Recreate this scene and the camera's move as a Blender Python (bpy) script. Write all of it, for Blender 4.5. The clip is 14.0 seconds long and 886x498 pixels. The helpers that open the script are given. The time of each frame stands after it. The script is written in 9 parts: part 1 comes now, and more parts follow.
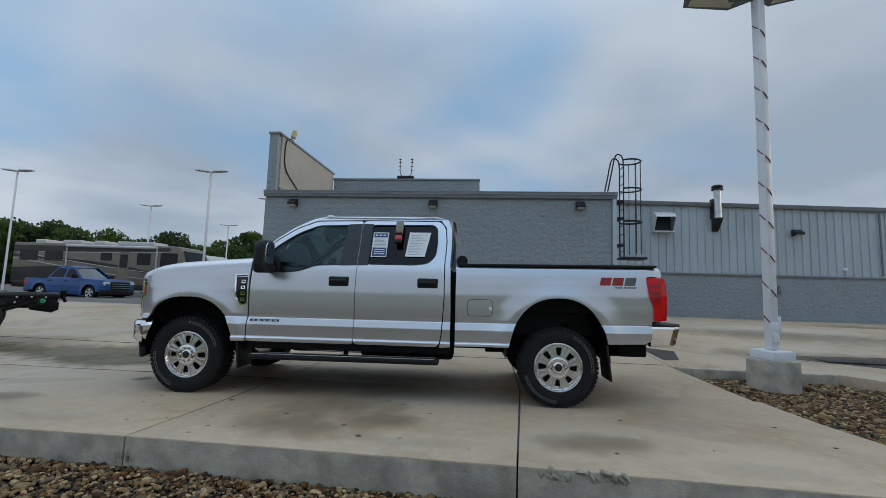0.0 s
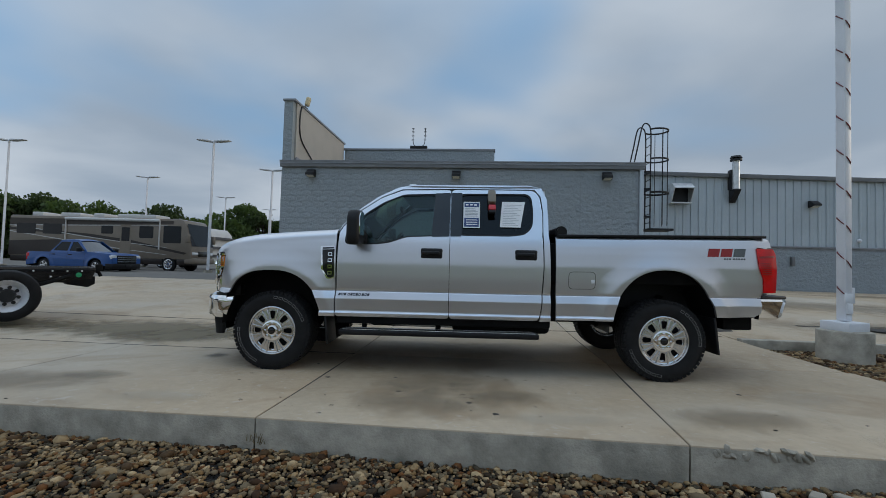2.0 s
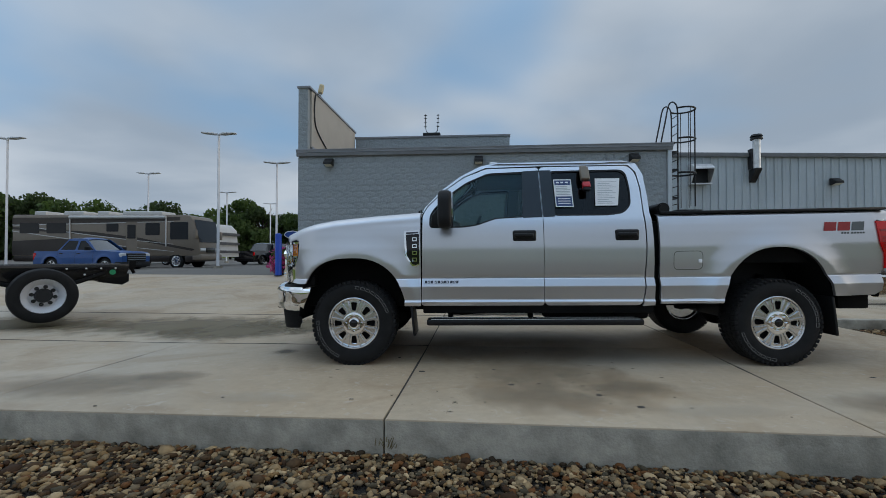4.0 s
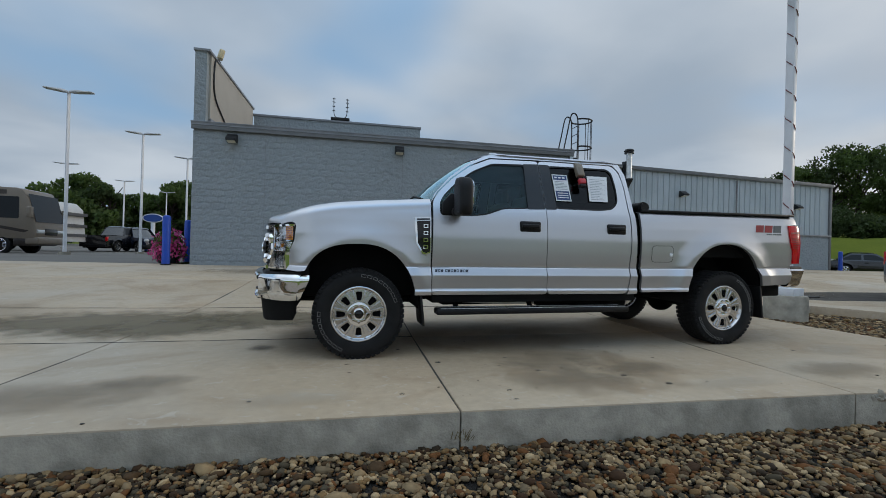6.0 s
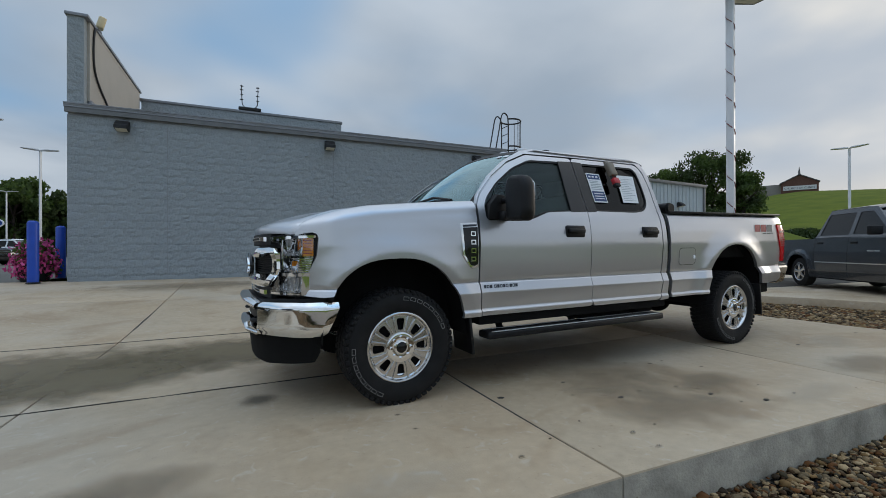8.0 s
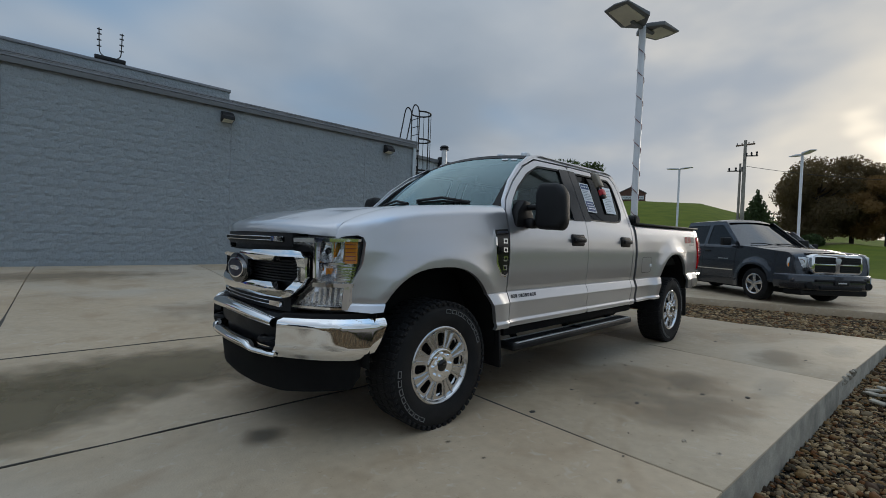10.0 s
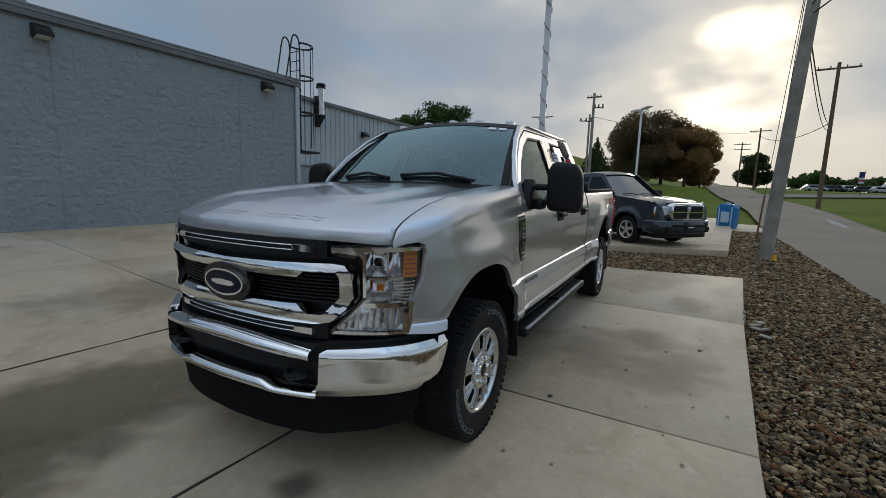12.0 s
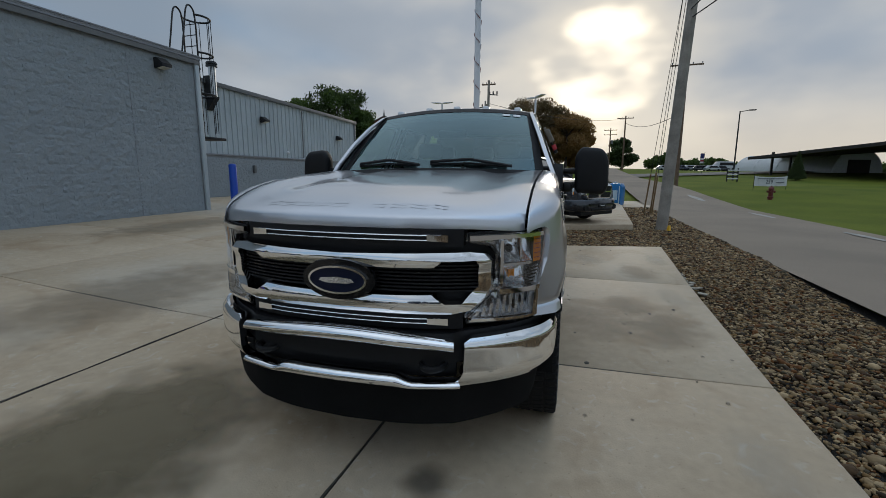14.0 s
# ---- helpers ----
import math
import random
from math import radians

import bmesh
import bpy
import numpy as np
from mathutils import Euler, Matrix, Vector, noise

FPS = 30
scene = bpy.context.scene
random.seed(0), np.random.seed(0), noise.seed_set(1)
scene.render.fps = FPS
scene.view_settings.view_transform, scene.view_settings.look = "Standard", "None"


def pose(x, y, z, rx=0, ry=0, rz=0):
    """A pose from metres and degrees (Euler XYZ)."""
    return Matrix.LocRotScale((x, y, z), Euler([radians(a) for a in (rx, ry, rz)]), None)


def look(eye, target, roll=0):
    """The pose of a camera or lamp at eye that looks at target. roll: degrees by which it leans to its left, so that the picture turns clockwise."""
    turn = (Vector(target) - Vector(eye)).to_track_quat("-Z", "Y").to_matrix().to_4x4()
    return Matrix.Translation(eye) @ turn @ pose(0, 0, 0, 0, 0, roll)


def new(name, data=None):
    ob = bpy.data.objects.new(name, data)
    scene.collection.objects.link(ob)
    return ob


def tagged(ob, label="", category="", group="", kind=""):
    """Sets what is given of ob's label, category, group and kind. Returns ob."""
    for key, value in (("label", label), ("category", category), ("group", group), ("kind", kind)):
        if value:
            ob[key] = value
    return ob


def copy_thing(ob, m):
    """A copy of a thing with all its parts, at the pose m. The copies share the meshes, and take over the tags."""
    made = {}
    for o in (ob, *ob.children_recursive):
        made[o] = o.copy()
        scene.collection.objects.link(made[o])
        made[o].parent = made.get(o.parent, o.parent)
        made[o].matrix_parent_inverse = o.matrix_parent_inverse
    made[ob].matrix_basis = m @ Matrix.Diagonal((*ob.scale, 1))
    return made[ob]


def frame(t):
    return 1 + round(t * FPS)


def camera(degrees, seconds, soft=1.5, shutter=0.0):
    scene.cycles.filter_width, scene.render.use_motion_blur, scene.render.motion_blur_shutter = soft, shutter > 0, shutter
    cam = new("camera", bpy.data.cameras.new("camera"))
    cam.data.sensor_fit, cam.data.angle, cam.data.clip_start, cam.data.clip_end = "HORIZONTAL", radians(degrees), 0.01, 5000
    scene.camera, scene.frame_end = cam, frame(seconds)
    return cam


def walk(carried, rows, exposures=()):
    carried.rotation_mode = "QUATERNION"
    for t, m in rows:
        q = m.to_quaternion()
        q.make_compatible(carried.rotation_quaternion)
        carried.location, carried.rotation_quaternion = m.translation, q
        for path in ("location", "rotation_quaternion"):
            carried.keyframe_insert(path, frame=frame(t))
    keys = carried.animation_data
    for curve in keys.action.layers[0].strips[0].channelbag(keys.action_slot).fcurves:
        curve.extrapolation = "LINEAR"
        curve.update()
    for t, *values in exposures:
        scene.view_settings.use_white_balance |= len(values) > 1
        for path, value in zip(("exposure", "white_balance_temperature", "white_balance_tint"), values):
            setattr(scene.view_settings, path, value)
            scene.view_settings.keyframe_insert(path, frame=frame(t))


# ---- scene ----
cam = camera(91.6, 14.0, soft=0.8)
METRES, EYE, TILT, LEAN, TURN = 8.556, 1.175, 0.0, 0.0, 6.3
ROWS = [
    (0.0, 0.0, 0.0, 0.0, -0.19, 5.71, -1.88),
    (0.5, -0.0357, 0.003, 0.0002, 0.12, 4.99, -1.74),
    (1.0, -0.0665, 0.0179, -0.0008, 0.2, 5.47, -1.08),
    (1.5, -0.1019, 0.024, -0.0027, -1.06, 4.2, -1.16),
    (2.0, -0.1305, 0.0293, -0.004, -1.28, 2.09, -1.66),
    (2.5, -0.146, 0.0499, -0.0101, -0.67, 1.45, -1.14),
    (3.0, -0.171, 0.0632, -0.0112, 1.61, 1.24, -1.39),
    (5.5, -0.3489, 0.0827, -0.0184, -12.72, 0.08, 0.38),
    (6.0, -0.3808, 0.106, -0.0203, -17.37, 0.1, -1.55),
    (6.5, -0.4156, 0.1279, -0.0195, -23.82, -0.26, -2.27),
    (7.0, -0.4348, 0.1702, -0.0173, -25.21, 0.6, -0.45),
    (9.5, -0.5533, 0.3143, 0.0008, -43.08, -1.37, -1.96),
    (10.0, -0.5671, 0.348, 0.0028, -46.87, -1.0, -2.19),
    (10.5, -0.5794, 0.3848, 0.0116, -51.5, -0.86, -2.2),
    (11.0, -0.6033, 0.415, 0.0207, -62.03, -2.7, -2.49),
    (11.5, -0.6067, 0.4416, 0.0203, -64.48, -3.23, -3.16),
    (12.0, -0.5997, 0.4738, 0.034, -64.5, -8.07, -1.61),
    (12.5, -0.6109, 0.4893, 0.0373, -67.03, -11.94, -1.56),
    (13.0, -0.6318, 0.5189, 0.0348, -70.16, -12.96, -0.63),
    (13.5, -0.6317, 0.5592, 0.0319, -72.06, -9.79, 1.7),
    (14.0, -0.643, 0.5915, 0.0322, -78.46, -9.64, -0.25),
]
walk(cam, [(t, pose(0, 0, EYE, TILT, LEAN, TURN) @ pose(METRES * x, METRES * y, METRES * z, 90 + pitch, roll, yaw)) for t, x, y, z, yaw, pitch, roll in ROWS],
     exposures=[(0.0, -0.04, 6250, 10), (1.0, -0.13, 6250, 10), (3.0, -0.14, 6250, 10), (6.5, 0.0, 6350, 10), (9.5, -0.16, 6300, 10), (10.0, -0.36, 6300, 10), (10.5, -0.46, 6300, 10), (12.0, -0.44, 6250, 10), (14.0, -0.44, 6250, 10)])

# ---- world, sun ----
SUN_EL, SUN_AZ = radians(10.5), radians(0.0)      # the sun stands low over +x behind thin cloud
world = bpy.data.worlds.new("world")
scene.world = world
world.use_nodes = True
wn, wl = world.node_tree.nodes, world.node_tree.links
wn.clear()


def wnode(kind, **values):
    n = wn.new(kind)
    for k, v in values.items():
        n.inputs[k].default_value = v
    return n


w_out = wn.new("ShaderNodeOutputWorld")
w_bg = wnode("ShaderNodeBackground", Strength=0.1)
w_sky = wn.new("ShaderNodeTexSky")
w_sky.sky_type, w_sky.sun_disc = "NISHITA", False
w_sky.sun_elevation, w_sky.sun_rotation = SUN_EL, radians(90)
w_sky.air_density, w_sky.dust_density = 1.0, 1.5
w_co = wn.new("ShaderNodeTexCoord")
w_sep = wn.new("ShaderNodeSeparateXYZ")
wl.new(w_co.outputs["Generated"], w_sep.inputs[0])
# cloud deck: the direction is laid on a plane overhead so that the clouds flatten towards the horizon
w_den = wn.new("ShaderNodeMath"); w_den.operation = "ADD"; w_den.inputs[1].default_value = 0.16
w_abs = wn.new("ShaderNodeMath"); w_abs.operation = "ABSOLUTE"
wl.new(w_sep.outputs["Z"], w_abs.inputs[0]); wl.new(w_abs.outputs[0], w_den.inputs[0])
w_px = wn.new("ShaderNodeMath"); w_px.operation = "DIVIDE"
w_py = wn.new("ShaderNodeMath"); w_py.operation = "DIVIDE"
wl.new(w_sep.outputs["X"], w_px.inputs[0]); wl.new(w_den.outputs[0], w_px.inputs[1])
wl.new(w_sep.outputs["Y"], w_py.inputs[0]); wl.new(w_den.outputs[0], w_py.inputs[1])
w_pl = wn.new("ShaderNodeCombineXYZ")
wl.new(w_px.outputs[0], w_pl.inputs["X"]); wl.new(w_py.outputs[0], w_pl.inputs["Y"])
w_n1 = wnode("ShaderNodeTexNoise", Scale=0.8, Detail=5.0, Roughness=0.45, Distortion=0.2)
w_n2 = wnode("ShaderNodeTexNoise", Scale=0.55, Detail=3.0, Roughness=0.5)
wl.new(w_pl.outputs[0], w_n1.inputs["Vector"]); wl.new(w_pl.outputs[0], w_n2.inputs["Vector"])
# nearness to the sun
w_dot = wn.new("ShaderNodeVectorMath"); w_dot.operation = "DOT_PRODUCT"
w_dot.inputs[1].default_value = (math.cos(SUN_EL), 0.0, math.sin(SUN_EL))
w_nrm = wn.new("ShaderNodeVectorMath"); w_nrm.operation = "NORMALIZE"
wl.new(w_co.outputs["Generated"], w_nrm.inputs[0]); wl.new(w_nrm.outputs[0], w_dot.inputs[0])
w_near = wnode("ShaderNodeMapRange"); w_near.interpolation_type = "SMOOTHSTEP"
w_near.inputs["From Min"].default_value, w_near.inputs["From Max"].default_value = 0.64, 1.0
wl.new(w_dot.outputs["Value"], w_near.inputs["Value"])


def wmix(a, b, f, mode="MIX"):
    m = wn.new("ShaderNodeMix"); m.data_type, m.blend_type, m.clamp_factor = "RGBA", mode, True
    for sock, v in ((m.inputs["Factor"], f), (m.inputs["A"], a), (m.inputs["B"], b)):
        if isinstance(v, (tuple, float, int)):
            sock.default_value = v
        else:
            wl.new(v, sock)
    return m.outputs["Result"]


def wramp(fac, lo, hi):
    m = wnode("ShaderNodeMapRange"); m.interpolation_type = "SMOOTHSTEP"
    m.inputs["From Min"].default_value, m.inputs["From Max"].default_value = lo, hi
    wl.new(fac, m.inputs["Value"])
    return m.outputs["Result"]


w_cloud = wmix((3.3, 4.0, 4.8, 1), (5.4, 5.95, 6.5, 1), wramp(w_n1.outputs["Fac"], 0.34, 0.68))
w_blue = wmix((2.6, 4.4, 6.6, 1), w_sky.outputs["Color"], 0.15)
w_hole = wn.new("ShaderNodeVectorMath"); w_hole.operation = "DOT_PRODUCT"; w_hole.inputs[1].default_value = (-0.24, 0.84, 0.49)
wl.new(w_nrm.outputs[0], w_hole.inputs[0])
w_open = wn.new("ShaderNodeMath"); w_open.operation = "MULTIPLY_ADD"; w_open.inputs[1].default_value = 0.12      # the cloud breaks up to the north
wl.new(wramp(w_hole.outputs["Value"], 0.86, 0.99), w_open.inputs[0]); wl.new(w_n2.outputs["Fac"], w_open.inputs[2])
w_gap = wramp(w_open.outputs[0], 0.50, 0.70)
w_mixed = wmix(w_cloud, w_blue, w_gap)
# round the sun the deck lies in level banks, grey below and lit through where it is thin
w_bank = wn.new("ShaderNodeMapping"); w_bank.inputs["Scale"].default_value = (1.0, 1.0, 2.0)
wl.new(w_nrm.outputs[0], w_bank.inputs["Vector"])
w_n4 = wnode("ShaderNodeTexNoise", Scale=3.0, Detail=4.0, Roughness=0.42)
wl.new(w_bank.outputs[0], w_n4.inputs["Vector"])
w_warm = wmix(w_mixed, wmix((4.9, 5.4, 6.0, 1), (10.0, 9.3, 8.1, 1), wramp(w_n4.outputs["Fac"], 0.36, 0.74)), w_near.outputs["Result"])
# thin place in the cloud in front of the sun, with a ragged edge
w_rag = wn.new("ShaderNodeMath"); w_rag.operation = "MULTIPLY_ADD"; w_rag.inputs[1].default_value = 0.05
w_n3 = wnode("ShaderNodeTexNoise", Scale=6.0, Detail=2.5, Roughness=0.45)
wl.new(w_bank.outputs[0], w_n3.inputs["Vector"]); wl.new(w_n3.outputs["Fac"], w_rag.inputs[0]); wl.new(w_dot.outputs["Value"], w_rag.inputs[2])
# a warm band of clearer air low down on the sun's side
w_low = wn.new("ShaderNodeMath"); w_low.operation = "MULTIPLY"
wl.new(wramp(w_dot.outputs["Value"], 0.45, 0.92), w_low.inputs[0])
w_bandz = wnode("ShaderNodeMapRange"); w_bandz.interpolation_type = "SMOOTHSTEP"
w_bandz.inputs["From Min"].default_value, w_bandz.inputs["From Max"].default_value = 0.17, 0.03
wl.new(w_sep.outputs["Z"], w_bandz.inputs["Value"]); wl.new(w_bandz.outputs["Result"], w_low.inputs[1])
w_half = wn.new("ShaderNodeMath"); w_half.operation = "MULTIPLY"; w_half.inputs[1].default_value = 0.7
wl.new(w_low.outputs[0], w_half.inputs[0])
w_glow = wmix(w_warm, (9.4, 8.3, 6.6, 1), w_half.outputs[0])
w_halo = wn.new("ShaderNodeMath"); w_halo.operation = "MULTIPLY"; w_halo.inputs[1].default_value = 0.8
wl.new(wramp(w_rag.outputs[0], 0.972, 1.034), w_halo.inputs[0])
w_bright = wmix(w_glow, (12.0, 10.7, 8.6, 1), w_halo.outputs[0])
w_sunny = wmix(w_bright, (28.0, 24.0, 18.0, 1), wramp(w_rag.outputs[0], 1.016, 1.037))
# an overcast sky is brighter overhead than along the horizon
w_zen = wn.new("ShaderNodeMath"); w_zen.operation = "MULTIPLY_ADD"; w_zen.inputs[1].default_value, w_zen.inputs[2].default_value = 1.1, 1.0
wl.new(wramp(w_sep.outputs["Z"], 0.42, 0.95), w_zen.inputs[0])
# fill light: the unseen sky away from the sun is brightened to lift the scene
w_opp = wn.new("ShaderNodeVectorMath"); w_opp.operation = "DOT_PRODUCT"; w_opp.inputs[1].default_value = (-0.86, -0.46, 0.2)
wl.new(w_nrm.outputs[0], w_opp.inputs[0])
w_back_fill = wn.new("ShaderNodeMath"); w_back_fill.operation = "MULTIPLY_ADD"; w_back_fill.inputs[1].default_value, w_back_fill.inputs[2].default_value = 0.2, 1.0
wl.new(wramp(w_opp.outputs["Value"], 0.05, 0.95), w_back_fill.inputs[0])
w_lift = wn.new("ShaderNodeMath"); w_lift.operation = "MULTIPLY"
wl.new(w_back_fill.outputs[0], w_lift.inputs[0]); wl.new(w_zen.outputs[0], w_lift.inputs[1])
w_scl = wn.new("ShaderNodeVectorMath"); w_scl.operation = "SCALE"
wl.new(w_sunny, w_scl.inputs[0]); wl.new(w_lift.outputs[0], w_scl.inputs["Scale"])
wl.new(w_scl.outputs[0], w_bg.inputs["Color"])
wl.new(w_bg.outputs[0], w_out.inputs["Surface"])

sun = new("sun", bpy.data.lights.new("sun", "SUN"))
sun.data.energy, sun.data.angle, sun.data.color = 0.55, radians(12), (1.0, 0.9, 0.76)
sun.matrix_world = look((60 * math.cos(SUN_EL), 0, 60 * math.sin(SUN_EL)), (0, 0, 0))

# ---- materials ----
def mat(name, col, rough=0.5, metal=0.0, var=0.12, scale=3.0, fine=45.0, bump=0.0, bscale=60.0, coat=0.0,
        rand=0.0, island=0.0, tint=None, spec=0.5, rvar=0.08, bdist=0.02):
    """Principled surface with mottling at two scales, fine relief, and a random shade for each object or island."""
    m = bpy.data.materials.new(name)
    m.use_nodes = True
    n, l = m.node_tree.nodes, m.node_tree.links
    b = n["Principled BSDF"]
    b.inputs["Metallic"].default_value, b.inputs["Roughness"].default_value = metal, rough
    b.inputs["Coat Weight"].default_value, b.inputs["Coat Roughness"].default_value = coat, 0.06
    b.inputs["Specular IOR Level"].default_value = spec
    co = n.new("ShaderNodeTexCoord")
    big, small = n.new("ShaderNodeTexNoise"), n.new("ShaderNodeTexNoise")
    big.inputs["Scale"].default_value, big.inputs["Detail"].default_value = scale, 5
    small.inputs["Scale"].default_value, small.inputs["Detail"].default_value = fine, 4
    for t in (big, small):
        l.new(co.outputs["Object"], t.inputs["Vector"])
    base = (*col[:3], 1)
    other = (*(tint[:3] if tint else [c * 0.55 for c in col[:3]]), 1)
    ramp = n.new("ShaderNodeMapRange")
    ramp.inputs["From Min"].default_value, ramp.inputs["From Max"].default_value = 0.38, 0.68
    ramp.inputs["To Max"].default_value = min(1.0, var * 3)
    l.new(big.outputs["Fac"], ramp.inputs["Value"])
    mx = n.new("ShaderNodeMix"); mx.data_type = "RGBA"
    mx.inputs["A"].default_value, mx.inputs["B"].default_value = base, other
    l.new(ramp.outputs["Result"], mx.inputs["Factor"])
    hsv = n.new("ShaderNodeHueSaturation")
    l.new(mx.outputs["Result"], hsv.inputs["Color"])
    val = n.new("ShaderNodeMath"); val.operation = "MULTIPLY_ADD"
    val.inputs[1].default_value, val.inputs[2].default_value = var * 1.6, 1 - var * 0.8
    l.new(small.outputs["Fac"], val.inputs[0])
    last = val.outputs[0]
    for amount, kind, socket in ((rand, "ShaderNodeObjectInfo", "Random"), (island, "ShaderNodeNewGeometry", "Random Per Island")):
        if amount:
            r = n.new(kind)
            add = n.new("ShaderNodeMath"); add.operation = "MULTIPLY_ADD"
            add.inputs[1].default_value = amount
            sub = n.new("ShaderNodeMath"); sub.operation = "SUBTRACT"; sub.inputs[1].default_value = amount / 2
            l.new(r.outputs[socket], add.inputs[0]); l.new(last, add.inputs[2]); l.new(add.outputs[0], sub.inputs[0])
            last = sub.outputs[0]
    l.new(last, hsv.inputs["Value"])
    l.new(hsv.outputs["Color"], b.inputs["Base Color"])
    if rvar:
        rr = n.new("ShaderNodeMath"); rr.operation = "MULTIPLY_ADD"; rr.use_clamp = True
        rr.inputs[1].default_value, rr.inputs[2].default_value = rvar * 2, rough - rvar
        l.new(big.outputs["Fac"], rr.inputs[0]); l.new(rr.outputs[0], b.inputs["Roughness"])
    if bump:
        bt = n.new("ShaderNodeTexNoise"); bt.inputs["Scale"].default_value, bt.inputs["Detail"].default_value = bscale, 5
        l.new(co.outputs["Object"], bt.inputs["Vector"])
        bp = n.new("ShaderNodeBump"); bp.inputs["Strength"].default_value, bp.inputs["Distance"].default_value = min(1.0, bump), bdist
        l.new(bt.outputs["Fac"], bp.inputs["Height"]); l.new(bp.outputs[0], b.inputs["Normal"])
    return m


def glass(name, col, rough=0.02, gain=1.5, base=0.04, sheen=(1, 1, 1)):
    """Thin tinted pane: partly see-through, partly mirror."""
    m = bpy.data.materials.new(name)
    m.use_nodes = True
    n, l = m.node_tree.nodes, m.node_tree.links
    n.remove(n["Principled BSDF"])
    tr, gl, mx, fr = n.new("ShaderNodeBsdfTransparent"), n.new("ShaderNodeBsdfGlossy"), n.new("ShaderNodeMixShader"), n.new("ShaderNodeFresnel")
    tr.inputs["Color"].default_value = (*col[:3], 1)
    gl.inputs["Roughness"].default_value = rough
    gl.inputs["Color"].default_value = (*sheen, 1)
    fr.inputs["IOR"].default_value = 1.52
    k = n.new("ShaderNodeMath"); k.operation = "MULTIPLY_ADD"; k.use_clamp = True
    k.inputs[1].default_value, k.inputs[2].default_value = gain, base
    l.new(fr.outputs[0], k.inputs[0])
    l.new(k.outputs[0], mx.inputs[0]); l.new(tr.outputs[0], mx.inputs[1]); l.new(gl.outputs[0], mx.inputs[2])
    l.new(mx.outputs[0], n["Material Output"].inputs["Surface"])
    return m


SILVER = mat("silver_paint", (0.60, 0.607, 0.635), 0.30, 0.85, var=0.03, scale=1.2, fine=900, coat=0.9, tint=(0.585, 0.59, 0.62), rvar=0.02)
CHROME = mat("chrome", (0.90, 0.90, 0.90), 0.06, 1.0, var=0.02, fine=20, rvar=0.03)
ALLOY = mat("machined_alloy", (0.64, 0.635, 0.63), 0.2, 1.0, var=0.06, fine=200, rvar=0.05)
BLACKP = mat("black_plastic", (0.007, 0.007, 0.008), 0.5, 0, var=0.2, fine=300, bump=0.1, bscale=500, spec=0.3)
GLOSSB = mat("gloss_black", (0.008, 0.008, 0.009), 0.15, 0, var=0.05)
RUBBER = mat("tyre_rubber", (0.009, 0.009, 0.0095), 0.75, 0, spec=0.3, var=0.25, scale=8, fine=80, bump=0.25, bscale=200)
LETTER = mat("white_rubber", (0.17, 0.17, 0.165), 0.6, 0, var=0.1)
UNDER = mat("underbody", (0.006, 0.006, 0.006), 0.9, 0, var=0.3, fine=30, spec=0.2)
CABIN = mat("cabin_trim", (0.12, 0.125, 0.13), 0.7, 0, var=0.2)
SEAT = mat("seat_cloth", (0.20, 0.21, 0.22), 0.85, 0, var=0.2, fine=200)
STEPM = mat("step_metal", (0.72, 0.72, 0.72), 0.4, 0.3, var=0.1, fine=60)
AMBER = mat("amber_lens", (0.92, 0.30, 0.02), 0.15, 0, var=0.1, coat=0.6)
REDLENS = mat("red_lens", (0.66, 0.004, 0.007), 0.15, 0, var=0.25, scale=6, coat=0.25, spec=0.3)
LAMPCLR = mat("lamp_bowl", (0.93, 0.93, 0.94), 0.07, 0.85, coat=0.6, var=0.04, scale=9, fine=40, bump=0.30, bscale=24)
WINDOW = glass("window_glass", (0.40, 0.50, 0.48), gain=0.8, base=0.0, sheen=(0.8, 0.97, 1.0))
PRIVACY = glass("privacy_glass", (0.05, 0.05, 0.048), gain=0.5, base=0.0)
WINDSH = glass("windshield_glass", (0.55, 0.70, 0.70), gain=1.8, base=0.05, sheen=(0.74, 0.97, 1.0))
CLEAR = glass("clear_lens", (0.93, 0.94, 0.95))
DARKGL = mat("dark_window", (0.006, 0.007, 0.008), 0.05, 0, var=0.1, spec=0.28)
SKYGL = mat("sky_lit_glass", (0.012, 0.014, 0.016), 0.04, 0, var=0.1, spec=0.7, coat=1.0)
MIRROR = mat("mirror_glass", (0.85, 0.86, 0.88), 0.02, 1.0, var=0.0, rvar=0)
OVALBLUE = mat("emblem_blue", (0.002, 0.005, 0.022), 0.4, 0.0, var=0.05, spec=0.3)
DECALRED = mat("decal_red", (0.30, 0.014, 0.016), 0.4, 0, var=0.1)
DECALGREY = mat("decal_grey", (0.10, 0.11, 0.11), 0.4, 0, var=0.1)
DECALDARK = mat("decal_dark", (0.03, 0.035, 0.05), 0.4, 0, var=0.1)
PAPER = mat("paper", (0.78, 0.79, 0.80), 0.7, 0, var=0.03)
STICKBLUE = mat("sticker_blue", (0.02, 0.05, 0.16), 0.5, 0, var=0.05)
BARGREY = mat("print_grey", (0.35, 0.37, 0.40), 0.7, 0, var=0.05)
TAUPE = mat("lockbox_taupe", (0.20, 0.17, 0.13), 0.45, 0.1, var=0.1)
TAGRED = mat("tag_red", (0.5, 0.03, 0.04), 0.4, 0, var=0.1)

CONC = mat("concrete", (0.475, 0.375, 0.258), 0.64, 0, var=0.20, scale=0.5, fine=14, bump=0.15, bscale=90, rand=0.08, tint=(0.33, 0.238, 0.14))


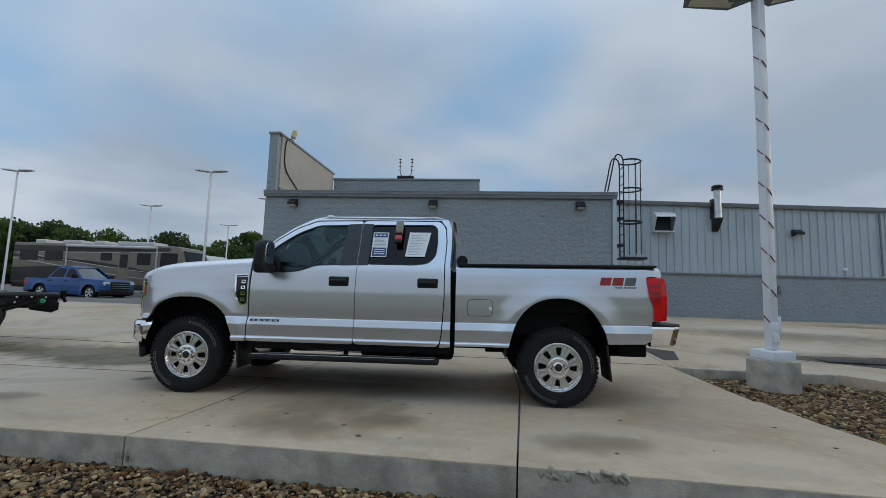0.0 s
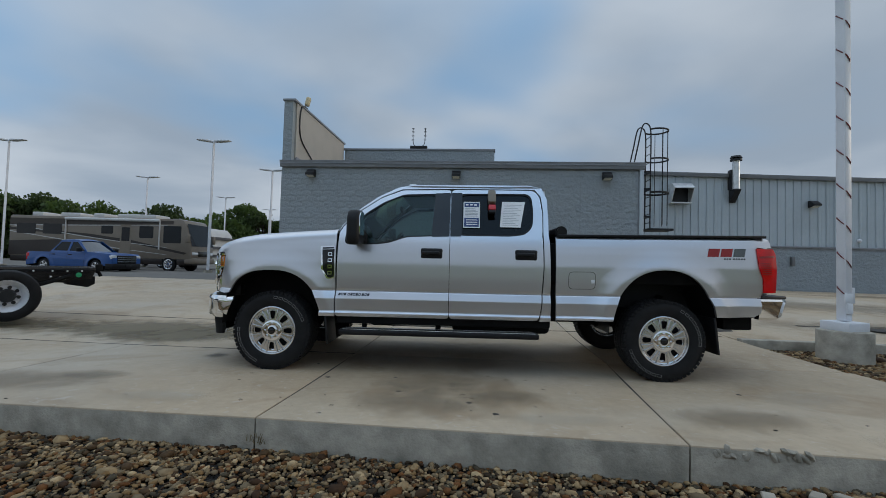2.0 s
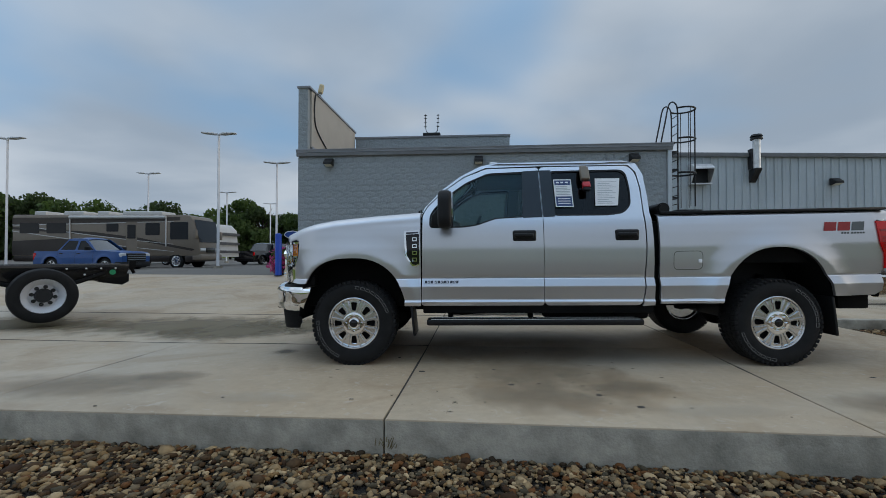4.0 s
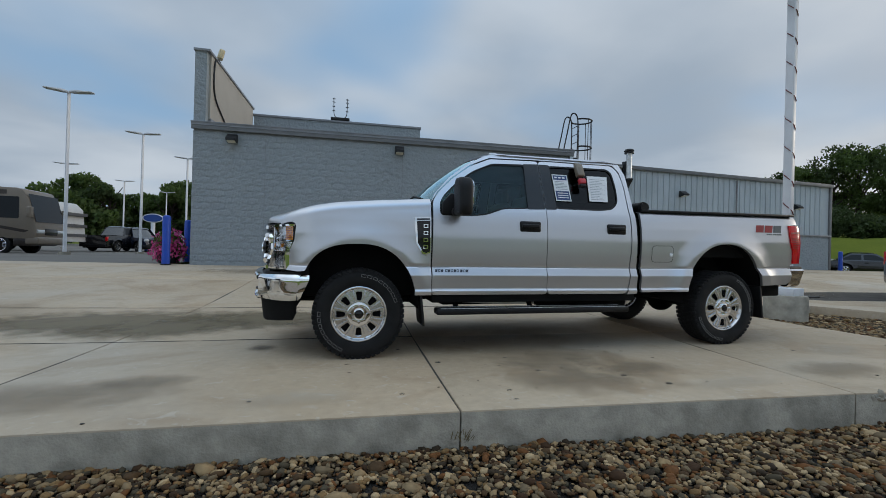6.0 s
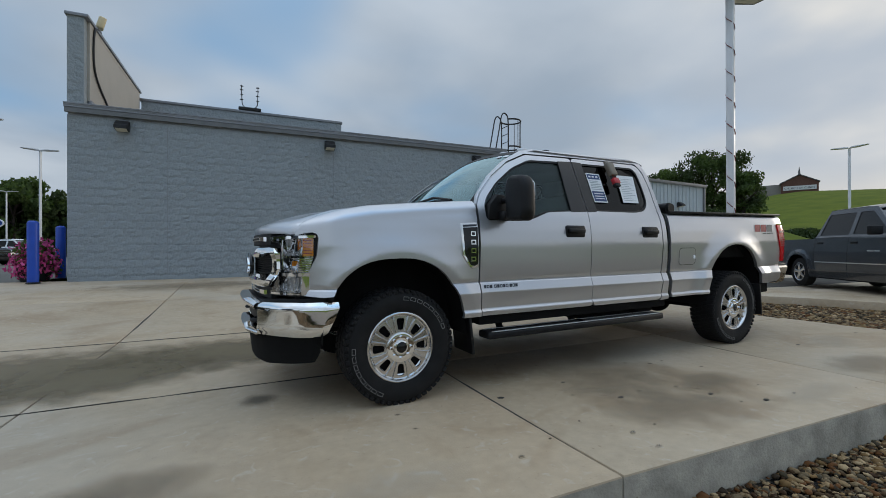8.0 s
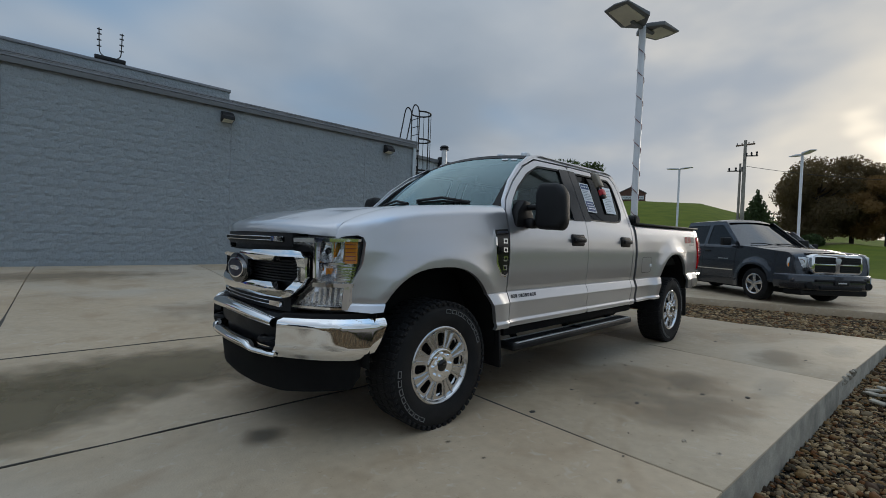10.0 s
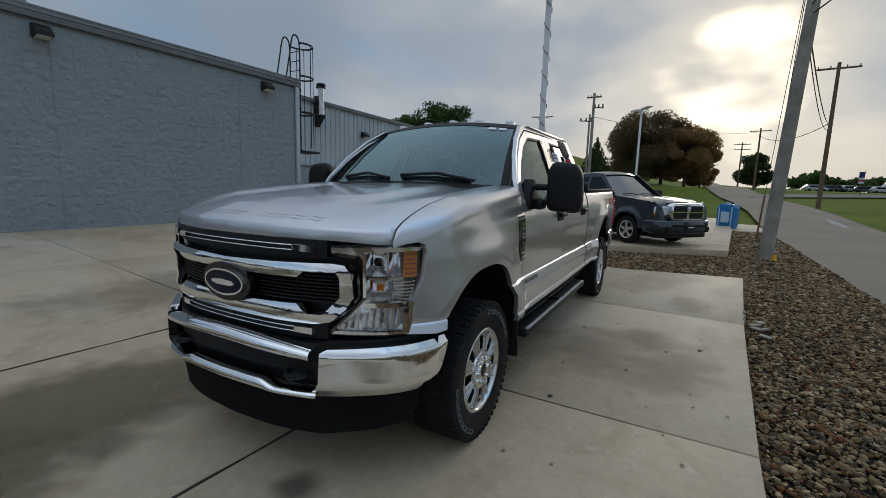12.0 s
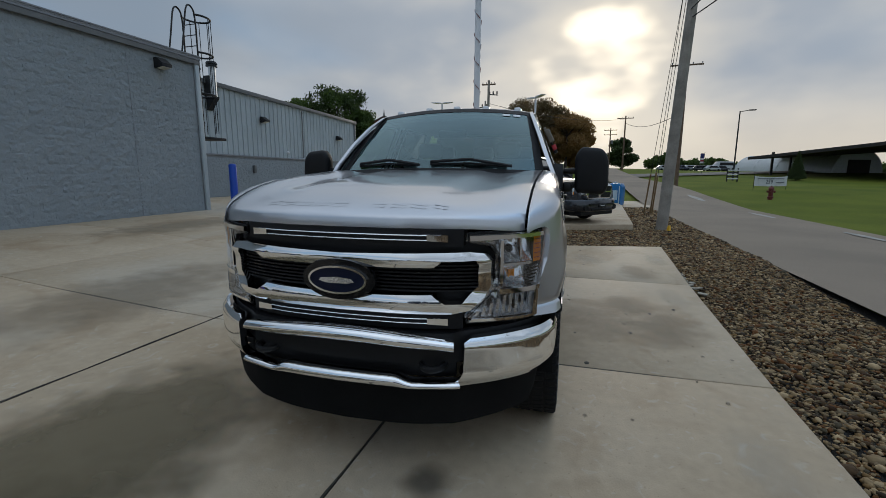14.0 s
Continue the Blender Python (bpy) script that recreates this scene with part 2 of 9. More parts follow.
def weather(m):
    """Broad water marks, cloudy greyish patches and fine dark specks over a cast surface."""
    n, l = m.node_tree.nodes, m.node_tree.links
    p = n["Principled BSDF"]
    src = p.inputs["Base Color"].links[0].from_socket
    geo = n.new("ShaderNodeNewGeometry")
    for scale, dist, lo, hi, amount, col, mode in ((0.22, 1.2, 0.46, 0.66, 0.55, (0.47, 0.43, 0.36), "MIX"), (0.75, 1.6, 0.53, 0.66, 0.40, (0.62, 0.50, 0.36), "MULTIPLY"),
                                                   (2.6, 0.6, 0.50, 0.72, 0.30, (0.70, 0.66, 0.60), "MULTIPLY"), (38.0, 0.0, 0.66, 0.74, 0.45, (0.45, 0.40, 0.34), "MULTIPLY"), (7.0, 2.0, 0.60, 0.72, 0.35, (0.56, 0.52, 0.45), "MIX")):
        t, r, x = n.new("ShaderNodeTexNoise"), n.new("ShaderNodeMapRange"), n.new("ShaderNodeMix")
        t.inputs["Scale"].default_value, t.inputs["Detail"].default_value, t.inputs["Distortion"].default_value = scale, 5, dist
        l.new(geo.outputs["Position"], t.inputs["Vector"])
        r.inputs["From Min"].default_value, r.inputs["From Max"].default_value, r.inputs["To Max"].default_value = lo, hi, amount
        l.new(t.outputs["Fac"], r.inputs["Value"])
        x.data_type, x.blend_type = "RGBA", mode
        x.inputs["B"].default_value = (*col, 1)
        l.new(r.outputs["Result"], x.inputs["Factor"]); l.new(src, x.inputs["A"])
        src = x.outputs["Result"]
    l.new(src, p.inputs["Base Color"])


weather(CONC)
KERB = mat("kerb_concrete", (0.40, 0.36, 0.29), 0.8, 0, var=0.28, scale=4.5, fine=20, bump=0.3, bscale=60, tint=(0.19, 0.175, 0.14))
JOINT = mat("joint_filler", (0.06, 0.052, 0.042), 0.9, 0, var=0.3)

DRAIN = mat("cast_iron", (0.05, 0.045, 0.04), 0.7, 0.4, var=0.3)
ASPHALT = mat("asphalt", (0.275, 0.222, 0.170), 0.9, 0, spec=0.2, var=0.16, scale=0.35, fine=60, bump=0.3, bscale=120, tint=(0.19, 0.16, 0.127))
LOT = mat("lot_asphalt", (0.15, 0.135, 0.115), 0.85, 0, var=0.2, scale=0.2, fine=10)
LINE = mat("road_paint", (0.36, 0.34, 0.30), 0.7, 0, var=0.2)
SOIL = mat("gravel_bed", (0.022, 0.018, 0.014), 0.95, 0, var=0.4, scale=9, fine=50, bump=0.8, bscale=60)
GRASS = mat("grass_ground", (0.125, 0.148, 0.022), 0.95, 0, spec=0.05, var=0.25, scale=0.25, fine=7, bump=0.5, bscale=15, tint=(0.078, 0.108, 0.02))

CMU = mat("painted_block", (0.277, 0.308, 0.326), 0.82, 0, var=0.12, scale=0.9, fine=22, bump=1.0, bscale=8, bdist=0.05, rand=0.03, island=0.03, tint=(0.24, 0.266, 0.285))
MORTAR = mat("painted_mortar", (0.27, 0.287, 0.31), 0.85, 0, var=0.15, scale=4)
EIFS = mat("beige_stucco", (0.42, 0.39, 0.345), 0.85, 0, var=0.07, scale=1.0, bump=0.2, bscale=60)
COPING = mat("metal_coping", (0.24, 0.25, 0.27), 0.45, 0.3, var=0.1, scale=2)
ROOFM = mat("roof_membrane", (0.2, 0.2, 0.2), 0.8, 0, var=0.2)
SIDING = mat("metal_siding", (0.44, 0.49, 0.52), 0.45, 0.1, var=0.06, scale=0.8, fine=6, rand=0.05)
DARKM = mat("dark_metal", (0.025, 0.026, 0.028), 0.5, 0.5, var=0.2)
GALV = mat("galvanised", (0.66, 0.68, 0.69), 0.38, 0.45, var=0.15, scale=6)
GREYM = mat("grey_metal", (0.16, 0.165, 0.17), 0.5, 0.2, var=0.1)
WHITEP = mat("white_paint", (0.72, 0.73, 0.76), 0.4, 0, var=0.06, scale=2)
ROPE = mat("red_light_rope", (0.16, 0.02, 0.025), 0.4, 0, var=0.2, fine=80)
LENSW = mat("lamp_panel", (0.62, 0.60, 0.50), 0.3, 0, var=0.1)
BLUEP = mat("blue_bollard", (0.006, 0.06, 0.42), 0.4, 0, var=0.1, scale=4)
WOOD = mat("weathered_pole", (0.32, 0.29, 0.25), 0.85, 0, var=0.3, scale=2, fine=25, bump=0.5, bscale=30)
WOODB = mat("brown_pole", (0.17, 0.11, 0.07), 0.85, 0, var=0.3, scale=2, fine=25, bump=0.5, bscale=30)
WIRE = mat("cable", (0.02, 0.02, 0.022), 0.6, 0, var=0.1)
YELLOW = mat("yellow_marker", (0.75, 0.42, 0.02), 0.5, 0, var=0.1)
def leafy(name, col, glow, **k):
    """Leaf surface that also lets light through."""
    m = mat(name, col, 0.75, 0, var=0.25, island=0.6, scale=0.3, **k)
    n, l = m.node_tree.nodes, m.node_tree.links
    tl, mx = n.new("ShaderNodeBsdfTranslucent"), n.new("ShaderNodeMixShader")
    tl.inputs["Color"].default_value = (*glow, 1)
    mx.inputs[0].default_value = 0.5
    l.new(n["Principled BSDF"].outputs[0], mx.inputs[1]); l.new(tl.outputs[0], mx.inputs[2])
    l.new(mx.outputs[0], n["Material Output"].inputs["Surface"])
    return m


LEAF = leafy("leaf_green", (0.075, 0.118, 0.03), (0.10, 0.15, 0.03))
LEAFD = leafy("leaf_dark", (0.055, 0.085, 0.027), (0.07, 0.10, 0.03))
LEAFB = leafy("leaf_brown", (0.27, 0.17, 0.07), (0.46, 0.27, 0.09))
BARK = mat("bark", (0.06, 0.045, 0.035), 0.9, 0, var=0.3, bump=0.6, bscale=20)
PINK = mat("petal_pink", (0.55, 0.06, 0.22), 0.6, 0, var=0.2, island=0.5)
RVTAN = mat("rv_tan", (0.20, 0.162, 0.122), 0.4, 0.1, var=0.05, coat=0.15)
RVDARK = mat("rv_brown", (0.024, 0.016, 0.012), 0.4, 0.1, var=0.08, coat=0.15)
RVWHITE = mat("rv_white", (0.55, 0.54, 0.52), 0.4, 0, var=0.06)
CARBLUE = mat("car_blue", (0.0, 0.055, 0.22), 0.4, 0.0, var=0.05, coat=0.35)
CARBLACK = mat("car_black", (0.010, 0.010, 0.012), 0.2, 0.2, var=0.05, coat=0.8)
CARNAVY = mat("car_navy", (0.012, 0.018, 0.04), 0.2, 0.3, var=0.05, coat=0.8)
CARGREY = mat("car_grey", (0.045, 0.049, 0.058), 0.22, 0.6, var=0.05, coat=0.8)
CARWHITE = mat("car_white", (0.68, 0.69, 0.70), 0.3, 0, var=0.04, coat=0.8)
CARSILV = mat("car_silver", (0.42, 0.43, 0.44), 0.3, 0.6, var=0.04, coat=0.8)
LAMPW = mat("lamp_glass", (0.70, 0.72, 0.74), 0.12, 0.3, var=0.1)
GREENTAG = mat("green_tag", (0.01, 0.25, 0.10), 0.5)
TANKBLUE = mat("tank_blue", (0.01, 0.16, 0.42), 0.35, 0, var=0.12, scale=4)
TANKPALE = mat("tank_pale", (0.45, 0.58, 0.66), 0.4, 0, var=0.1)
HYDRANT = mat("hydrant_red", (0.14, 0.02, 0.015), 0.5, 0, var=0.3, scale=8)
BANNER = mat("banner_white", (0.62, 0.62, 0.63), 0.7, 0, var=0.06)
INK = mat("banner_ink", (0.03, 0.035, 0.06), 0.7, 0, var=0.1)
POLY = mat("poly_film", (0.55, 0.57, 0.58), 0.4, 0, var=0.08)
BRICK = mat("church_brick", (0.12, 0.055, 0.04), 0.85, 0, var=0.2)
FARGREY = mat("far_roof", (0.10, 0.10, 0.105), 0.7, 0, var=0.15)
HANGAR = mat("hangar_dark", (0.035, 0.03, 0.028), 0.8, 0, var=0.2)
FLAGRED = mat("flag_red", (0.35, 0.03, 0.04), 0.7)
FLAGBLUE = mat("flag_blue", (0.02, 0.03, 0.14), 0.7)


# ---- building blocks ----
def part(name, bm, material, parent=None, label="", smooth=40, at=None):
    """Links a bmesh as one mesh object, under a thing or a part."""
    me = bpy.data.meshes.new(name)
    bm.to_mesh(me)
    bm.free()
    return linked(name, me, material, parent, label, smooth, at)


def linked(name, me, material, parent=None, label="", smooth=40, at=None):
    if material and not me.materials:
        me.materials.append(material)
    if smooth:
        me.polygons.foreach_set("use_smooth", [True] * len(me.polygons))
        me.set_sharp_from_angle(angle=radians(smooth))
    ob = new(name, me)
    if parent:
        ob.parent = parent
    if at is not None:
        ob.matrix_basis = at
    if label:
        ob["label"] = label
    return ob


def thing(name, m, label, category, group="", kind=""):
    ob = new(name)
    ob.matrix_basis = m
    return tagged(ob, label, category, group, kind)


def V(*a):
    return Vector(a)


def box(bm, x0, x1, y0, y1, z0, z1, bev=0.0, seg=2, m=None):
    r = bmesh.ops.create_cube(bm, size=1.0)
    vs = r["verts"]
    for v in vs:
        v.co = Vector(((x0 + x1) / 2 + v.co.x * (x1 - x0), (y0 + y1) / 2 + v.co.y * (y1 - y0), (z0 + z1) / 2 + v.co.z * (z1 - z0)))
    if bev:
        es = list({e for v in vs for e in v.link_edges})
        r = bmesh.ops.bevel(bm, geom=es, offset=bev, segments=seg, affect="EDGES", profile=0.5)
        vs = list({v for f in r["faces"] for v in f.verts})
    if m is not None:
        bmesh.ops.transform(bm, matrix=m, verts=vs)
    return vs


def rod(bm, p0, p1, r0, r1=None, seg=12, caps=True):
    p0, p1 = Vector(p0), Vector(p1)
    d = p1 - p0
    m = Matrix.Translation((p0 + p1) / 2) @ d.to_track_quat("Z", "Y").to_matrix().to_4x4()
    return bmesh.ops.create_cone(bm, cap_ends=caps, segments=seg, radius1=r0, radius2=r0 if r1 is None else r1, depth=d.length, matrix=m)["verts"]


def tube(bm, pts, r, seg=8, caps=True):
    """A round bar along a line of points."""
    pts = [Vector(p) for p in pts]
    rings = []
    for i, p in enumerate(pts):
        d = (pts[min(i + 1, len(pts) - 1)] - pts[max(i - 1, 0)]).normalized()
        a = d.orthogonal().normalized() if i == 0 else (rings_a - d * rings_a.dot(d)).normalized()
        rings_a = a
        b = d.cross(a)
        rad = r[i] if isinstance(r, (list, tuple)) else r
        rings.append([bm.verts.new(p + (a * math.cos(t) + b * math.sin(t)) * rad) for t in (2 * math.pi * k / seg for k in range(seg))])
    for A, B in zip(rings, rings[1:]):
        for k in range(seg):
            bm.faces.new((A[k], A[(k + 1) % seg], B[(k + 1) % seg], B[k]))
    if caps:
        bm.faces.new(rings[0][::-1])
        bm.faces.new(rings[-1])


def revolve(bm, prof, seg=48, axis="Y", closed=False):
    """Turns a profile of (radius, along) round an axis."""
    rings = []
    for r, h in prof:
        ring = []
        for k in range(seg):
            t = 2 * math.pi * k / seg
            c, s = r * math.cos(t), r * math.sin(t)
            ring.append(bm.verts.new((c, h, s) if axis == "Y" else (c, s, h)))
        rings.append(ring)
    pairs = list(zip(rings, rings[1:])) + ([(rings[-1], rings[0])] if closed else [])
    for A, B in pairs:
        for k in range(seg):
            bm.faces.new((A[k], A[(k + 1) % seg], B[(k + 1) % seg], B[k]))
    bmesh.ops.recalc_face_normals(bm, faces=bm.faces)


def prism(bm, pts, axis, a, b, bev=0.0):
    """A flat outline pushed out from a to b along an axis."""
    def at(p, h):
        return {"X": (h, p[0], p[1]), "Y": (p[0], h, p[1]), "Z": (p[0], p[1], h)}[axis]
    A = [bm.verts.new(at(p, a)) for p in pts]
    B = [bm.verts.new(at(p, b)) for p in pts]
    fs = [bm.faces.new(A), bm.faces.new(B[::-1])]
    n = len(pts)
    for i in range(n):
        fs.append(bm.faces.new((A[i], B[i], B[(i + 1) % n], A[(i + 1) % n])))
    bmesh.ops.recalc_face_normals(bm, faces=fs)
    if bev:
        es = [e for e in fs[0].edges] + [e for e in fs[1].edges]
        bmesh.ops.bevel(bm, geom=es, offset=bev, segments=2, affect="EDGES", profile=0.5)


def curve_pts(pts, n):
    """Smooth line through the points (Catmull-Rom), n steps between each two."""
    out = []
    P = [Vector(p) for p in pts]
    for i in range(len(P) - 1):
        a, b, c, d = P[max(i - 1, 0)], P[i], P[i + 1], P[min(i + 2, len(P) - 1)]
        for k in range(n):
            t = k / n
            out.append(0.5 * (2 * b + (c - a) * t + (2 * a - 5 * b + 4 * c - d) * t * t + (3 * b - a - 3 * c + d) * t ** 3))
    out.append(P[-1])
    return out


def lerp_table(table, v):
    for (a, p), (b, q) in zip(table, table[1:]):
        if v <= b:
            k = max(0.0, (v - a) / (b - a))
            return p + (q - p) * k
    return table[-1][1]


def smooth01(t):
    t = max(0.0, min(1.0, t))
    return t * t * (3 - 2 * t)


def skin(outline, holes, put, step_a, step_b, thick, toward, cuts=()):
    """A panel: a flat outline in (a, b), with holes, cut finely and laid on a curved form by put(a, b); its rim turns in by thick."""
    bm = bmesh.new()
    edges = []
    for loop in [outline, *holes]:
        vs = [bm.verts.new((p[0], 0, p[1])) for p in loop]
        edges += [bm.edges.new((vs[i], vs[(i + 1) % len(vs)])) for i in range(len(vs))]
    bmesh.ops.triangle_fill(bm, use_beauty=True, use_dissolve=False, edges=edges)
    A, B = [p[0] for p in outline], [p[1] for p in outline]
    for axis, lo, hi, st in ((0, min(A), max(A), step_a), (2, min(B), max(B), step_b)):
        n = int((hi - lo) / st)
        for i in range(1, n + 1):
            at_ = lo + (hi - lo) * i / (n + 1)
            if axis == 2 and any(abs(at_ - c) < 0.02 for c in cuts):
                continue
            co, no = [0, 0, 0], [0, 0, 0]
            co[axis], no[axis] = at_, 1
            bmesh.ops.bisect_plane(bm, geom=bm.verts[:] + bm.edges[:] + bm.faces[:], plane_co=co, plane_no=no, dist=1e-5)
    for c in cuts:
        bmesh.ops.bisect_plane(bm, geom=bm.verts[:] + bm.edges[:] + bm.faces[:], plane_co=(0, 0, c), plane_no=(0, 0, 1), dist=1e-5)
    for v in bm.verts:
        v.co = put(v.co.x, v.co.z)
    bm.normal_update()
    want = Vector(toward)
    if sum((f.normal.dot(want) * f.calc_area() for f in bm.faces)) > 0:
        bmesh.ops.reverse_faces(bm, faces=bm.faces[:])
    if thick:
        rim = [e for e in bm.edges if e.is_boundary]
        r = bmesh.ops.extrude_edge_only(bm, edges=rim)
        for g in r["geom"]:
            if isinstance(g, bmesh.types.BMVert):
                g.co += want.normalized() * thick
    return bm


def mirrored(bm):
    """The same mesh on the other side of the middle plane."""
    c = bm.copy()
    for v in c.verts:
        v.co.y = -v.co.y
    bmesh.ops.reverse_faces(c, faces=c.faces[:])
    return c


def both(name, bm, material, parent, label="", smooth=40):
    c = mirrored(bm)
    return part(name, bm, material, parent, label, smooth), part(name, c, material, parent, label, smooth)

# ---- the site: ground, slabs, road ----
def lot_z(x, y):
    """Height of the concrete lot: a slight fall along the kerb and a rise towards the building."""
    z = 0.008 * (max(-6.0, min(4.0, x)) + 1.4)
    return z + 0.36 * smooth01((y - 7.0) / 8.2) - 0.12 * smooth01((y - 21) / 10) + 0.035 * (1 - smooth01((y - 3.0) / 1.6))


def kerb_y(x):
    """Street edge of the slab."""
    return lerp_table([(-40, 3.17), (-2.7, 3.09), (0.3, 3.02), (3.4, 2.85)], x)


def road_y(x):
    """Middle line of the road."""
    return lerp_table([(-80, -1.1), (0, -1.1), (30, -0.9), (45, 0.1), (60, 1.2), (75, 2.0), (100, 3.2), (140, 4.5), (260, 8.0)], x)


def hill(x, y):
    """Height of the open ground: level by the road, rising to the church hill and up the road."""
    d = math.hypot(x, y)
    ang = math.degrees(math.atan2(x, y)) if d > 0.01 else 0.0
    side = lerp_table([(-180, 0.0), (-60, 0.0), (30, 0.0), (48, 0.55), (62, 1.0), (70, 0.95), (77, 0.6), (84, 0.26), (92, 0.15), (100, 0.135), (112, 0.07), (130, 0.04), (180, 0.0)], ang)
    rise = 22.8 * side * smooth01((d - 52) / 170) + 0.5 * side * smooth01((d - 20) / 40)
    terrace = lerp_table([(-180, 0), (30, 0), (38, 1), (58, 1), (68, 0), (180, 0)], ang)      # mown bank behind the cars beyond the shed
    rise = max(rise, 3.4 * terrace * smooth01((d - 45) / 11))
    up = lerp_table([(-180, 0), (73, 0), (82, 0.93), (91, 1), (100, 0.92), (115, 0.85), (140, 0.3), (180, 0)], ang)      # the lawn and the road climb towards the crest
    rise += up * lerp_table([(0, 0), (18, 0), (26, 0.38), (37, 0.95), (50, 1.35), (62, 2.05), (75, 2.75), (90, 2.75), (110, 2.4), (150, 1.9), (400, 0)], d)
    return -0.16 + 0.2 * smooth01((y - 8) / 6) + rise + 0.35 * math.sin(x * 0.045) * math.cos(y * 0.05) * smooth01((d - 45) / 60)


def sheet(name, xs, ys, zf, material, smooth=60, keep=None):
    bm = bmesh.new()
    grid = [[bm.verts.new((x, y, zf(x, y))) for y in ys] for x in xs]
    for i in range(len(xs) - 1):
        for j in range(len(ys) - 1):
            if keep is None or keep((xs[i] + xs[i + 1]) / 2, (ys[j] + ys[j + 1]) / 2):
                bm.faces.new((grid[i][j], grid[i + 1][j], grid[i + 1][j + 1], grid[i][j + 1]))
    bmesh.ops.delete(bm, geom=[v for v in bm.verts if not v.link_faces], context="VERTS")
    return part(name, bm, material, None, "", smooth)


def spread(lo, hi, near, step, grow):
    """Grid lines, close together round near and wider apart far off."""
    a, s, out = near, step, [near]
    while a < hi:
        a += s; s *= grow
        out.append(min(a, hi))
    a, s = near, step
    while a > lo:
        a -= s; s *= grow
        out.append(max(a, lo))
    return sorted(set(out))


ground = sheet("ground", spread(-900, 1400, 2, 1.2, 1.08), spread(-900, 1200, 3, 1.2, 1.08), lambda x, y: hill(x, y) - 0.12, GRASS)
tagged(ground, "open mown grass ground rising to a low hill", "ground", kind="structure")

bm = bmesh.new()
RX = [-80 + 2.0 * i for i in range(171)]
rows_ = []
for x in RX:
    half = 2.2 + 0.5 * smooth01((x - 40) / 60)
    rows_.append([bm.verts.new((x, road_y(x) + half * k, max(-0.09, hill(x, road_y(x)) + 0.05) + 0.03 * (1 - k * k))) for k in (-1.06, -1, -0.5, 0, 0.5, 0.95, 1)])
for A, B in zip(rows_, rows_[1:]):
    for k in range(6):
        bm.faces.new((A[k], B[k], B[k + 1], A[k + 1]))
road = part("road", bm, ASPHALT)
tagged(road, "grey worn asphalt country road with patched edge", "road", kind="structure")
bm = bmesh.new()
for i, (x, w, l, o) in enumerate([(14.5, 0.16, 2.6, -1.5), (24, 0.22, 4.0, -1.2), (8, 0.14, 1.8, -1.6)]):
    rz = lambda u: max(-0.09, hill(u, road_y(u)) + 0.05) + 0.030
    c = [bm.verts.new((x + a * l / 2, road_y(x) + o + b * w, rz(x + a * l / 2))) for a, b in ((-1, -0.6), (0, -1), (1, -0.3), (1, 0.4), (0.1, 0.9), (-1, 0.4))]
    bm.faces.new(c)
patches = part("road_patch", bm, LINE, None)
tagged(patches, "pale worn repair streaks on the asphalt", "road patch", kind="structure")

# side road leaving the main road below the crest
bm = bmesh.new()
SIDE = [(54.0, 0.8), (55.5, -1.5), (58, -5), (61, -10), (65, -17), (70, -26), (76, -38)]
rows_ = []
for i, (x, y) in enumerate(SIDE):
    rows_.append([bm.verts.new((x + k * (2.3 if i else 4.0), y + 0.7 * k, hill(x + k * 2.3, y + 0.7 * k) + 0.012)) for k in (-1, -0.5, 0, 0.5, 1)])
for A, B in zip(rows_, rows_[1:]):
    for k in range(4):
        bm.faces.new((A[k], A[k + 1], B[k + 1], B[k]))
bmesh.ops.recalc_face_normals(bm, faces=bm.faces[:])
side_road = part("side_road", bm, LOT)
tagged(side_road, "pale asphalt side road across the lawn", "road", kind="structure")

# far asphalt lot beside the building
far_lot = sheet("far_lot", [-120 + 4 * i for i in range(28)] + [-9.4], [8.6, 10, 12, 14, 16] + [18 + 4 * i for i in range(22)],
                lambda x, y: lot_z(x, y) - 0.006 - 0.02 * smooth01((y - 24) / 20), LOT)
tagged(far_lot, "weathered asphalt car park with faded surface", "car park", kind="structure")

# concrete pads with open joints between them
pavement = new("pavement")
tagged(pavement, "stained concrete forecourt laid in large slabs with dark joints", "pavement", kind="structure")
bm = bmesh.new()
XS, YS = [-60, -30, -17.9, -11.9, -5.78, -2.7, 0.4, 3.1], [0, 5.5, 7.95, 11.4, 15.6]


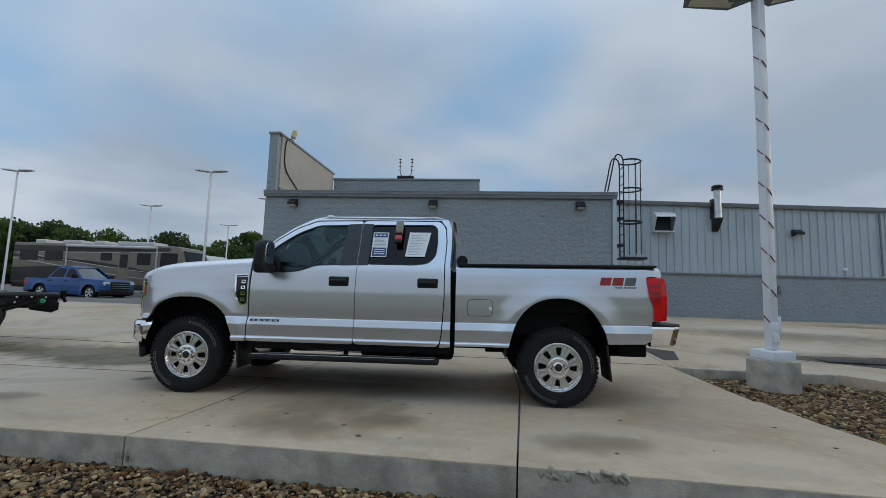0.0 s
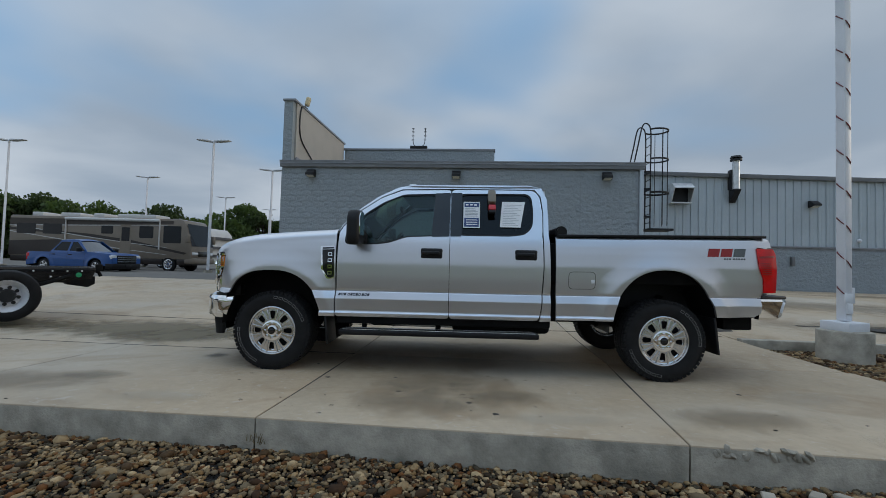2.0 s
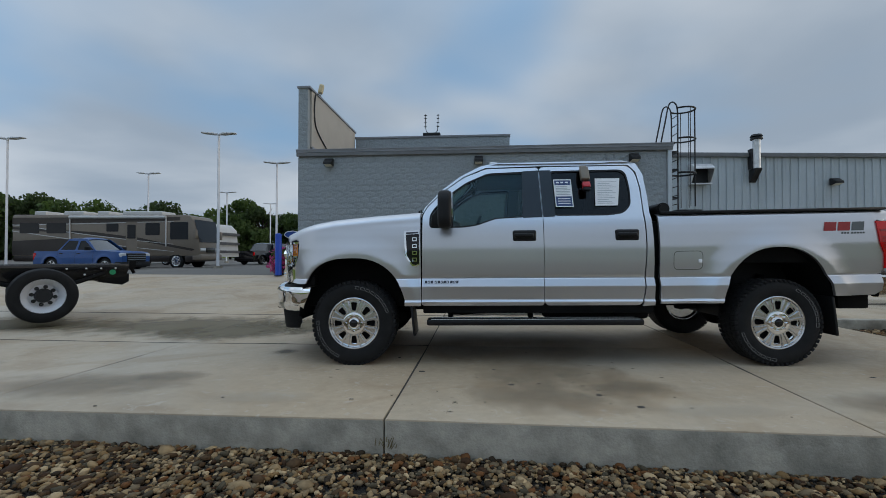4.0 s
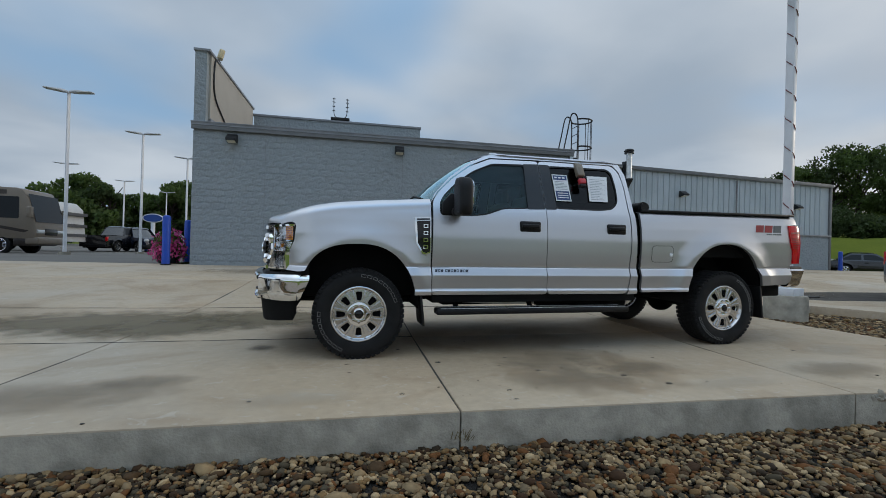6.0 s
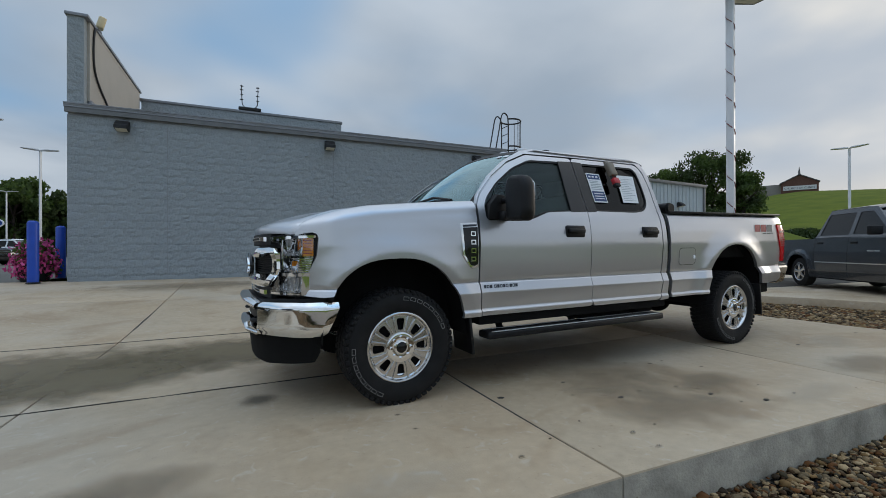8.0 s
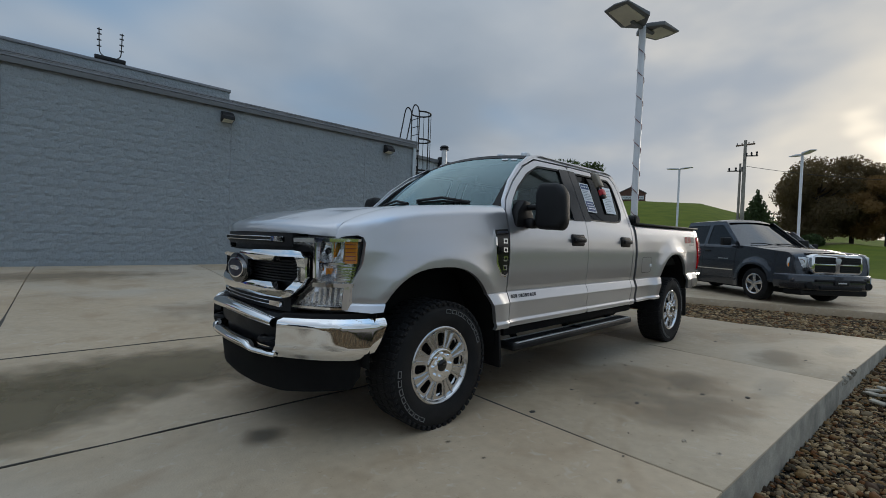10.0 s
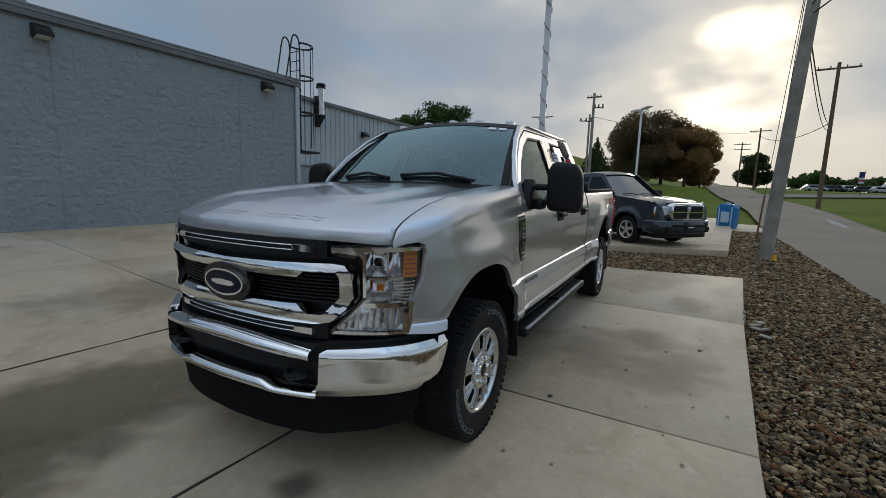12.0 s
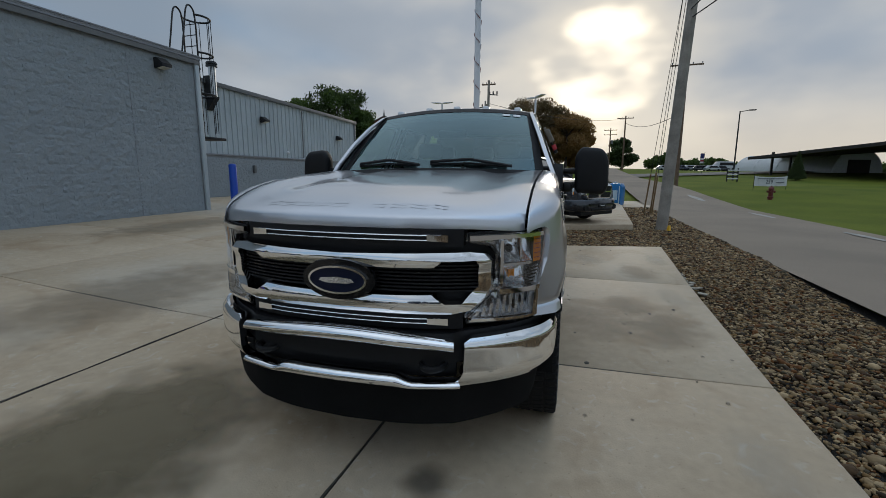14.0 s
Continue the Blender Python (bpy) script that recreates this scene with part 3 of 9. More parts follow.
def pad(x0, x1, yf0, yf1, y_in, depth, gap=0.0055, xr=None, xl=None):
    """One slab; yf0/yf1 are its street-side line, y_in its inner line, xr an uneven side."""
    b = bmesh.new()
    nx, ny = max(2, int((x1 - x0) / 0.8)), max(2, int((y_in - min(yf0(x0), yf0(x1))) / 0.8))
    top = []
    for i in range(nx + 1):
        col = []
        for j in range(ny + 1):
            k = j / ny
            u = i / nx
            x = x0 + gap + (x1 - x0 - 2 * gap) * u
            ya = yf0(x) + gap
            y = ya + (y_in - gap - ya) * k
            if xr or xl:
                a, b_ = (xl(y) if xl else x0) + gap, (xr(y) if xr else x1) - gap
                x = a + (b_ - a) * u
            col.append(b.verts.new((x, y, lot_z(x, y))))
        top.append(col)
    fs = []
    for i in range(nx):
        for j in range(ny):
            fs.append(b.faces.new((top[i][j], top[i + 1][j], top[i + 1][j + 1], top[i][j + 1])))
    rim = [e for e in b.edges if e.is_boundary]
    ext = bmesh.ops.extrude_edge_only(b, edges=rim)
    for g in ext["geom"]:
        if isinstance(g, bmesh.types.BMVert):
            g.co.z -= depth
    bmesh.ops.recalc_face_normals(b, faces=b.faces[:])
    es = [e for e in rim if e.is_valid]
    bmesh.ops.bevel(b, geom=es, offset=0.012, segments=2, affect="EDGES", profile=0.5)
    return b


for i in range(len(XS) - 1):
    for j in range(len(YS) - 1):
        x0, x1, y1 = XS[i], XS[i + 1], YS[j + 1]
        if x1 < -17 and j > 1:
            continue
        side = (lambda y: lerp_table([(2.8, 3.40), (4.9, 3.16), (7.5, 3.05)], y)) if (i == len(XS) - 2 and j == 0) else None
        if i == len(XS) - 2 and j == 1:
            side = lambda y: 3.08
        skew = lambda y: lerp_table([(2.9, 0.20), (5.5, 0.40)], y)      # this joint runs askew to the street edge
        if x1 == 0.4 and j == 0:
            side = skew
        low = kerb_y if j == 0 else (lambda x, y=YS[j]: y)
        sl = part("slab", pad(x0, x1, low, low, y1, 0.30 if j == 0 else 0.12, xr=side, xl=skew if x0 == 0.4 and j == 0 else None), CONC, pavement)
        if j == 0:      # the cast street face is greyer than the worn top
            sl.data.materials.append(KERB)
            for f in sl.data.polygons:
                f.material_index = 1 if abs(f.normal.z) < 0.35 else 0
for x0, x1 in ((3.1, 9.2), (9.2, 15.3), (15.3, 21.4), (21.4, 30)):
    for y0, y1 in ((7.55, 11.4), (11.4, 15.6), (15.6, 21.0)):
        part("slab", pad(x0, x1, lambda x, y=y0: y, None, y1, 0.22), CONC, pavement)
bed = sheet("joint_filler", [-60, -30, -12, -6, -2, 2, 3.0], [3.3, 5.5, 8, 11, 15.6], lambda x, y: lot_z(x, y) - 0.014, JOINT)
tagged(bed, "dark sealant between the concrete slabs", "joint", kind="structure")
bed2 = sheet("joint_filler", [3.2, 9, 15, 22, 30], [7.7, 11, 15.6, 20.9], lambda x, y: lot_z(x, y) - 0.014, JOINT)
tagged(bed2, "dark sealant between the concrete slabs", "joint", kind="structure")

# tarry bead standing in the long joints
for y, x0, x1, rr in ((5.5, -17.8, -2.7, 0.006), (7.95, -17.8, 3.0, 0.008)):
    b = bmesh.new()
    pts = [(x0 + (x1 - x0) * k / 60, y + 0.004 * math.sin(k * 1.7)) for k in range(61)]
    tube(b, [(x, yy, lot_z(x, yy) - 0.002) for x, yy in pts], [rr + 0.002 * math.sin(k * 2.3) for k in range(61)], 6)
    tagged(part("joint_sealant", b, JOINT), "dark tarry sealant bead in the long slab joint", "joint", kind="structure")

# the neighbour's slab, with the two other pick-ups on it
b = bmesh.new()
RAMZ = 0.09
prism(b, [(5.45, 7.56), (6.05, 6.6), (6.75, 4.8), (7.45, 2.98), (16.5, 2.6), (30, 3.0), (30, 7.56)], "Z", RAMZ - 0.3, RAMZ, 0.012)
slab2 = part("display_slab", b, CONC)
tagged(slab2, "raised concrete display slab edged by gravel", "concrete slab", kind="structure")
b = bmesh.new()
prism(b, [(17.2, 2.5), (17.6, 0.95), (30, 0.55), (30, 3.0)], "Z", -0.2, -0.045, 0.01)
apron = part("driveway_apron", b, CONC)
tagged(apron, "pale concrete driveway apron meeting the road", "driveway", kind="structure")


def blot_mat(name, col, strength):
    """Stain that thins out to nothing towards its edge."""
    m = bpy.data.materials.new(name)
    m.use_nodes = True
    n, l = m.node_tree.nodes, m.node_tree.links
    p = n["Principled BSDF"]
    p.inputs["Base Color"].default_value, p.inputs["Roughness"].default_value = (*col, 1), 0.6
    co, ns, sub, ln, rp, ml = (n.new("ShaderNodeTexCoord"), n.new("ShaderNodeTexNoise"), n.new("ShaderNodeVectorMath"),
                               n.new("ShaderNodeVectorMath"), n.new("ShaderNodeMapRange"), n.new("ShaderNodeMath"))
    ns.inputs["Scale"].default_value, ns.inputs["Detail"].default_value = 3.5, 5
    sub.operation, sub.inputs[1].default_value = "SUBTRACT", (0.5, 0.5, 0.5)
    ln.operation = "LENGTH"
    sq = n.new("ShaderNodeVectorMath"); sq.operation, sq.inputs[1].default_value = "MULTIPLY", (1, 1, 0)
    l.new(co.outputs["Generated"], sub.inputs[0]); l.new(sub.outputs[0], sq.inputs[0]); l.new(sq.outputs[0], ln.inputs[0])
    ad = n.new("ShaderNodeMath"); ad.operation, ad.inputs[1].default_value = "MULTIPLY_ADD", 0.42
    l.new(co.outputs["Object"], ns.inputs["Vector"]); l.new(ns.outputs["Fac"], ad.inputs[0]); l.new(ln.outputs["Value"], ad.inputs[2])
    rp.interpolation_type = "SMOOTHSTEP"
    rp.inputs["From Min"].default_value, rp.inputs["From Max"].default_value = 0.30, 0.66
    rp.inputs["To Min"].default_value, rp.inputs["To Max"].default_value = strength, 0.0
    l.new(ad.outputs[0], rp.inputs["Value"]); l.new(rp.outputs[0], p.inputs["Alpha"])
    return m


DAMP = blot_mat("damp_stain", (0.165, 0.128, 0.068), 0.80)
BROWN = blot_mat("brown_stain", (0.22, 0.17, 0.11), 0.42)
OIL = blot_mat("oil_spot", (0.10, 0.085, 0.065), 0.6)
PALE = blot_mat("pale_scuff", (0.50, 0.45, 0.36), 0.22)


def blot(x, y, rx, ry, turn, material, label):
    b = bmesh.new()
    n = 10
    g = [[b.verts.new((rx * (2 * i / n - 1), ry * (2 * j / n - 1), 0)) for j in range(n + 1)] for i in range(n + 1)]
    for i in range(n):
        for j in range(n):
            b.faces.new((g[i][j], g[i + 1][j], g[i + 1][j + 1], g[i][j + 1]))
    m = pose(x, y, 0, 0, 0, turn)
    for v in b.verts:
        w = m @ v.co
        v.co.z = lot_z(w.x, w.y) + blot.lift
    blot.lift += 0.00025
    ob = part("stain", b, material, at=m)
    tagged(ob, label, "stain", kind="structure")


blot.lift = 0.004
blot(-4.26, 5.06, 0.19, 0.19, 0, OIL, "round dark oil spot on the concrete")
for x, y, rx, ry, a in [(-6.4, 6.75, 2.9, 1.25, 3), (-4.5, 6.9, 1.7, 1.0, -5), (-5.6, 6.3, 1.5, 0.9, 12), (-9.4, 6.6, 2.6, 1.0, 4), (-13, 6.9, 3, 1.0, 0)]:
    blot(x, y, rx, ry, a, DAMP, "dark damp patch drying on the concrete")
for x, y, rx, ry, a in [(-4.85, 4.0, 0.55, 0.28, 0), (-1.5, 4.3, 1.0, 0.7, 10), (-1.6, 3.6, 0.9, 0.5, -15), (-5.4, 3.7, 1.3, 0.5, 0), (0.9, 3.6, 0.8, 0.4, 0), (-7.8, 4.2, 1.3, 0.6, 8), (-2.5, 9.4, 2.5, 1.2, 0), (8, 12.5, 4.5, 1.6, -5), (6.5, 9.4, 2.8, 0.9, 0), (14, 17, 5, 1.6, 0), (-5.5, 13.2, 3, 1.0, 0), (1.5, 13, 3, 1.0, 0), (-0.9, 3.9, 0.5, 0.4, 0)]:
    blot(x, y, rx, ry, a, BROWN, "brownish water stain on the concrete")
for x, y, rx, ry, a in [(-3.7, 3.45, 0.6, 0.25, 0), (-0.5, 3.35, 0.7, 0.2, 0), (1.9, 3.2, 0.7, 0.25, -5), (1.8, 4.3, 0.7, 0.35, 10), (-1.2, 5.6, 1.1, 0.5, 0)]:
    blot(x, y, rx, ry, a, PALE, "pale scuffed patch on the concrete")
rng = random.Random(7)
for k in range(46):
    x, y = rng.gauss(-1.5, 0.75), rng.uniform(3.35, 5.2)
    if k > 26:
        x, y = rng.uniform(-5.2, 2.8), rng.uniform(3.2, 4.6)
    r = rng.uniform(0.008, 0.03)
    b = bmesh.new()
    bmesh.ops.create_icosphere(b, subdivisions=1, radius=r, matrix=pose(x, y, lot_z(x, y) + 0.002) @ Matrix.Diagonal((1.3, 0.9, 0.25, 1)))
    tagged(part("clod", b, OIL if k % 3 else DRAIN), "small dark clod of dirt on the concrete", "dirt", kind="structure")


def gravel(name, area, count, size, label, seed, zf, flat=0.5, sub=1):
    """Rounded river stones strewn over an area, as one mesh."""
    r = np.random.RandomState(seed)
    t = bmesh.new()
    bmesh.ops.create_icosphere(t, subdivisions=sub, radius=1.0)
    bv = np.array([v.co[:] for v in t.verts]); bf = np.array([[v.index for v in f.verts] for f in t.faces])
    t.free()
    pts = area(r, count)
    n = len(pts)
    s = size * np.exp(r.normal(0, 0.36, n))
    sc = np.stack([s * r.uniform(0.8, 1.45, n), s * r.uniform(0.6, 1.0, n), s * r.uniform(flat * 0.7, flat * 1.25, n)], 1)
    verts = bv[None] * sc[:, None]
    verts = verts * (1 + 0.07 * r.normal(0, 1, (n, len(bv), 1)))
    for ax, spread_ in ((0, 0.35), (1, 0.35), (2, math.pi)):
        an = r.uniform(-spread_, spread_, n)
        c, q = np.cos(an)[:, None], np.sin(an)[:, None]
        i, j = [(1, 2), (2, 0), (0, 1)][ax]
        a, b_ = verts[:, :, i].copy(), verts[:, :, j].copy()
        verts[:, :, i], verts[:, :, j] = a * c - b_ * q, a * q + b_ * c
    z = np.array([zf(x, y) for x, y in pts]) + r.uniform(-0.4, 0.6, n) * s * flat
    verts += np.concatenate([pts, z[:, None]], 1)[:, None]
    faces = (bf[None] + (np.arange(n) * len(bv))[:, None, None]).reshape(-1, 3)
    me = bpy.data.meshes.new(name)
    me.vertices.add(n * len(bv)); me.vertices.foreach_set("co", verts.reshape(-1))
    me.loops.add(len(faces) * 3); me.loops.foreach_set("vertex_index", faces.reshape(-1).astype(np.int32))
    me.polygons.add(len(faces))
    me.polygons.foreach_set("loop_start", np.arange(len(faces), dtype=np.int32) * 3)
    me.polygons.foreach_set("use_smooth", np.ones(len(faces), dtype=bool))
    me.update(calc_edges=True)
    me.materials.append(STONES)
    return tagged(new(name, me), label, "gravel", kind="stuff")


WEED = mat("dry_weed", (0.22, 0.17, 0.08), 0.8, 0, var=0.3)
STONES = bpy.data.materials.new("river_stones")
STONES.use_nodes = True
_n, _l = STONES.node_tree.nodes, STONES.node_tree.links
_p = _n["Principled BSDF"]
_g, _r, _t, _x, _m = _n.new("ShaderNodeNewGeometry"), _n.new("ShaderNodeValToRGB"), _n.new("ShaderNodeTexNoise"), _n.new("ShaderNodeTexCoord"), _n.new("ShaderNodeMix")
_r.color_ramp.interpolation = "CONSTANT"
for k, (pos, c) in enumerate([(0, (0.192, 0.115, 0.046)), (0.14, (0.161, 0.117, 0.066)), (0.27, (0.035, 0.023, 0.012)), (0.36, (0.132, 0.054, 0.016)), (0.46, (0.289, 0.198, 0.100)),
                              (0.56, (0.071, 0.040, 0.017)), (0.66, (0.044, 0.021, 0.008)), (0.75, (0.225, 0.157, 0.082)), (0.84, (0.068, 0.054, 0.032)), (0.93, (0.417, 0.300, 0.165))]):
    e = _r.color_ramp.elements[k] if k < 2 else _r.color_ramp.elements.new(pos)
    e.position, e.color = pos, (*c, 1)
_l.new(_g.outputs["Random Per Island"], _r.inputs["Fac"])
_t.inputs["Scale"].default_value, _t.inputs["Detail"].default_value = 30, 5
_l.new(_x.outputs["Object"], _t.inputs["Vector"])
_m.data_type, _m.blend_type = "RGBA", "OVERLAY"
_m.inputs["Factor"].default_value = 0.5
_l.new(_r.outputs["Color"], _m.inputs["A"]); _l.new(_t.outputs["Fac"], _m.inputs["B"]); _l.new(_m.outputs["Result"], _p.inputs["Base Color"])
_p.inputs["Roughness"].default_value, _p.inputs["Specular IOR Level"].default_value = 0.8, 0.25


def bed_z(x, y):
    """Surface of the gravel strip."""
    return lerp_table([(-20, -0.21), (0, -0.20), (3, -0.075), (8, -0.075), (20, -0.08), (60, 0.0)], x)


def strip_area(x0, x1, keep):
    def area(r, count):
        p = np.stack([r.uniform(x0, x1, count), r.uniform(-1, 8, count)], 1)
        return np.array([q for q in p if keep(q[0], q[1])])
    return area


def in_strip(x, y):
    lo = road_y(x) + 2.21
    if y < lo or y > 7.5:
        return False
    if x < 3.3 and y > kerb_y(x) + 0.0:
        return x > lerp_table([(2.8, 3.40), (4.9, 3.16), (7.5, 3.05)], y) and y < 7.5
    if x > 5.3 and y > 2.55:
        return x < lerp_table([(2.98, 7.45), (4.8, 6.75), (6.6, 6.05), (7.56, 5.45)], y) if y > 2.98 else x < 7.45 or y < lerp_table([(7.45, 2.98), (16.5, 2.6)], x)
    return x < 17.3 or y < 0


soil = sheet("gravel_bed", [-40, -20, -10, -5, -2, 0, 1.5, 3, 4.5, 6, 8, 12, 17.4], [0.9, 1.5, 2.2, 3.0, 4, 5.5, 7.6], lambda x, y: bed_z(x, y) - 0.022, SOIL)
tagged(soil, "dark earth under the river gravel", "gravel bed", kind="structure")
gravel("river_gravel", strip_area(-6.2, 3.3, lambda x, y: in_strip(x, y) and 1.15 < y <= 1.95), 150000, 0.0175, "loose rounded river gravel at the road edge", 6, bed_z, 0.55, 0)
gravel("river_gravel", strip_area(-6.2, 3.3, lambda x, y: in_strip(x, y) and y > 1.95), 150000, 0.0168, "loose rounded river gravel in brown and grey tones", 3, bed_z, 0.55, 1)
gravel("river_gravel", strip_area(3.0, 8.0, in_strip), 52000, 0.022, "loose rounded river gravel between the display slabs", 4, bed_z, 0.5, 0)
gravel("river_gravel", strip_area(8.0, 17.4, in_strip), 52000, 0.028, "loose rounded river gravel beside the road", 5, bed_z, 0.5, 0)
gravel("river_gravel", strip_area(-13.0, -6.2, lambda x, y: in_strip(x, y) and y > 1.1), 36000, 0.026, "loose rounded river gravel along the slab", 7, bed_z, 0.5, 0)
# kerb stone behind the gravel island
b = bmesh.new()
prism(b, [(3.06, 7.46), (5.44, 7.50), (5.44, 7.62), (3.06, 7.62)], "Z", -0.2, 0.085, 0.02)
kerb = part("island_kerb", b, KERB)
tagged(kerb, "low concrete kerb behind the gravel island", "kerb", kind="structure")
# drain slot in the forecourt
b = bmesh.new()
box(b, 5.2, 8.6, 9.35, 9.5, lot_z(7, 9.4) - 0.02, lot_z(7, 9.4) + 0.006)
box(b, 6.3, 7.5, 8.9, 9.35, lot_z(7, 9.4) - 0.02, lot_z(7, 9.4) + 0.006)
tagged(part("drain_grate", b, DRAIN), "dark iron drain cover set in the concrete", "drain", kind="structure")
# worn chip on the slab edge with loose flakes below
b = bmesh.new()
r5 = random.Random(5)
for k in range(26):
    x = 0.62 + r5.uniform(-0.28, 0.28)
    bmesh.ops.create_icosphere(b, subdivisions=1, radius=r5.uniform(0.015, 0.045), matrix=pose(x, kerb_y(x) - 0.002, lot_z(x, 3) - r5.uniform(0.0, 0.05), r5.uniform(0, 90), r5.uniform(0, 90), 0) @ Matrix.Diagonal((1, 0.5, 0.6, 1)))
tagged(part("edge_chip", b, KERB), "pale crumbled patch on the slab edge", "stain", kind="structure")
for k in range(5):
    b = bmesh.new()
    box(b, -0.06, 0.06, -0.035, 0.035, -0.012, 0.012, 0.006, 1)
    bmesh.ops.rotate(b, verts=b.verts[:], matrix=Euler((r5.uniform(-.2, .2), r5.uniform(-.2, .2), r5.uniform(0, 3))).to_matrix())
    tagged(part("concrete_flake", b, KERB, at=pose(0.85 + r5.uniform(-0.45, 0.45), kerb_y(0.8) - 0.16 + r5.uniform(-0.12, 0.06), bed_z(0.8, 2.9) + 0.03)), "broken grey concrete flake on the gravel", "debris", group="flakes by the slab")

b = bmesh.new()
tube(b, [(0.36 + 0.012 * math.sin(k * 1.9), kerb_y(0.36) + 0.004, lot_z(0.36, 3) - 0.012 - 0.028 * k) for k in range(10)], [0.006 + 0.003 * math.sin(k * 2.7) for k in range(10)], 6)
tagged(part("kerb_crack", b, JOINT), "thin dark crack down the slab face", "crack", kind="structure")

# dry weeds in the open joint of the slab face
weeds = thing("weed_tuft", pose(-2.70, 3.12, bed_z(-2.7, 3)), "dry brown weeds growing at the slab joint", "weeds")
for k in range(16):
    b = bmesh.new()
    a, l, x = r5.uniform(-1.2, 1.2), r5.uniform(0.05, 0.13), r5.uniform(-0.07, 0.07)
    vs = [b.verts.new(c) for c in ((x - 0.003, -0.01, 0), (x + 0.003, -0.01, 0), (x + 0.05 * a + 0.002, -0.03 - 0.02 * abs(a), l), (x + 0.05 * a - 0.002, -0.03 - 0.02 * abs(a), l))]
    b.faces.new(vs)
    part("blade", b, WEED, weeds)

# ---- the silver pick-up ----
TRUCK_YAW, TRUCK_PITCH = 2.6, -0.46
truck = thing("pickup_truck", Matrix.Translation((-3.362, 5.525, lot_z(-3.36, 5.5) - 0.004)) @ pose(0, 0, 0, 0, TRUCK_PITCH, TRUCK_YAW),
              "silver four-door heavy-duty pickup truck parked on the concrete slab", "pickup truck")
AX = 4.06          # wheelbase
WTAB = [(0.50, 0.955), (0.575, 0.985), (0.60, 1.000), (0.622, 1.004), (0.640, 0.990), (0.752, 1.004), (0.772, 1.006), (0.844, 0.981), (0.852, 0.970), (0.862, 0.976), (1.0, 0.990),
        (1.15, 0.996), (1.28, 0.986), (1.36, 0.972), (1.42, 0.955), (1.46, 0.938), (1.60, 0.872), (1.75, 0.805), (1.88, 0.742), (1.98, 0.690)]


def half_width(x, z):
    w = lerp_table(WTAB, z)
    w -= 1.3 * max(0.0, -0.35 - x) ** 2 + 0.35 * max(0.0, x - 4.90) ** 2
    if z < 1.45:
        for cx, cz, lift in ((0.0, 0.40, 0.030), (AX, 0.44, 0.034)):
            d = math.hypot((x - cx) * 1.08, z - cz) - 0.64
            if z > 0.62 or d < 0.12:
                w += lift * (1 - min(1.0, max(0.0, (d - 0.075) / 0.20))) ** 1.7 * smooth01((z - 0.35) / 0.15)
    return w


def rake(x):
    """The bed climbs a little towards the tail."""
    return 0.010 * max(0.0, x - 2.97)


def side_put(x, s, roll=0.0, turn=0.0, top=9.0):
    """A point of the left body side; above top the sheet turns over to the middle."""
    if s <= top:
        lift = max(0.0, s - 1.46) if top > 5 else 0.0      # the cab above the belt stands tall, its rear pillars upright
        return Vector((x + 0.24 * lift * smooth01((x - 2.1) / 0.55), -half_width(x, s), s + 0.115 * lift + rake(x)))
    u = min(1.0, (s - top) / (0.5 * math.pi * 0.5 * (roll + turn))) * math.pi / 2
    return Vector((x, -half_width(x, top) + turn * (1 - math.cos(u)), top + roll * math.sin(u) + rake(x)))


def arch(cx, cz, a, b, t0, t1, n=22, front=0.88):
    return [(cx + a * math.copysign(abs(math.cos(t)) ** (0.86 if t < 1.57 else front), math.cos(t)), cz + b * abs(math.sin(t)) ** (0.9 if t < 1.57 else front)) for t in (radians(t0 + (t1 - t0) * k / n) for k in range(n + 1))]


def rounded(pts, r, n=4):
    """An outline with its corners rounded off."""
    out = []
    m = len(pts)
    for i in range(m):
        p, q, s = Vector(pts[i - 1]), Vector(pts[i]), Vector(pts[(i + 1) % m])
        a, b = (p - q), (s - q)
        ra = min(r, a.length * 0.45, b.length * 0.45)
        A, B = q + a.normalized() * ra, q + b.normalized() * ra
        for k in range(n + 1):
            t = k / n
            out.append(tuple(A * (1 - t) ** 2 + q * 2 * t * (1 - t) + B * t * t))
    return out


IN = (0, 1, 0)
LINES = (0.600, 0.615, 0.622, 0.630, 0.640, 0.650, 0.745, 0.760, 0.766, 0.772, 0.778, 0.838, 0.844, 0.848, 0.852, 0.857, 0.862)      # heights of the pressed body lines
# hood line and fender top
HOOD = [(-0.93, 1.262), (-0.88, 1.318), (-0.80, 1.352), (-0.70, 1.374), (-0.5, 1.402), (-0.17, 1.432), (0.2, 1.465), (0.70, 1.500)]


NOSE = [(-0.1, 1.235), (0.0, 1.25), (0.006, 1.276), (0.018, 1.302), (0.05, 1.322), (0.12, 1.348), (0.3, 1.396), (0.6, 1.45), (1.1, 1.53), (3.0, 1.8)]


def hood_z(x, y):
    z = min(lerp_table(HOOD, x), lerp_table(NOSE, x - nose_x(y)))
    a = abs(y)
    z += 0.022 * (1 - smooth01((a - 0.36) / 0.16)) * smooth01((x + 0.86) / 0.5)
    return z - 0.012 * (a / 0.8) ** 2 + 0.024 * smooth01((a - 0.58) / 0.20) * smooth01((x + 0.78) / 0.35)


def seam_y(x):
    return lerp_table([(-0.92, 0.805), (-0.7, 0.828), (-0.5, 0.832), (0.7, 0.835)], x)


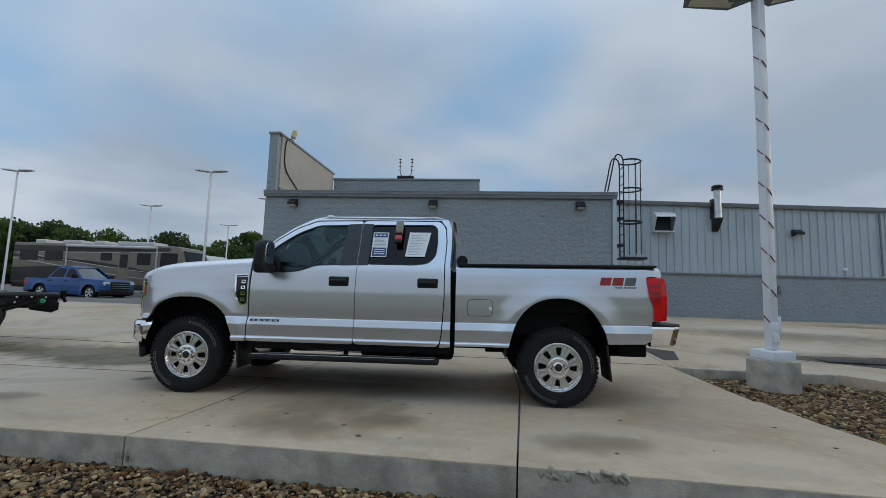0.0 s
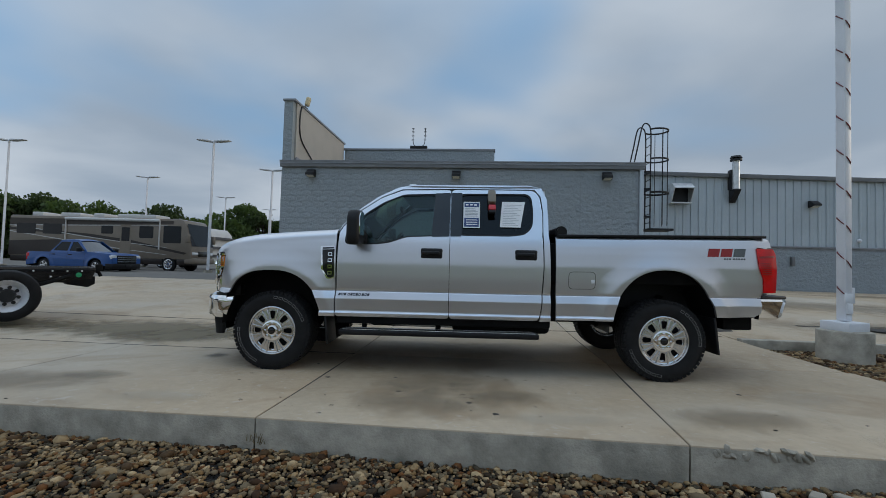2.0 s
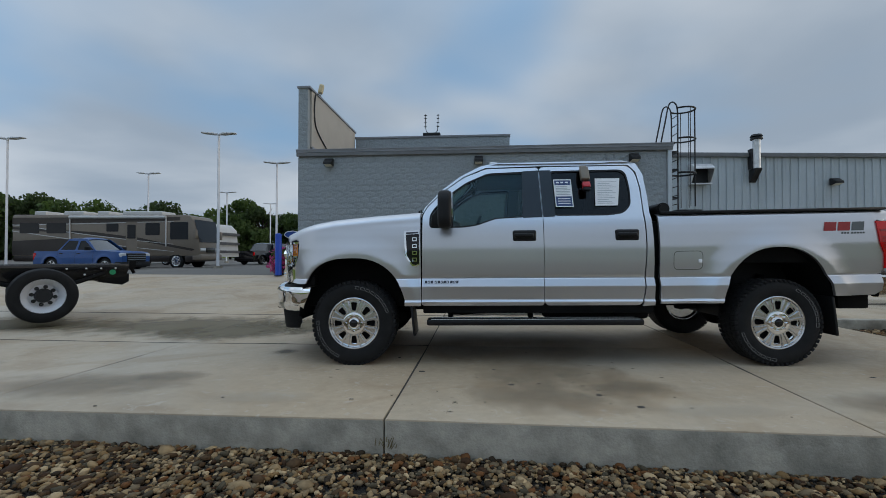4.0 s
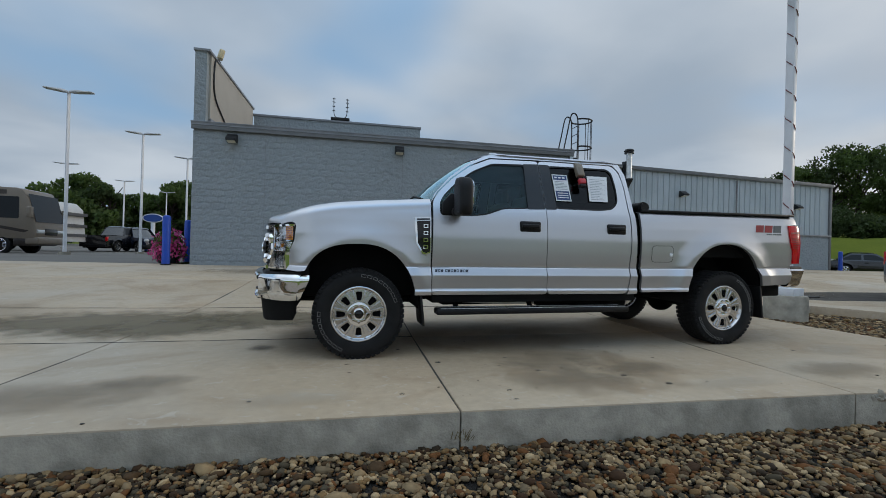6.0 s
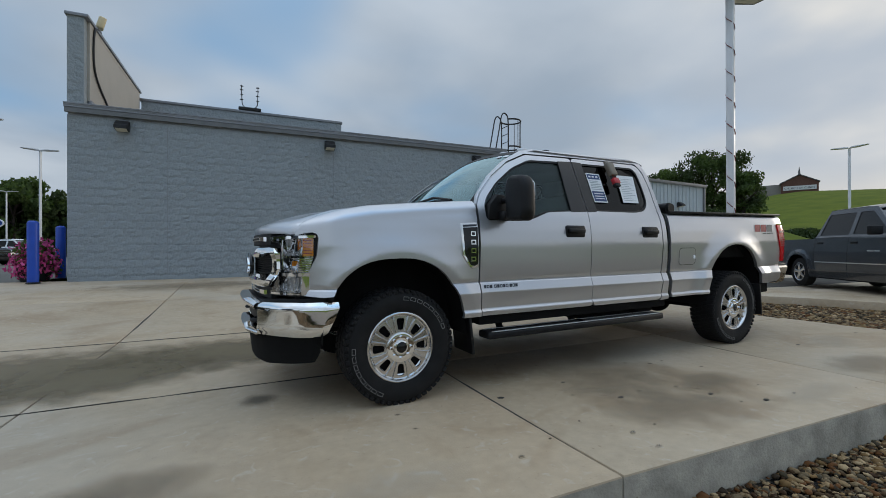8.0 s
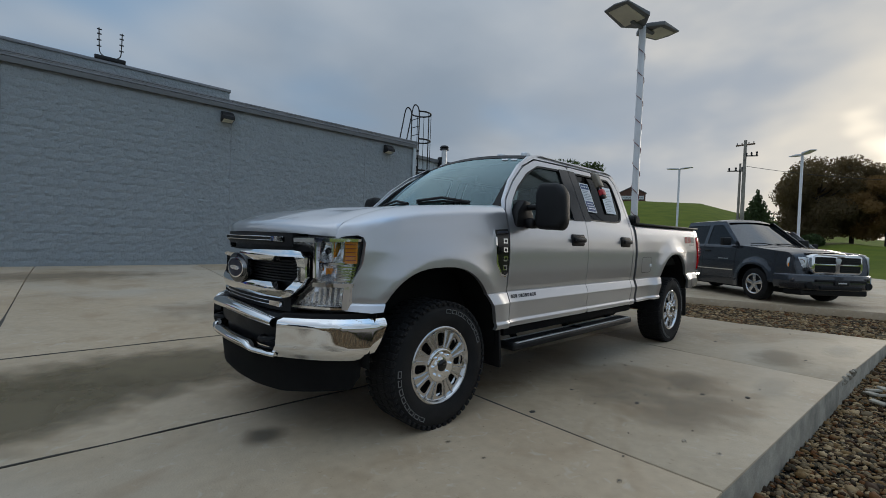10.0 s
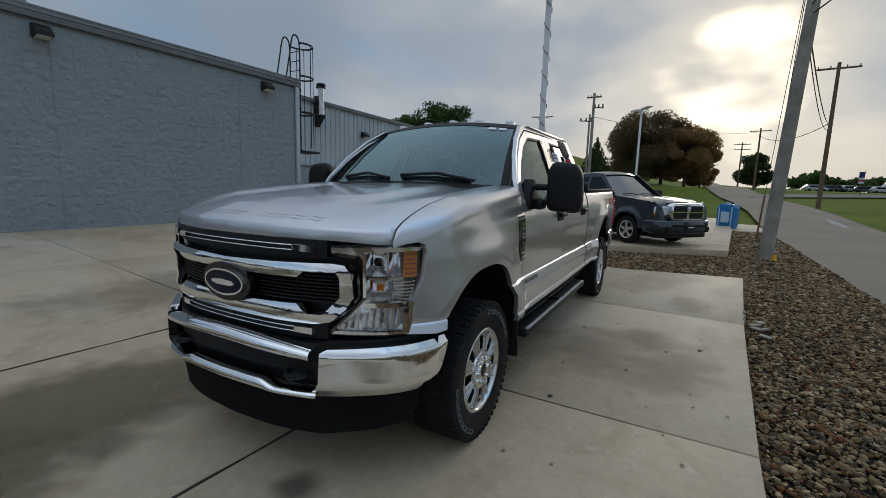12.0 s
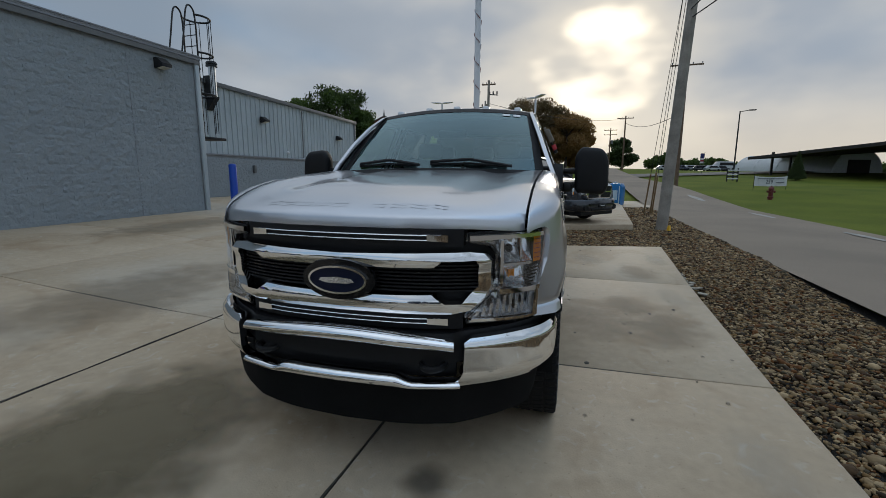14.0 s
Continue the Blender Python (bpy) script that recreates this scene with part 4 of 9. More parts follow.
def nose_x(y):
    """Plan of the nose: how far back the front stands at a distance from the middle."""
    return lerp_table([(0, -0.915), (0.3, -0.90), (0.49, -0.86), (0.587, -0.825), (0.7, -0.775), (0.79, -0.722), (0.85, -0.67), (0.885, -0.62), (0.905, -0.56), (1.0, -0.4)], abs(y))


def fender_put(x, s):
    zt = hood_z(x, seam_y(x)) + 0.002
    top = zt - 0.10
    if s <= top:
        return Vector((x, -half_width(x, s), s))
    u = min(1.0, (s - top) / 0.22) * math.pi / 2
    w = half_width(x, top)
    return Vector((x, -w + (w - seam_y(x) - 0.006) * (1 - math.cos(u)) ** 1.15, top + 0.10 * math.sin(u)))


front_arch = arch(0.0, 0.42, 0.53, 0.635, 18, 150, 22, 0.72)
fender = [(0.655, 1.70), (0.60, 1.66), (0.3, 1.63), (-0.2, 1.60), (-0.5, 1.56), (-0.62, 1.52), (-0.70, 1.48), (-0.70, 1.245), (-0.60, 1.241), (-0.572, 1.228), (-0.562, 1.20), (-0.575, 1.08), (-0.615, 0.985), (-0.645, 0.93),
          (-0.65, 0.81), (-0.54, 0.80)] + front_arch[::-1] + [(0.505, 0.585), (0.665, 0.585)]
fender = [(min(p[0], 0.665), p[1]) for p in fender]
fender_bm = skin(fender, [], fender_put, 0.024, 0.022, 0.03, IN, LINES)
for v in fender_bm.verts:      # along the hood the rim turns down, leaving an open gap
    if v.co.y > -(seam_y(v.co.x) + 0.006) + 0.012 and v.co.z > 1.15:
        v.co.y = -(seam_y(v.co.x) + 0.006)
        v.co.z -= 0.05
both("fender", fender_bm, SILVER, truck, smooth=50)

# doors with their window openings
door_f = [(0.672, 0.585), (1.8595, 0.585), (1.8595, 1.925), (1.32, 1.915), (1.10, 1.83), (0.90, 1.70), (0.735, 1.555), (0.680, 1.47)]
win_f = rounded([(0.745, 1.345), (1.07, 1.345), (1.22, 1.365), (1.40, 1.43), (1.70, 1.445), (1.716, 1.885), (1.34, 1.872), (1.12, 1.785), (0.92, 1.655), (0.79, 1.535), (0.748, 1.47)], 0.045)
door_r = [(1.8655, 0.585), (2.79, 0.585), (2.815, 0.70), (2.838, 1.10), (2.835, 1.45), (2.79, 1.70), (2.735, 1.86), (2.66, 1.93), (1.8655, 1.928)]
win_r = rounded([(1.965, 1.455), (2.50, 1.455), (2.65, 1.475), (2.715, 1.55), (2.695, 1.70), (2.650, 1.85), (2.595, 1.895), (1.965, 1.888)], 0.05)
door_f, door_r = rounded(door_f, 0.03, 3), rounded(door_r, 0.05, 3)


def inner(pts, k):
    cx, cy = sum(p[0] for p in pts) / len(pts), sum(p[1] for p in pts) / len(pts)
    return [(cx + (p[0] - cx) * (1 + k / max(0.05, abs(p[0] - cx) + 0.25)), cy + (p[1] - cy) * (1 + k / max(0.05, abs(p[1] - cy) + 0.1))) for p in pts]


def pane_put(off):
    return lambda x, s: side_put(x, s) + Vector((0, off, 0))


def door(outline, win, glass_mat, handle_x, front):
    bm = skin(outline, [win], side_put, 0.06, 0.035, 0.03, IN, LINES)
    for side, mesh in ((-1, bm), (1, mirrored(bm))):
        d = part("door", mesh, SILVER, truck, smooth=50)
        # rubber round the opening, pane, black post and handle
        g = skin(inner(win, 0.02), [inner(win, -0.022)], pane_put(0.004), 0.06, 0.05, 0.02, IN)
        p = skin(inner(win, 0.01), [], pane_put(0.014), 0.08, 0.06, 0.0, IN)
        if front:
            q = skin(rounded([(1.665, 1.44), (1.857, 1.447), (1.857, 1.895), (1.69, 1.887)], 0.01), [], pane_put(-0.004), 0.1, 0.06, 0.02, IN)
        else:
            q = skin(rounded([(1.867, 1.447), (1.985, 1.45), (1.985, 1.895), (1.867, 1.895)], 0.01), [], pane_put(-0.004), 0.1, 0.06, 0.02, IN)
        h = bmesh.new()
        y = -half_width(handle_x, 1.26)
        box(h, handle_x - 0.115, handle_x + 0.115, y - 0.012, y + 0.02, 1.205, 1.315, 0.02, 3)
        gr = bmesh.new()
        box(gr, handle_x - 0.10, handle_x + 0.085, y - 0.045, y - 0.018, 1.245, 1.285, 0.012, 3)
        for nm, me, ma, lb in (("window_rubber", g, BLACKP, "black rubber window surround"), ("window_pane", p, glass_mat, "tinted side window"),
                               ("window_post", q, GLOSSB, "gloss black window post"), ("handle_recess", h, BLACKP, "black handle recess")):
            o = part(nm, mirrored(me) if side > 0 else me, ma, d, lb, smooth=50)
            if nm == "window_pane":
                o.visible_shadow = False
            if side > 0:
                me.free()
        part("door_handle", mirrored(gr) if side > 0 else gr, BLACKP, d, "black pull handle")
        if side > 0:
            gr.free()


door(door_f, win_f, WINDOW, 1.675, True)
door(door_r, win_r, PRIVACY, 2.66, False)

# cab side: pillars, roof rail and rear corner round the doors
cab_out = [(0.668, 1.475), (0.70, 1.545), (0.86, 1.705), (1.06, 1.845), (1.27, 1.945), (1.42, 1.975), (2.60, 1.985), (2.74, 1.955), (2.815, 1.84), (2.868, 1.62), (2.905, 1.42), (2.915, 1.0), (2.915, 0.585),
           (2.800, 0.577), (2.826, 0.70), (2.849, 1.10), (2.846, 1.452), (2.80, 1.705), (2.744, 1.868), (2.664, 1.941), (1.868, 1.939), (1.32, 1.927), (1.095, 1.842), (0.893, 1.710), (0.727, 1.563)]
cab_bm = skin(cab_out, [], side_put, 0.06, 0.04, 0.03, IN, LINES)
both("cab_side", cab_bm, SILVER, truck, smooth=50)

bm = bmesh.new()      # roof
NX, NY = 26, 22
grid = []
for i in range(NX + 1):
    x = 1.245 + (2.925 - 1.245) * i / NX
    row = []
    for j in range(NY + 1):
        v = 2 * j / NY - 1
        y = v * (0.715 - 0.10 * max(0, (1.42 - x)) - 0.10 * max(0, x - 2.74))
        xx = x + (0.07 * v * v if i == 0 else 0.07 * v * v * max(0, 1 - i / 4))
        z = 2.026 + 0.060 * (1 - abs(v) ** 2.6) - 0.55 * max(0, 1.50 - x) ** 2 - 0.9 * max(0, x - 2.725) ** 2
        z += 0.006 * math.cos(v * math.pi * 3) * (1 if 1.45 < x < 2.6 else 0)
        row.append(bm.verts.new((xx, y, z)))
    grid.append(row)
for i in range(NX):
    for j in range(NY):
        bm.faces.new((grid[i][j], grid[i][j + 1], grid[i + 1][j + 1], grid[i + 1][j]))
bmesh.ops.recalc_face_normals(bm, faces=bm.faces[:])
if sum(f.normal.z for f in bm.faces) < 0:
    bmesh.ops.reverse_faces(bm, faces=bm.faces[:])
part("roof", bm, SILVER, truck, smooth=60)
for y in (-0.56, -0.27, 0.0, 0.27, 0.56):
    bm = bmesh.new()
    box(bm, 1.37, 1.455, y - 0.03, y + 0.03, 2.045 - 0.08 * abs(y) ** 2, 2.098 - 0.09 * abs(y) ** 2, 0.014, 3)
    part("roof_marker_lamp", bm, LAMPW, truck, "clear roof marker lamp")


def ws_put(v, w):
    """Windshield: v across, w up."""
    xb, zb, yb = 0.545 + 0.135 * v * v, 1.495 - 0.02 * v * v, 0.815
    xt, zt, yt = 1.235 + 0.075 * v * v, 2.043 - 0.042 * v * v, 0.672
    k = w
    bow = 0.030 * math.sin(math.pi * k)
    return Vector((xb + (xt - xb) * k - bow * 0.5, v * (yb + (yt - yb) * k), zb + (zt - zb) * k + bow))


ws = skin([(-1, 0), (1, 0), (1, 1), (-1, 1)], [], ws_put, 0.09, 0.09, 0.0, (1, 0, -1))
wsp = part("windshield", ws, WINDSH, truck, "curved clear windshield reflecting the sky", smooth=80)
wsp.visible_shadow = False
wr = skin([(-1.04, -0.03), (1.04, -0.03), (1.04, 1.03), (-1.04, 1.03)], [[(-0.965, 0.045), (0.965, 0.045), (0.965, 0.955), (-0.965, 0.955)]], lambda v, w: ws_put(v, w) + Vector((-0.003, 0, 0.002)), 0.09, 0.09, 0.02, (1, 0, -1))
part("windshield_rubber", wr, BLACKP, truck, "black windshield surround", smooth=60)
for v0, v1 in ((0.66, 0.75), (0.79, 0.88)):
    s = skin([(-v1, 0.885), (-v0, 0.885), (-v0, 0.93), (-v1, 0.93)], [], lambda v, w: ws_put(v, w) + Vector((-0.004, 0, 0.004)), 0.05, 0.05, 0, (1, 0, -1))
    part("windshield_sticker", s, PAPER, wsp, "small pale inspection sticker")
# cowl and wipers
cw = skin([(-0.80, 0.0), (0.80, 0.0), (0.80, 1.0), (-0.80, 1.0)], [], lambda y, w: Vector((0.52 + 0.15 * (y / 0.8) ** 2 + 0.10 * w - 0.09, y, 1.478 - 0.03 * (y / .8) ** 2 - 0.015 * math.sin(w * 3) + 0.015 * w)), 0.1, 0.25, 0, (0, 0, -1))
part("cowl", cw, BLACKP, truck, "black slatted cowl below the windshield")
for y0, y1 in ((-0.62, 0.02), (0.10, 0.66)):
    bm = bmesh.new()
    tube(bm, [ws_put(y0 / 0.82, 0.04) + V(-0.03, 0, 0.03), ws_put((y0 * 0.5 + y1 * 0.5) / 0.82, 0.10) + V(-0.02, 0, 0.035), ws_put(y1 / 0.80, 0.085) + V(-0.01, 0, 0.025)], 0.012, 6)
    tube(bm, [ws_put(y0 / 0.82 + 0.05, 0.065) + V(-0.005, 0, 0.012), ws_put((y0 + y1) / 1.64, 0.085) + V(-0.005, 0, 0.014), ws_put(y1 / 0.80, 0.075) + V(-0.005, 0, 0.012)], 0.009, 6)
    part("wiper", bm, BLACKP, truck, "black windshield wiper")

# hood
bm = skin([(-1, 0), (1, 0), (1, 1), (-1, 1)], [], lambda v, w: (lambda x: Vector((x, v * (seam_y(x) - 0.007), hood_z(x, v * seam_y(x)))))(nose_x(v * 0.82) + 0.010 + (0.50 + 0.15 * v * v - nose_x(v * 0.82)) * w), 0.055, 0.030, 0.04, (0, 0, -1), (0.003, 0.008, 0.015, 0.025, 0.04, 0.06, 0.085))
hood = part("hood", bm, SILVER, truck, "silver hood with a raised centre", smooth=60)
for k in range(10):      # raised lettering along the hood's front edge, as plain bars in the paint
    if k == 5:
        continue
    y = 0.44 - 0.098 * k
    bm = bmesh.new()
    for dx in (0.0, 0.028):
        x = nose_x(y) + 0.075 + dx
        vs = [bm.verts.new((x + a, y + b_, hood_z(x + a, y + b_) + 0.0009)) for a, b_ in ((0, -0.036), (0.016, -0.036), (0.016, 0.036), (0, 0.036))]
        bm.faces.new(vs)
    part("hood_lettering", bm, SILVER, hood, "embossed silver bar")

# bed
rear_arch = arch(AX, 0.44, 0.525, 0.685, 16, 165)
bed_side = [(2.968, 0.60), (3.535, 0.60)] + rear_arch[::-1] + [(4.60, 0.655), (4.95, 0.66), (5.02, 0.70), (5.035, 0.89), (5.065, 0.90), (5.055, 1.05), (5.015, 1.15), (4.998, 1.30), (4.995, 1.365), (5.15, 1.365), (5.148, 1.42), (5.12, 1.50), (2.968, 1.52)]
bed_bm = skin(bed_side, [], lambda x, s: side_put(x, s, 0.035, 0.06, 1.43), 0.024, 0.022, 0.03, IN, LINES)
both("bed_side", bed_bm, SILVER, truck, smooth=50)
bm = bmesh.new()
box(bm, 5.11, 5.18, -0.86, 0.86, 0.88, 1.46, 0.02)
tailgate = part("tailgate", bm, SILVER, truck, "silver tailgate")
bm = bmesh.new()
for k in (-1, 1):
    box(bm, 2.99, 5.10, k * 0.93 - 0.035, k * 0.93 + 0.035, 1.462, 1.488, 0.008)
box(bm, 3.02, 5.08, -0.92, 0.92, 1.448, 1.472, 0.006)
for v in bm.verts:
    v.co.z += rake(v.co.x)
part("tonneau_cover", bm, BLACKP, truck, "black soft tonneau cover on rails")
bm = bmesh.new()
rod(bm, (3.03, -0.93, 1.515), (3.03, 0.93, 1.515), 0.062, seg=20)
rod(bm, (3.03, -0.955, 1.515), (3.03, -0.93, 1.515), 0.05, seg=20)
part("cover_roll", bm, BLACKP, truck, "rolled black cover fabric behind the cab")
fd = skin(rounded([(3.10, 0.925), (3.365, 0.925), (3.365, 1.095), (3.10, 1.095)], 0.045), [], lambda x, s: side_put(x, s) + Vector((0, -0.0025, 0)), 0.05, 0.05, 0.01, IN)
fdp = part("fuel_door", fd, SILVER, truck)
fg = skin(rounded([(3.094, 0.919), (3.371, 0.919), (3.371, 1.101), (3.094, 1.101)], 0.048), [rounded([(3.101, 0.926), (3.364, 0.926), (3.364, 1.094), (3.101, 1.094)], 0.045)], lambda x, s: side_put(x, s) + Vector((0, -0.002, 0)), 0.05, 0.05, 0, IN)
part("fuel_door_gap", fg, DECALGREY, fdp, "dark gap round the fuel door")
fl = bmesh.new()
box(fl, 3.325, 3.36, -half_width(3.34, 1.02) - 0.008, -half_width(3.34, 1.02), 0.985, 1.02, 0.004)
part("fuel_latch", fl, PAPER, fdp, "small pale latch sticker")


def tail_lamp(side):
    put = lambda x, s: Vector((x, -half_width(min(x, 5.1), s) - 0.012 + 0.34 * max(0, x - 5.12), s + rake(x)))
    b1 = skin([(4.985, 1.355), (5.165, 1.35), (5.19, 1.30), (5.195, 1.12), (5.19, 0.905), (5.055, 0.905), (5.045, 1.05), (5.003, 1.15), (4.988, 1.28)], [], put, 0.05, 0.05, 0.05, IN)
    b2 = bmesh.new()
    for k in range(6):
        z = 1.09 + 0.022 * k
        box(b2, 5.03 - 0.012 * (k > 2), 5.12, -half_width(5.05, z) - 0.018, -half_width(5.05, z), z + 0.02, z + 0.027)
    b3 = skin([(5.01, 1.255), (5.17, 1.265), (5.17, 1.285), (5.005, 1.275)], [], lambda x, s: put(x, s) + Vector((0, -0.004, 0)), 0.05, 0.05, 0.004, IN)
    if side > 0:
        b1, b2, b3 = mirrored(b1), mirrored(b2), mirrored(b3)
    t = part("tail_lamp", b1, REDLENS, truck, "red tail lamp")
    part("lamp_rib", b2, DECALRED, t, "dark red lamp ribs")
    part("lamp_band", b3, DECALRED, t, "darker red lamp band")


tail_lamp(-1), tail_lamp(1)
bm = bmesh.new()
pts = [(5.02, -0.99), (5.25, -0.97), (5.36, -0.86), (5.40, -0.5), (5.40, 0.5), (5.36, 0.86), (5.25, 0.97), (5.02, 0.99), (5.02, 0.9), (5.2, 0.85), (5.3, 0.5), (5.3, -0.5), (5.2, -0.85), (5.02, -0.9)]
prism(bm, pts, "Z", 0.645, 0.872, 0.03)
for v in bm.verts:
    if v.co.z < 0.80:
        k = (0.80 - v.co.z) / 0.155
        v.co.y *= 1 - 0.045 * k * k
        v.co.x -= 0.05 * k * k if v.co.x > 5.1 else 0
rb = part("rear_bumper", bm, CHROME, truck, "chrome rear step bumper", smooth=30)
bm = bmesh.new()
prism(bm, [(5.0, -0.97), (5.24, -0.95), (5.37, -0.85), (5.39, 0.85), (5.24, 0.95), (5.0, 0.97)], "Z", 0.86, 0.892, 0.01)
part("bumper_pad", bm, BLACKP, rb, "black bumper step pad")
for nm, c in (("tow_hitch", (5.0, 5.28, -0.20, 0.2, 0.5, 0.68)), ("bumper_bracket", (4.72, 5.02, -0.86, -0.6, 0.53, 0.68)), ("bumper_bracket", (4.72, 5.02, 0.6, 0.86, 0.53, 0.68))):
    bm = bmesh.new()
    box(bm, *c, 0.02)
    part(nm, bm, UNDER, truck, "black steel " + nm.replace("_", " "))

# inner shells seen through gaps, arches and windows
for nm, c in (("cab_floor", (0.55, 2.90, -0.93, 0.93, 0.60, 1.05)), ("engine_block", (-0.62, 0.62, -0.70, 0.70, 0.55, 1.22)), ("bed_tub", (2.93, 5.02, -0.90, 0.90, 0.98, 1.40)),
              ("bed_front_wall", (2.90, 3.45, -0.90, 0.90, 0.60, 0.97)), ("bed_rear_wall", (4.66, 5.02, -0.90, 0.90, 0.66, 0.97)), ("cab_back_wall", (2.85, 2.925, -0.9, 0.9, 0.60, 1.42))):
    bm = bmesh.new()
    box(bm, *c, 0.02)
    part(nm, bm, UNDER, truck, "dark unseen " + nm.replace("_", " "))
for side in (-1, 1):
    bm = bmesh.new()
    box(bm, 0.66, 2.88, min(side * 0.80, side * 0.93), max(side * 0.80, side * 0.93), 1.05, 1.32, 0.03)
    part("door_trim", bm, CABIN, truck, "grey inner door trim")
for cx, cz, a, b_, in ((0.0, 0.42, 0.55, 0.655), (AX, 0.44, 0.545, 0.70)):
    for side in (-1, 1):
        bm = bmesh.new()
        pr = arch(cx, cz, a, b_, 2, 178, 20, 0.72 if cx == 0 else 0.88)
        ring = [[bm.verts.new((p[0], side * y, p[1])) for p in pr] for y in (0.975, 0.9, 0.45)]
        for A, B in zip(ring, ring[1:]):
            for k in range(len(pr) - 1):
                bm.faces.new((A[k], A[k + 1], B[k + 1], B[k]))
        bm.faces.new(ring[-1])
        part("wheel_liner", bm, UNDER if cx == 0 else BLACKP, truck, "black wheel arch liner", smooth=60)
# floor pan, frame and running gear
bm = bmesh.new()
for k in (-1, 1):
    box(bm, -0.7, 5.1, k * 0.43 - 0.04, k * 0.43 + 0.04, 0.52, 0.70, 0.01)
box(bm, 0.9, 1.9, -0.35, 0.35, 0.40, 0.6, 0.05)
for x in (-0.55, 0.75, 1.8, 2.9, 3.6, 4.9):
    box(bm, x - 0.05, x + 0.05, -0.43, 0.43, 0.53, 0.64, 0.01)
part("chassis_frame", bm, UNDER, truck, "black ladder frame")
bm = bmesh.new()
box(bm, 1.9, 2.95, -0.80, -0.5, 0.42, 0.62, 0.05, 3)
part("fuel_tank", bm, UNDER, truck, "black fuel tank")
bm = bmesh.new()
tube(bm, [(0.9, 0.3, 0.48), (2.6, 0.35, 0.48), (3.3, 0.62, 0.62), (4.7, 0.62, 0.6), (5.0, 0.8, 0.55)], 0.045, 10)
tube(bm, [(0.8, -0.55, 0.50), (1.5, -0.6, 0.47), (2.4, -0.6, 0.47)], 0.03, 8)
part("exhaust_pipe", bm, GALV, truck, "steel exhaust pipe")
for x in (0.0, AX):
    bm = bmesh.new()
    rod(bm, (x, -0.75, 0.42), (x, 0.75, 0.42), 0.055, seg=14)
    bmesh.ops.create_uvsphere(bm, u_segments=16, v_segments=10, radius=0.17, matrix=pose(x, 0.0 if x else 0.25, 0.42))
    box(bm, x - 0.75, x + 0.75, -0.60, -0.53, 0.50, 0.54, 0.01)
    box(bm, x - 0.75, x + 0.75, 0.53, 0.60, 0.50, 0.54, 0.01)
    rod(bm, (x + 0.1, -0.5, 0.45), (x + 0.18, -0.5, 0.85), 0.035, seg=10)
    rod(bm, (x + 0.1, 0.5, 0.45), (x + 0.18, 0.5, 0.85), 0.035, seg=10)
    part("axle", bm, UNDER, truck, "black live axle with springs")

# cabin: dashboard, wheel and seats
bm = bmesh.new()
prism(bm, [(0.62, 1.20), (1.12, 1.10), (1.12, 1.33), (1.02, 1.42), (0.72, 1.455)], "Y", -0.84, 0.84, 0.03)
box(bm, 0.98, 1.06, -0.10, 0.25, 1.38, 1.47, 0.02)
part("dashboard", bm, CABIN, truck, "dark grey dashboard")
bm = bmesh.new()
sw = Matrix.Translation((1.20, -0.42, 1.33)) @ pose(0, 0, 0, 0, -65, 0)
bmesh.ops.create_cone(bm, cap_ends=True, segments=20, radius1=0.07, radius2=0.07, depth=0.04, matrix=sw)
tube(bm, [sw @ V(0.19 * math.cos(t), 0.19 * math.sin(t), 0) for t in (2 * math.pi * k / 32 for k in range(33))], 0.016, 8, False)
for t in (0, 2.2, 4.1):
    tube(bm, [sw @ V(0.05 * math.cos(t), 0.05 * math.sin(t), 0), sw @ V(0.19 * math.cos(t), 0.19 * math.sin(t), 0)], 0.014, 6)
part("steering_wheel", bm, BLACKP, truck, "black steering wheel")
for x, ys in ((1.58, (-0.42, 0.42)), (2.48, (-0.5, 0.0, 0.5))):
    for y in ys:
        w = 0.27 if x < 2 else 0.24
        bm = bmesh.new()
        box(bm, x - 0.28, x + 0.26, y - w, y + w, 0.98, 1.14, 0.06, 3)
        box(bm, x + 0.12, x + 0.27, y - w, y + w, 1.08, 1.64, 0.06, 3, m=Matrix.Translation((x + 0.2, 0, 1.1)) @ pose(0, 0, 0, 0, 12, 0) @ Matrix.Translation((-x - 0.2, 0, -1.1)))
        s = part("cab_seat", bm, SEAT, truck, "grey cloth cab seat")
        bm = bmesh.new()
        box(bm, x + 0.27, x + 0.39, y - 0.13, y + 0.13, 1.64, 1.80, 0.045, 3)
        part("headrest", bm, SEAT, s, "grey cloth headrest")
bm = bmesh.new()
box(bm, 1.27, 2.80, -0.66, 0.66, 1.95, 1.98, 0.01)
part("headliner", bm, CABIN, truck, "grey headliner")
bm = bmesh.new()
box(bm, 1.2, 1.245, -0.13, 0.13, 1.80, 1.87, 0.02, 3)
part("rear_view_mirror", bm, BLACKP, truck, "black rear-view mirror")
bm = bmesh.new()
vs = [bm.verts.new(c) for c in ((2.87, -0.72, 1.45), (2.87, 0.72, 1.45), (2.89, 0.62, 1.94), (2.89, -0.62, 1.94))]
bm.faces.new(vs)
part("rear_window", bm, PRIVACY, truck, "dark rear window").visible_shadow = False
bm = bmesh.new()
prism(bm, [(-0.93, 1.30), (0.93, 1.30), (0.93, 1.46), (-0.93, 1.46)], "X", 2.86, 2.90)
box(bm, 2.86, 2.905, -0.66, 0.66, 1.93, 2.01)
part("cab_back", bm, SILVER, truck)

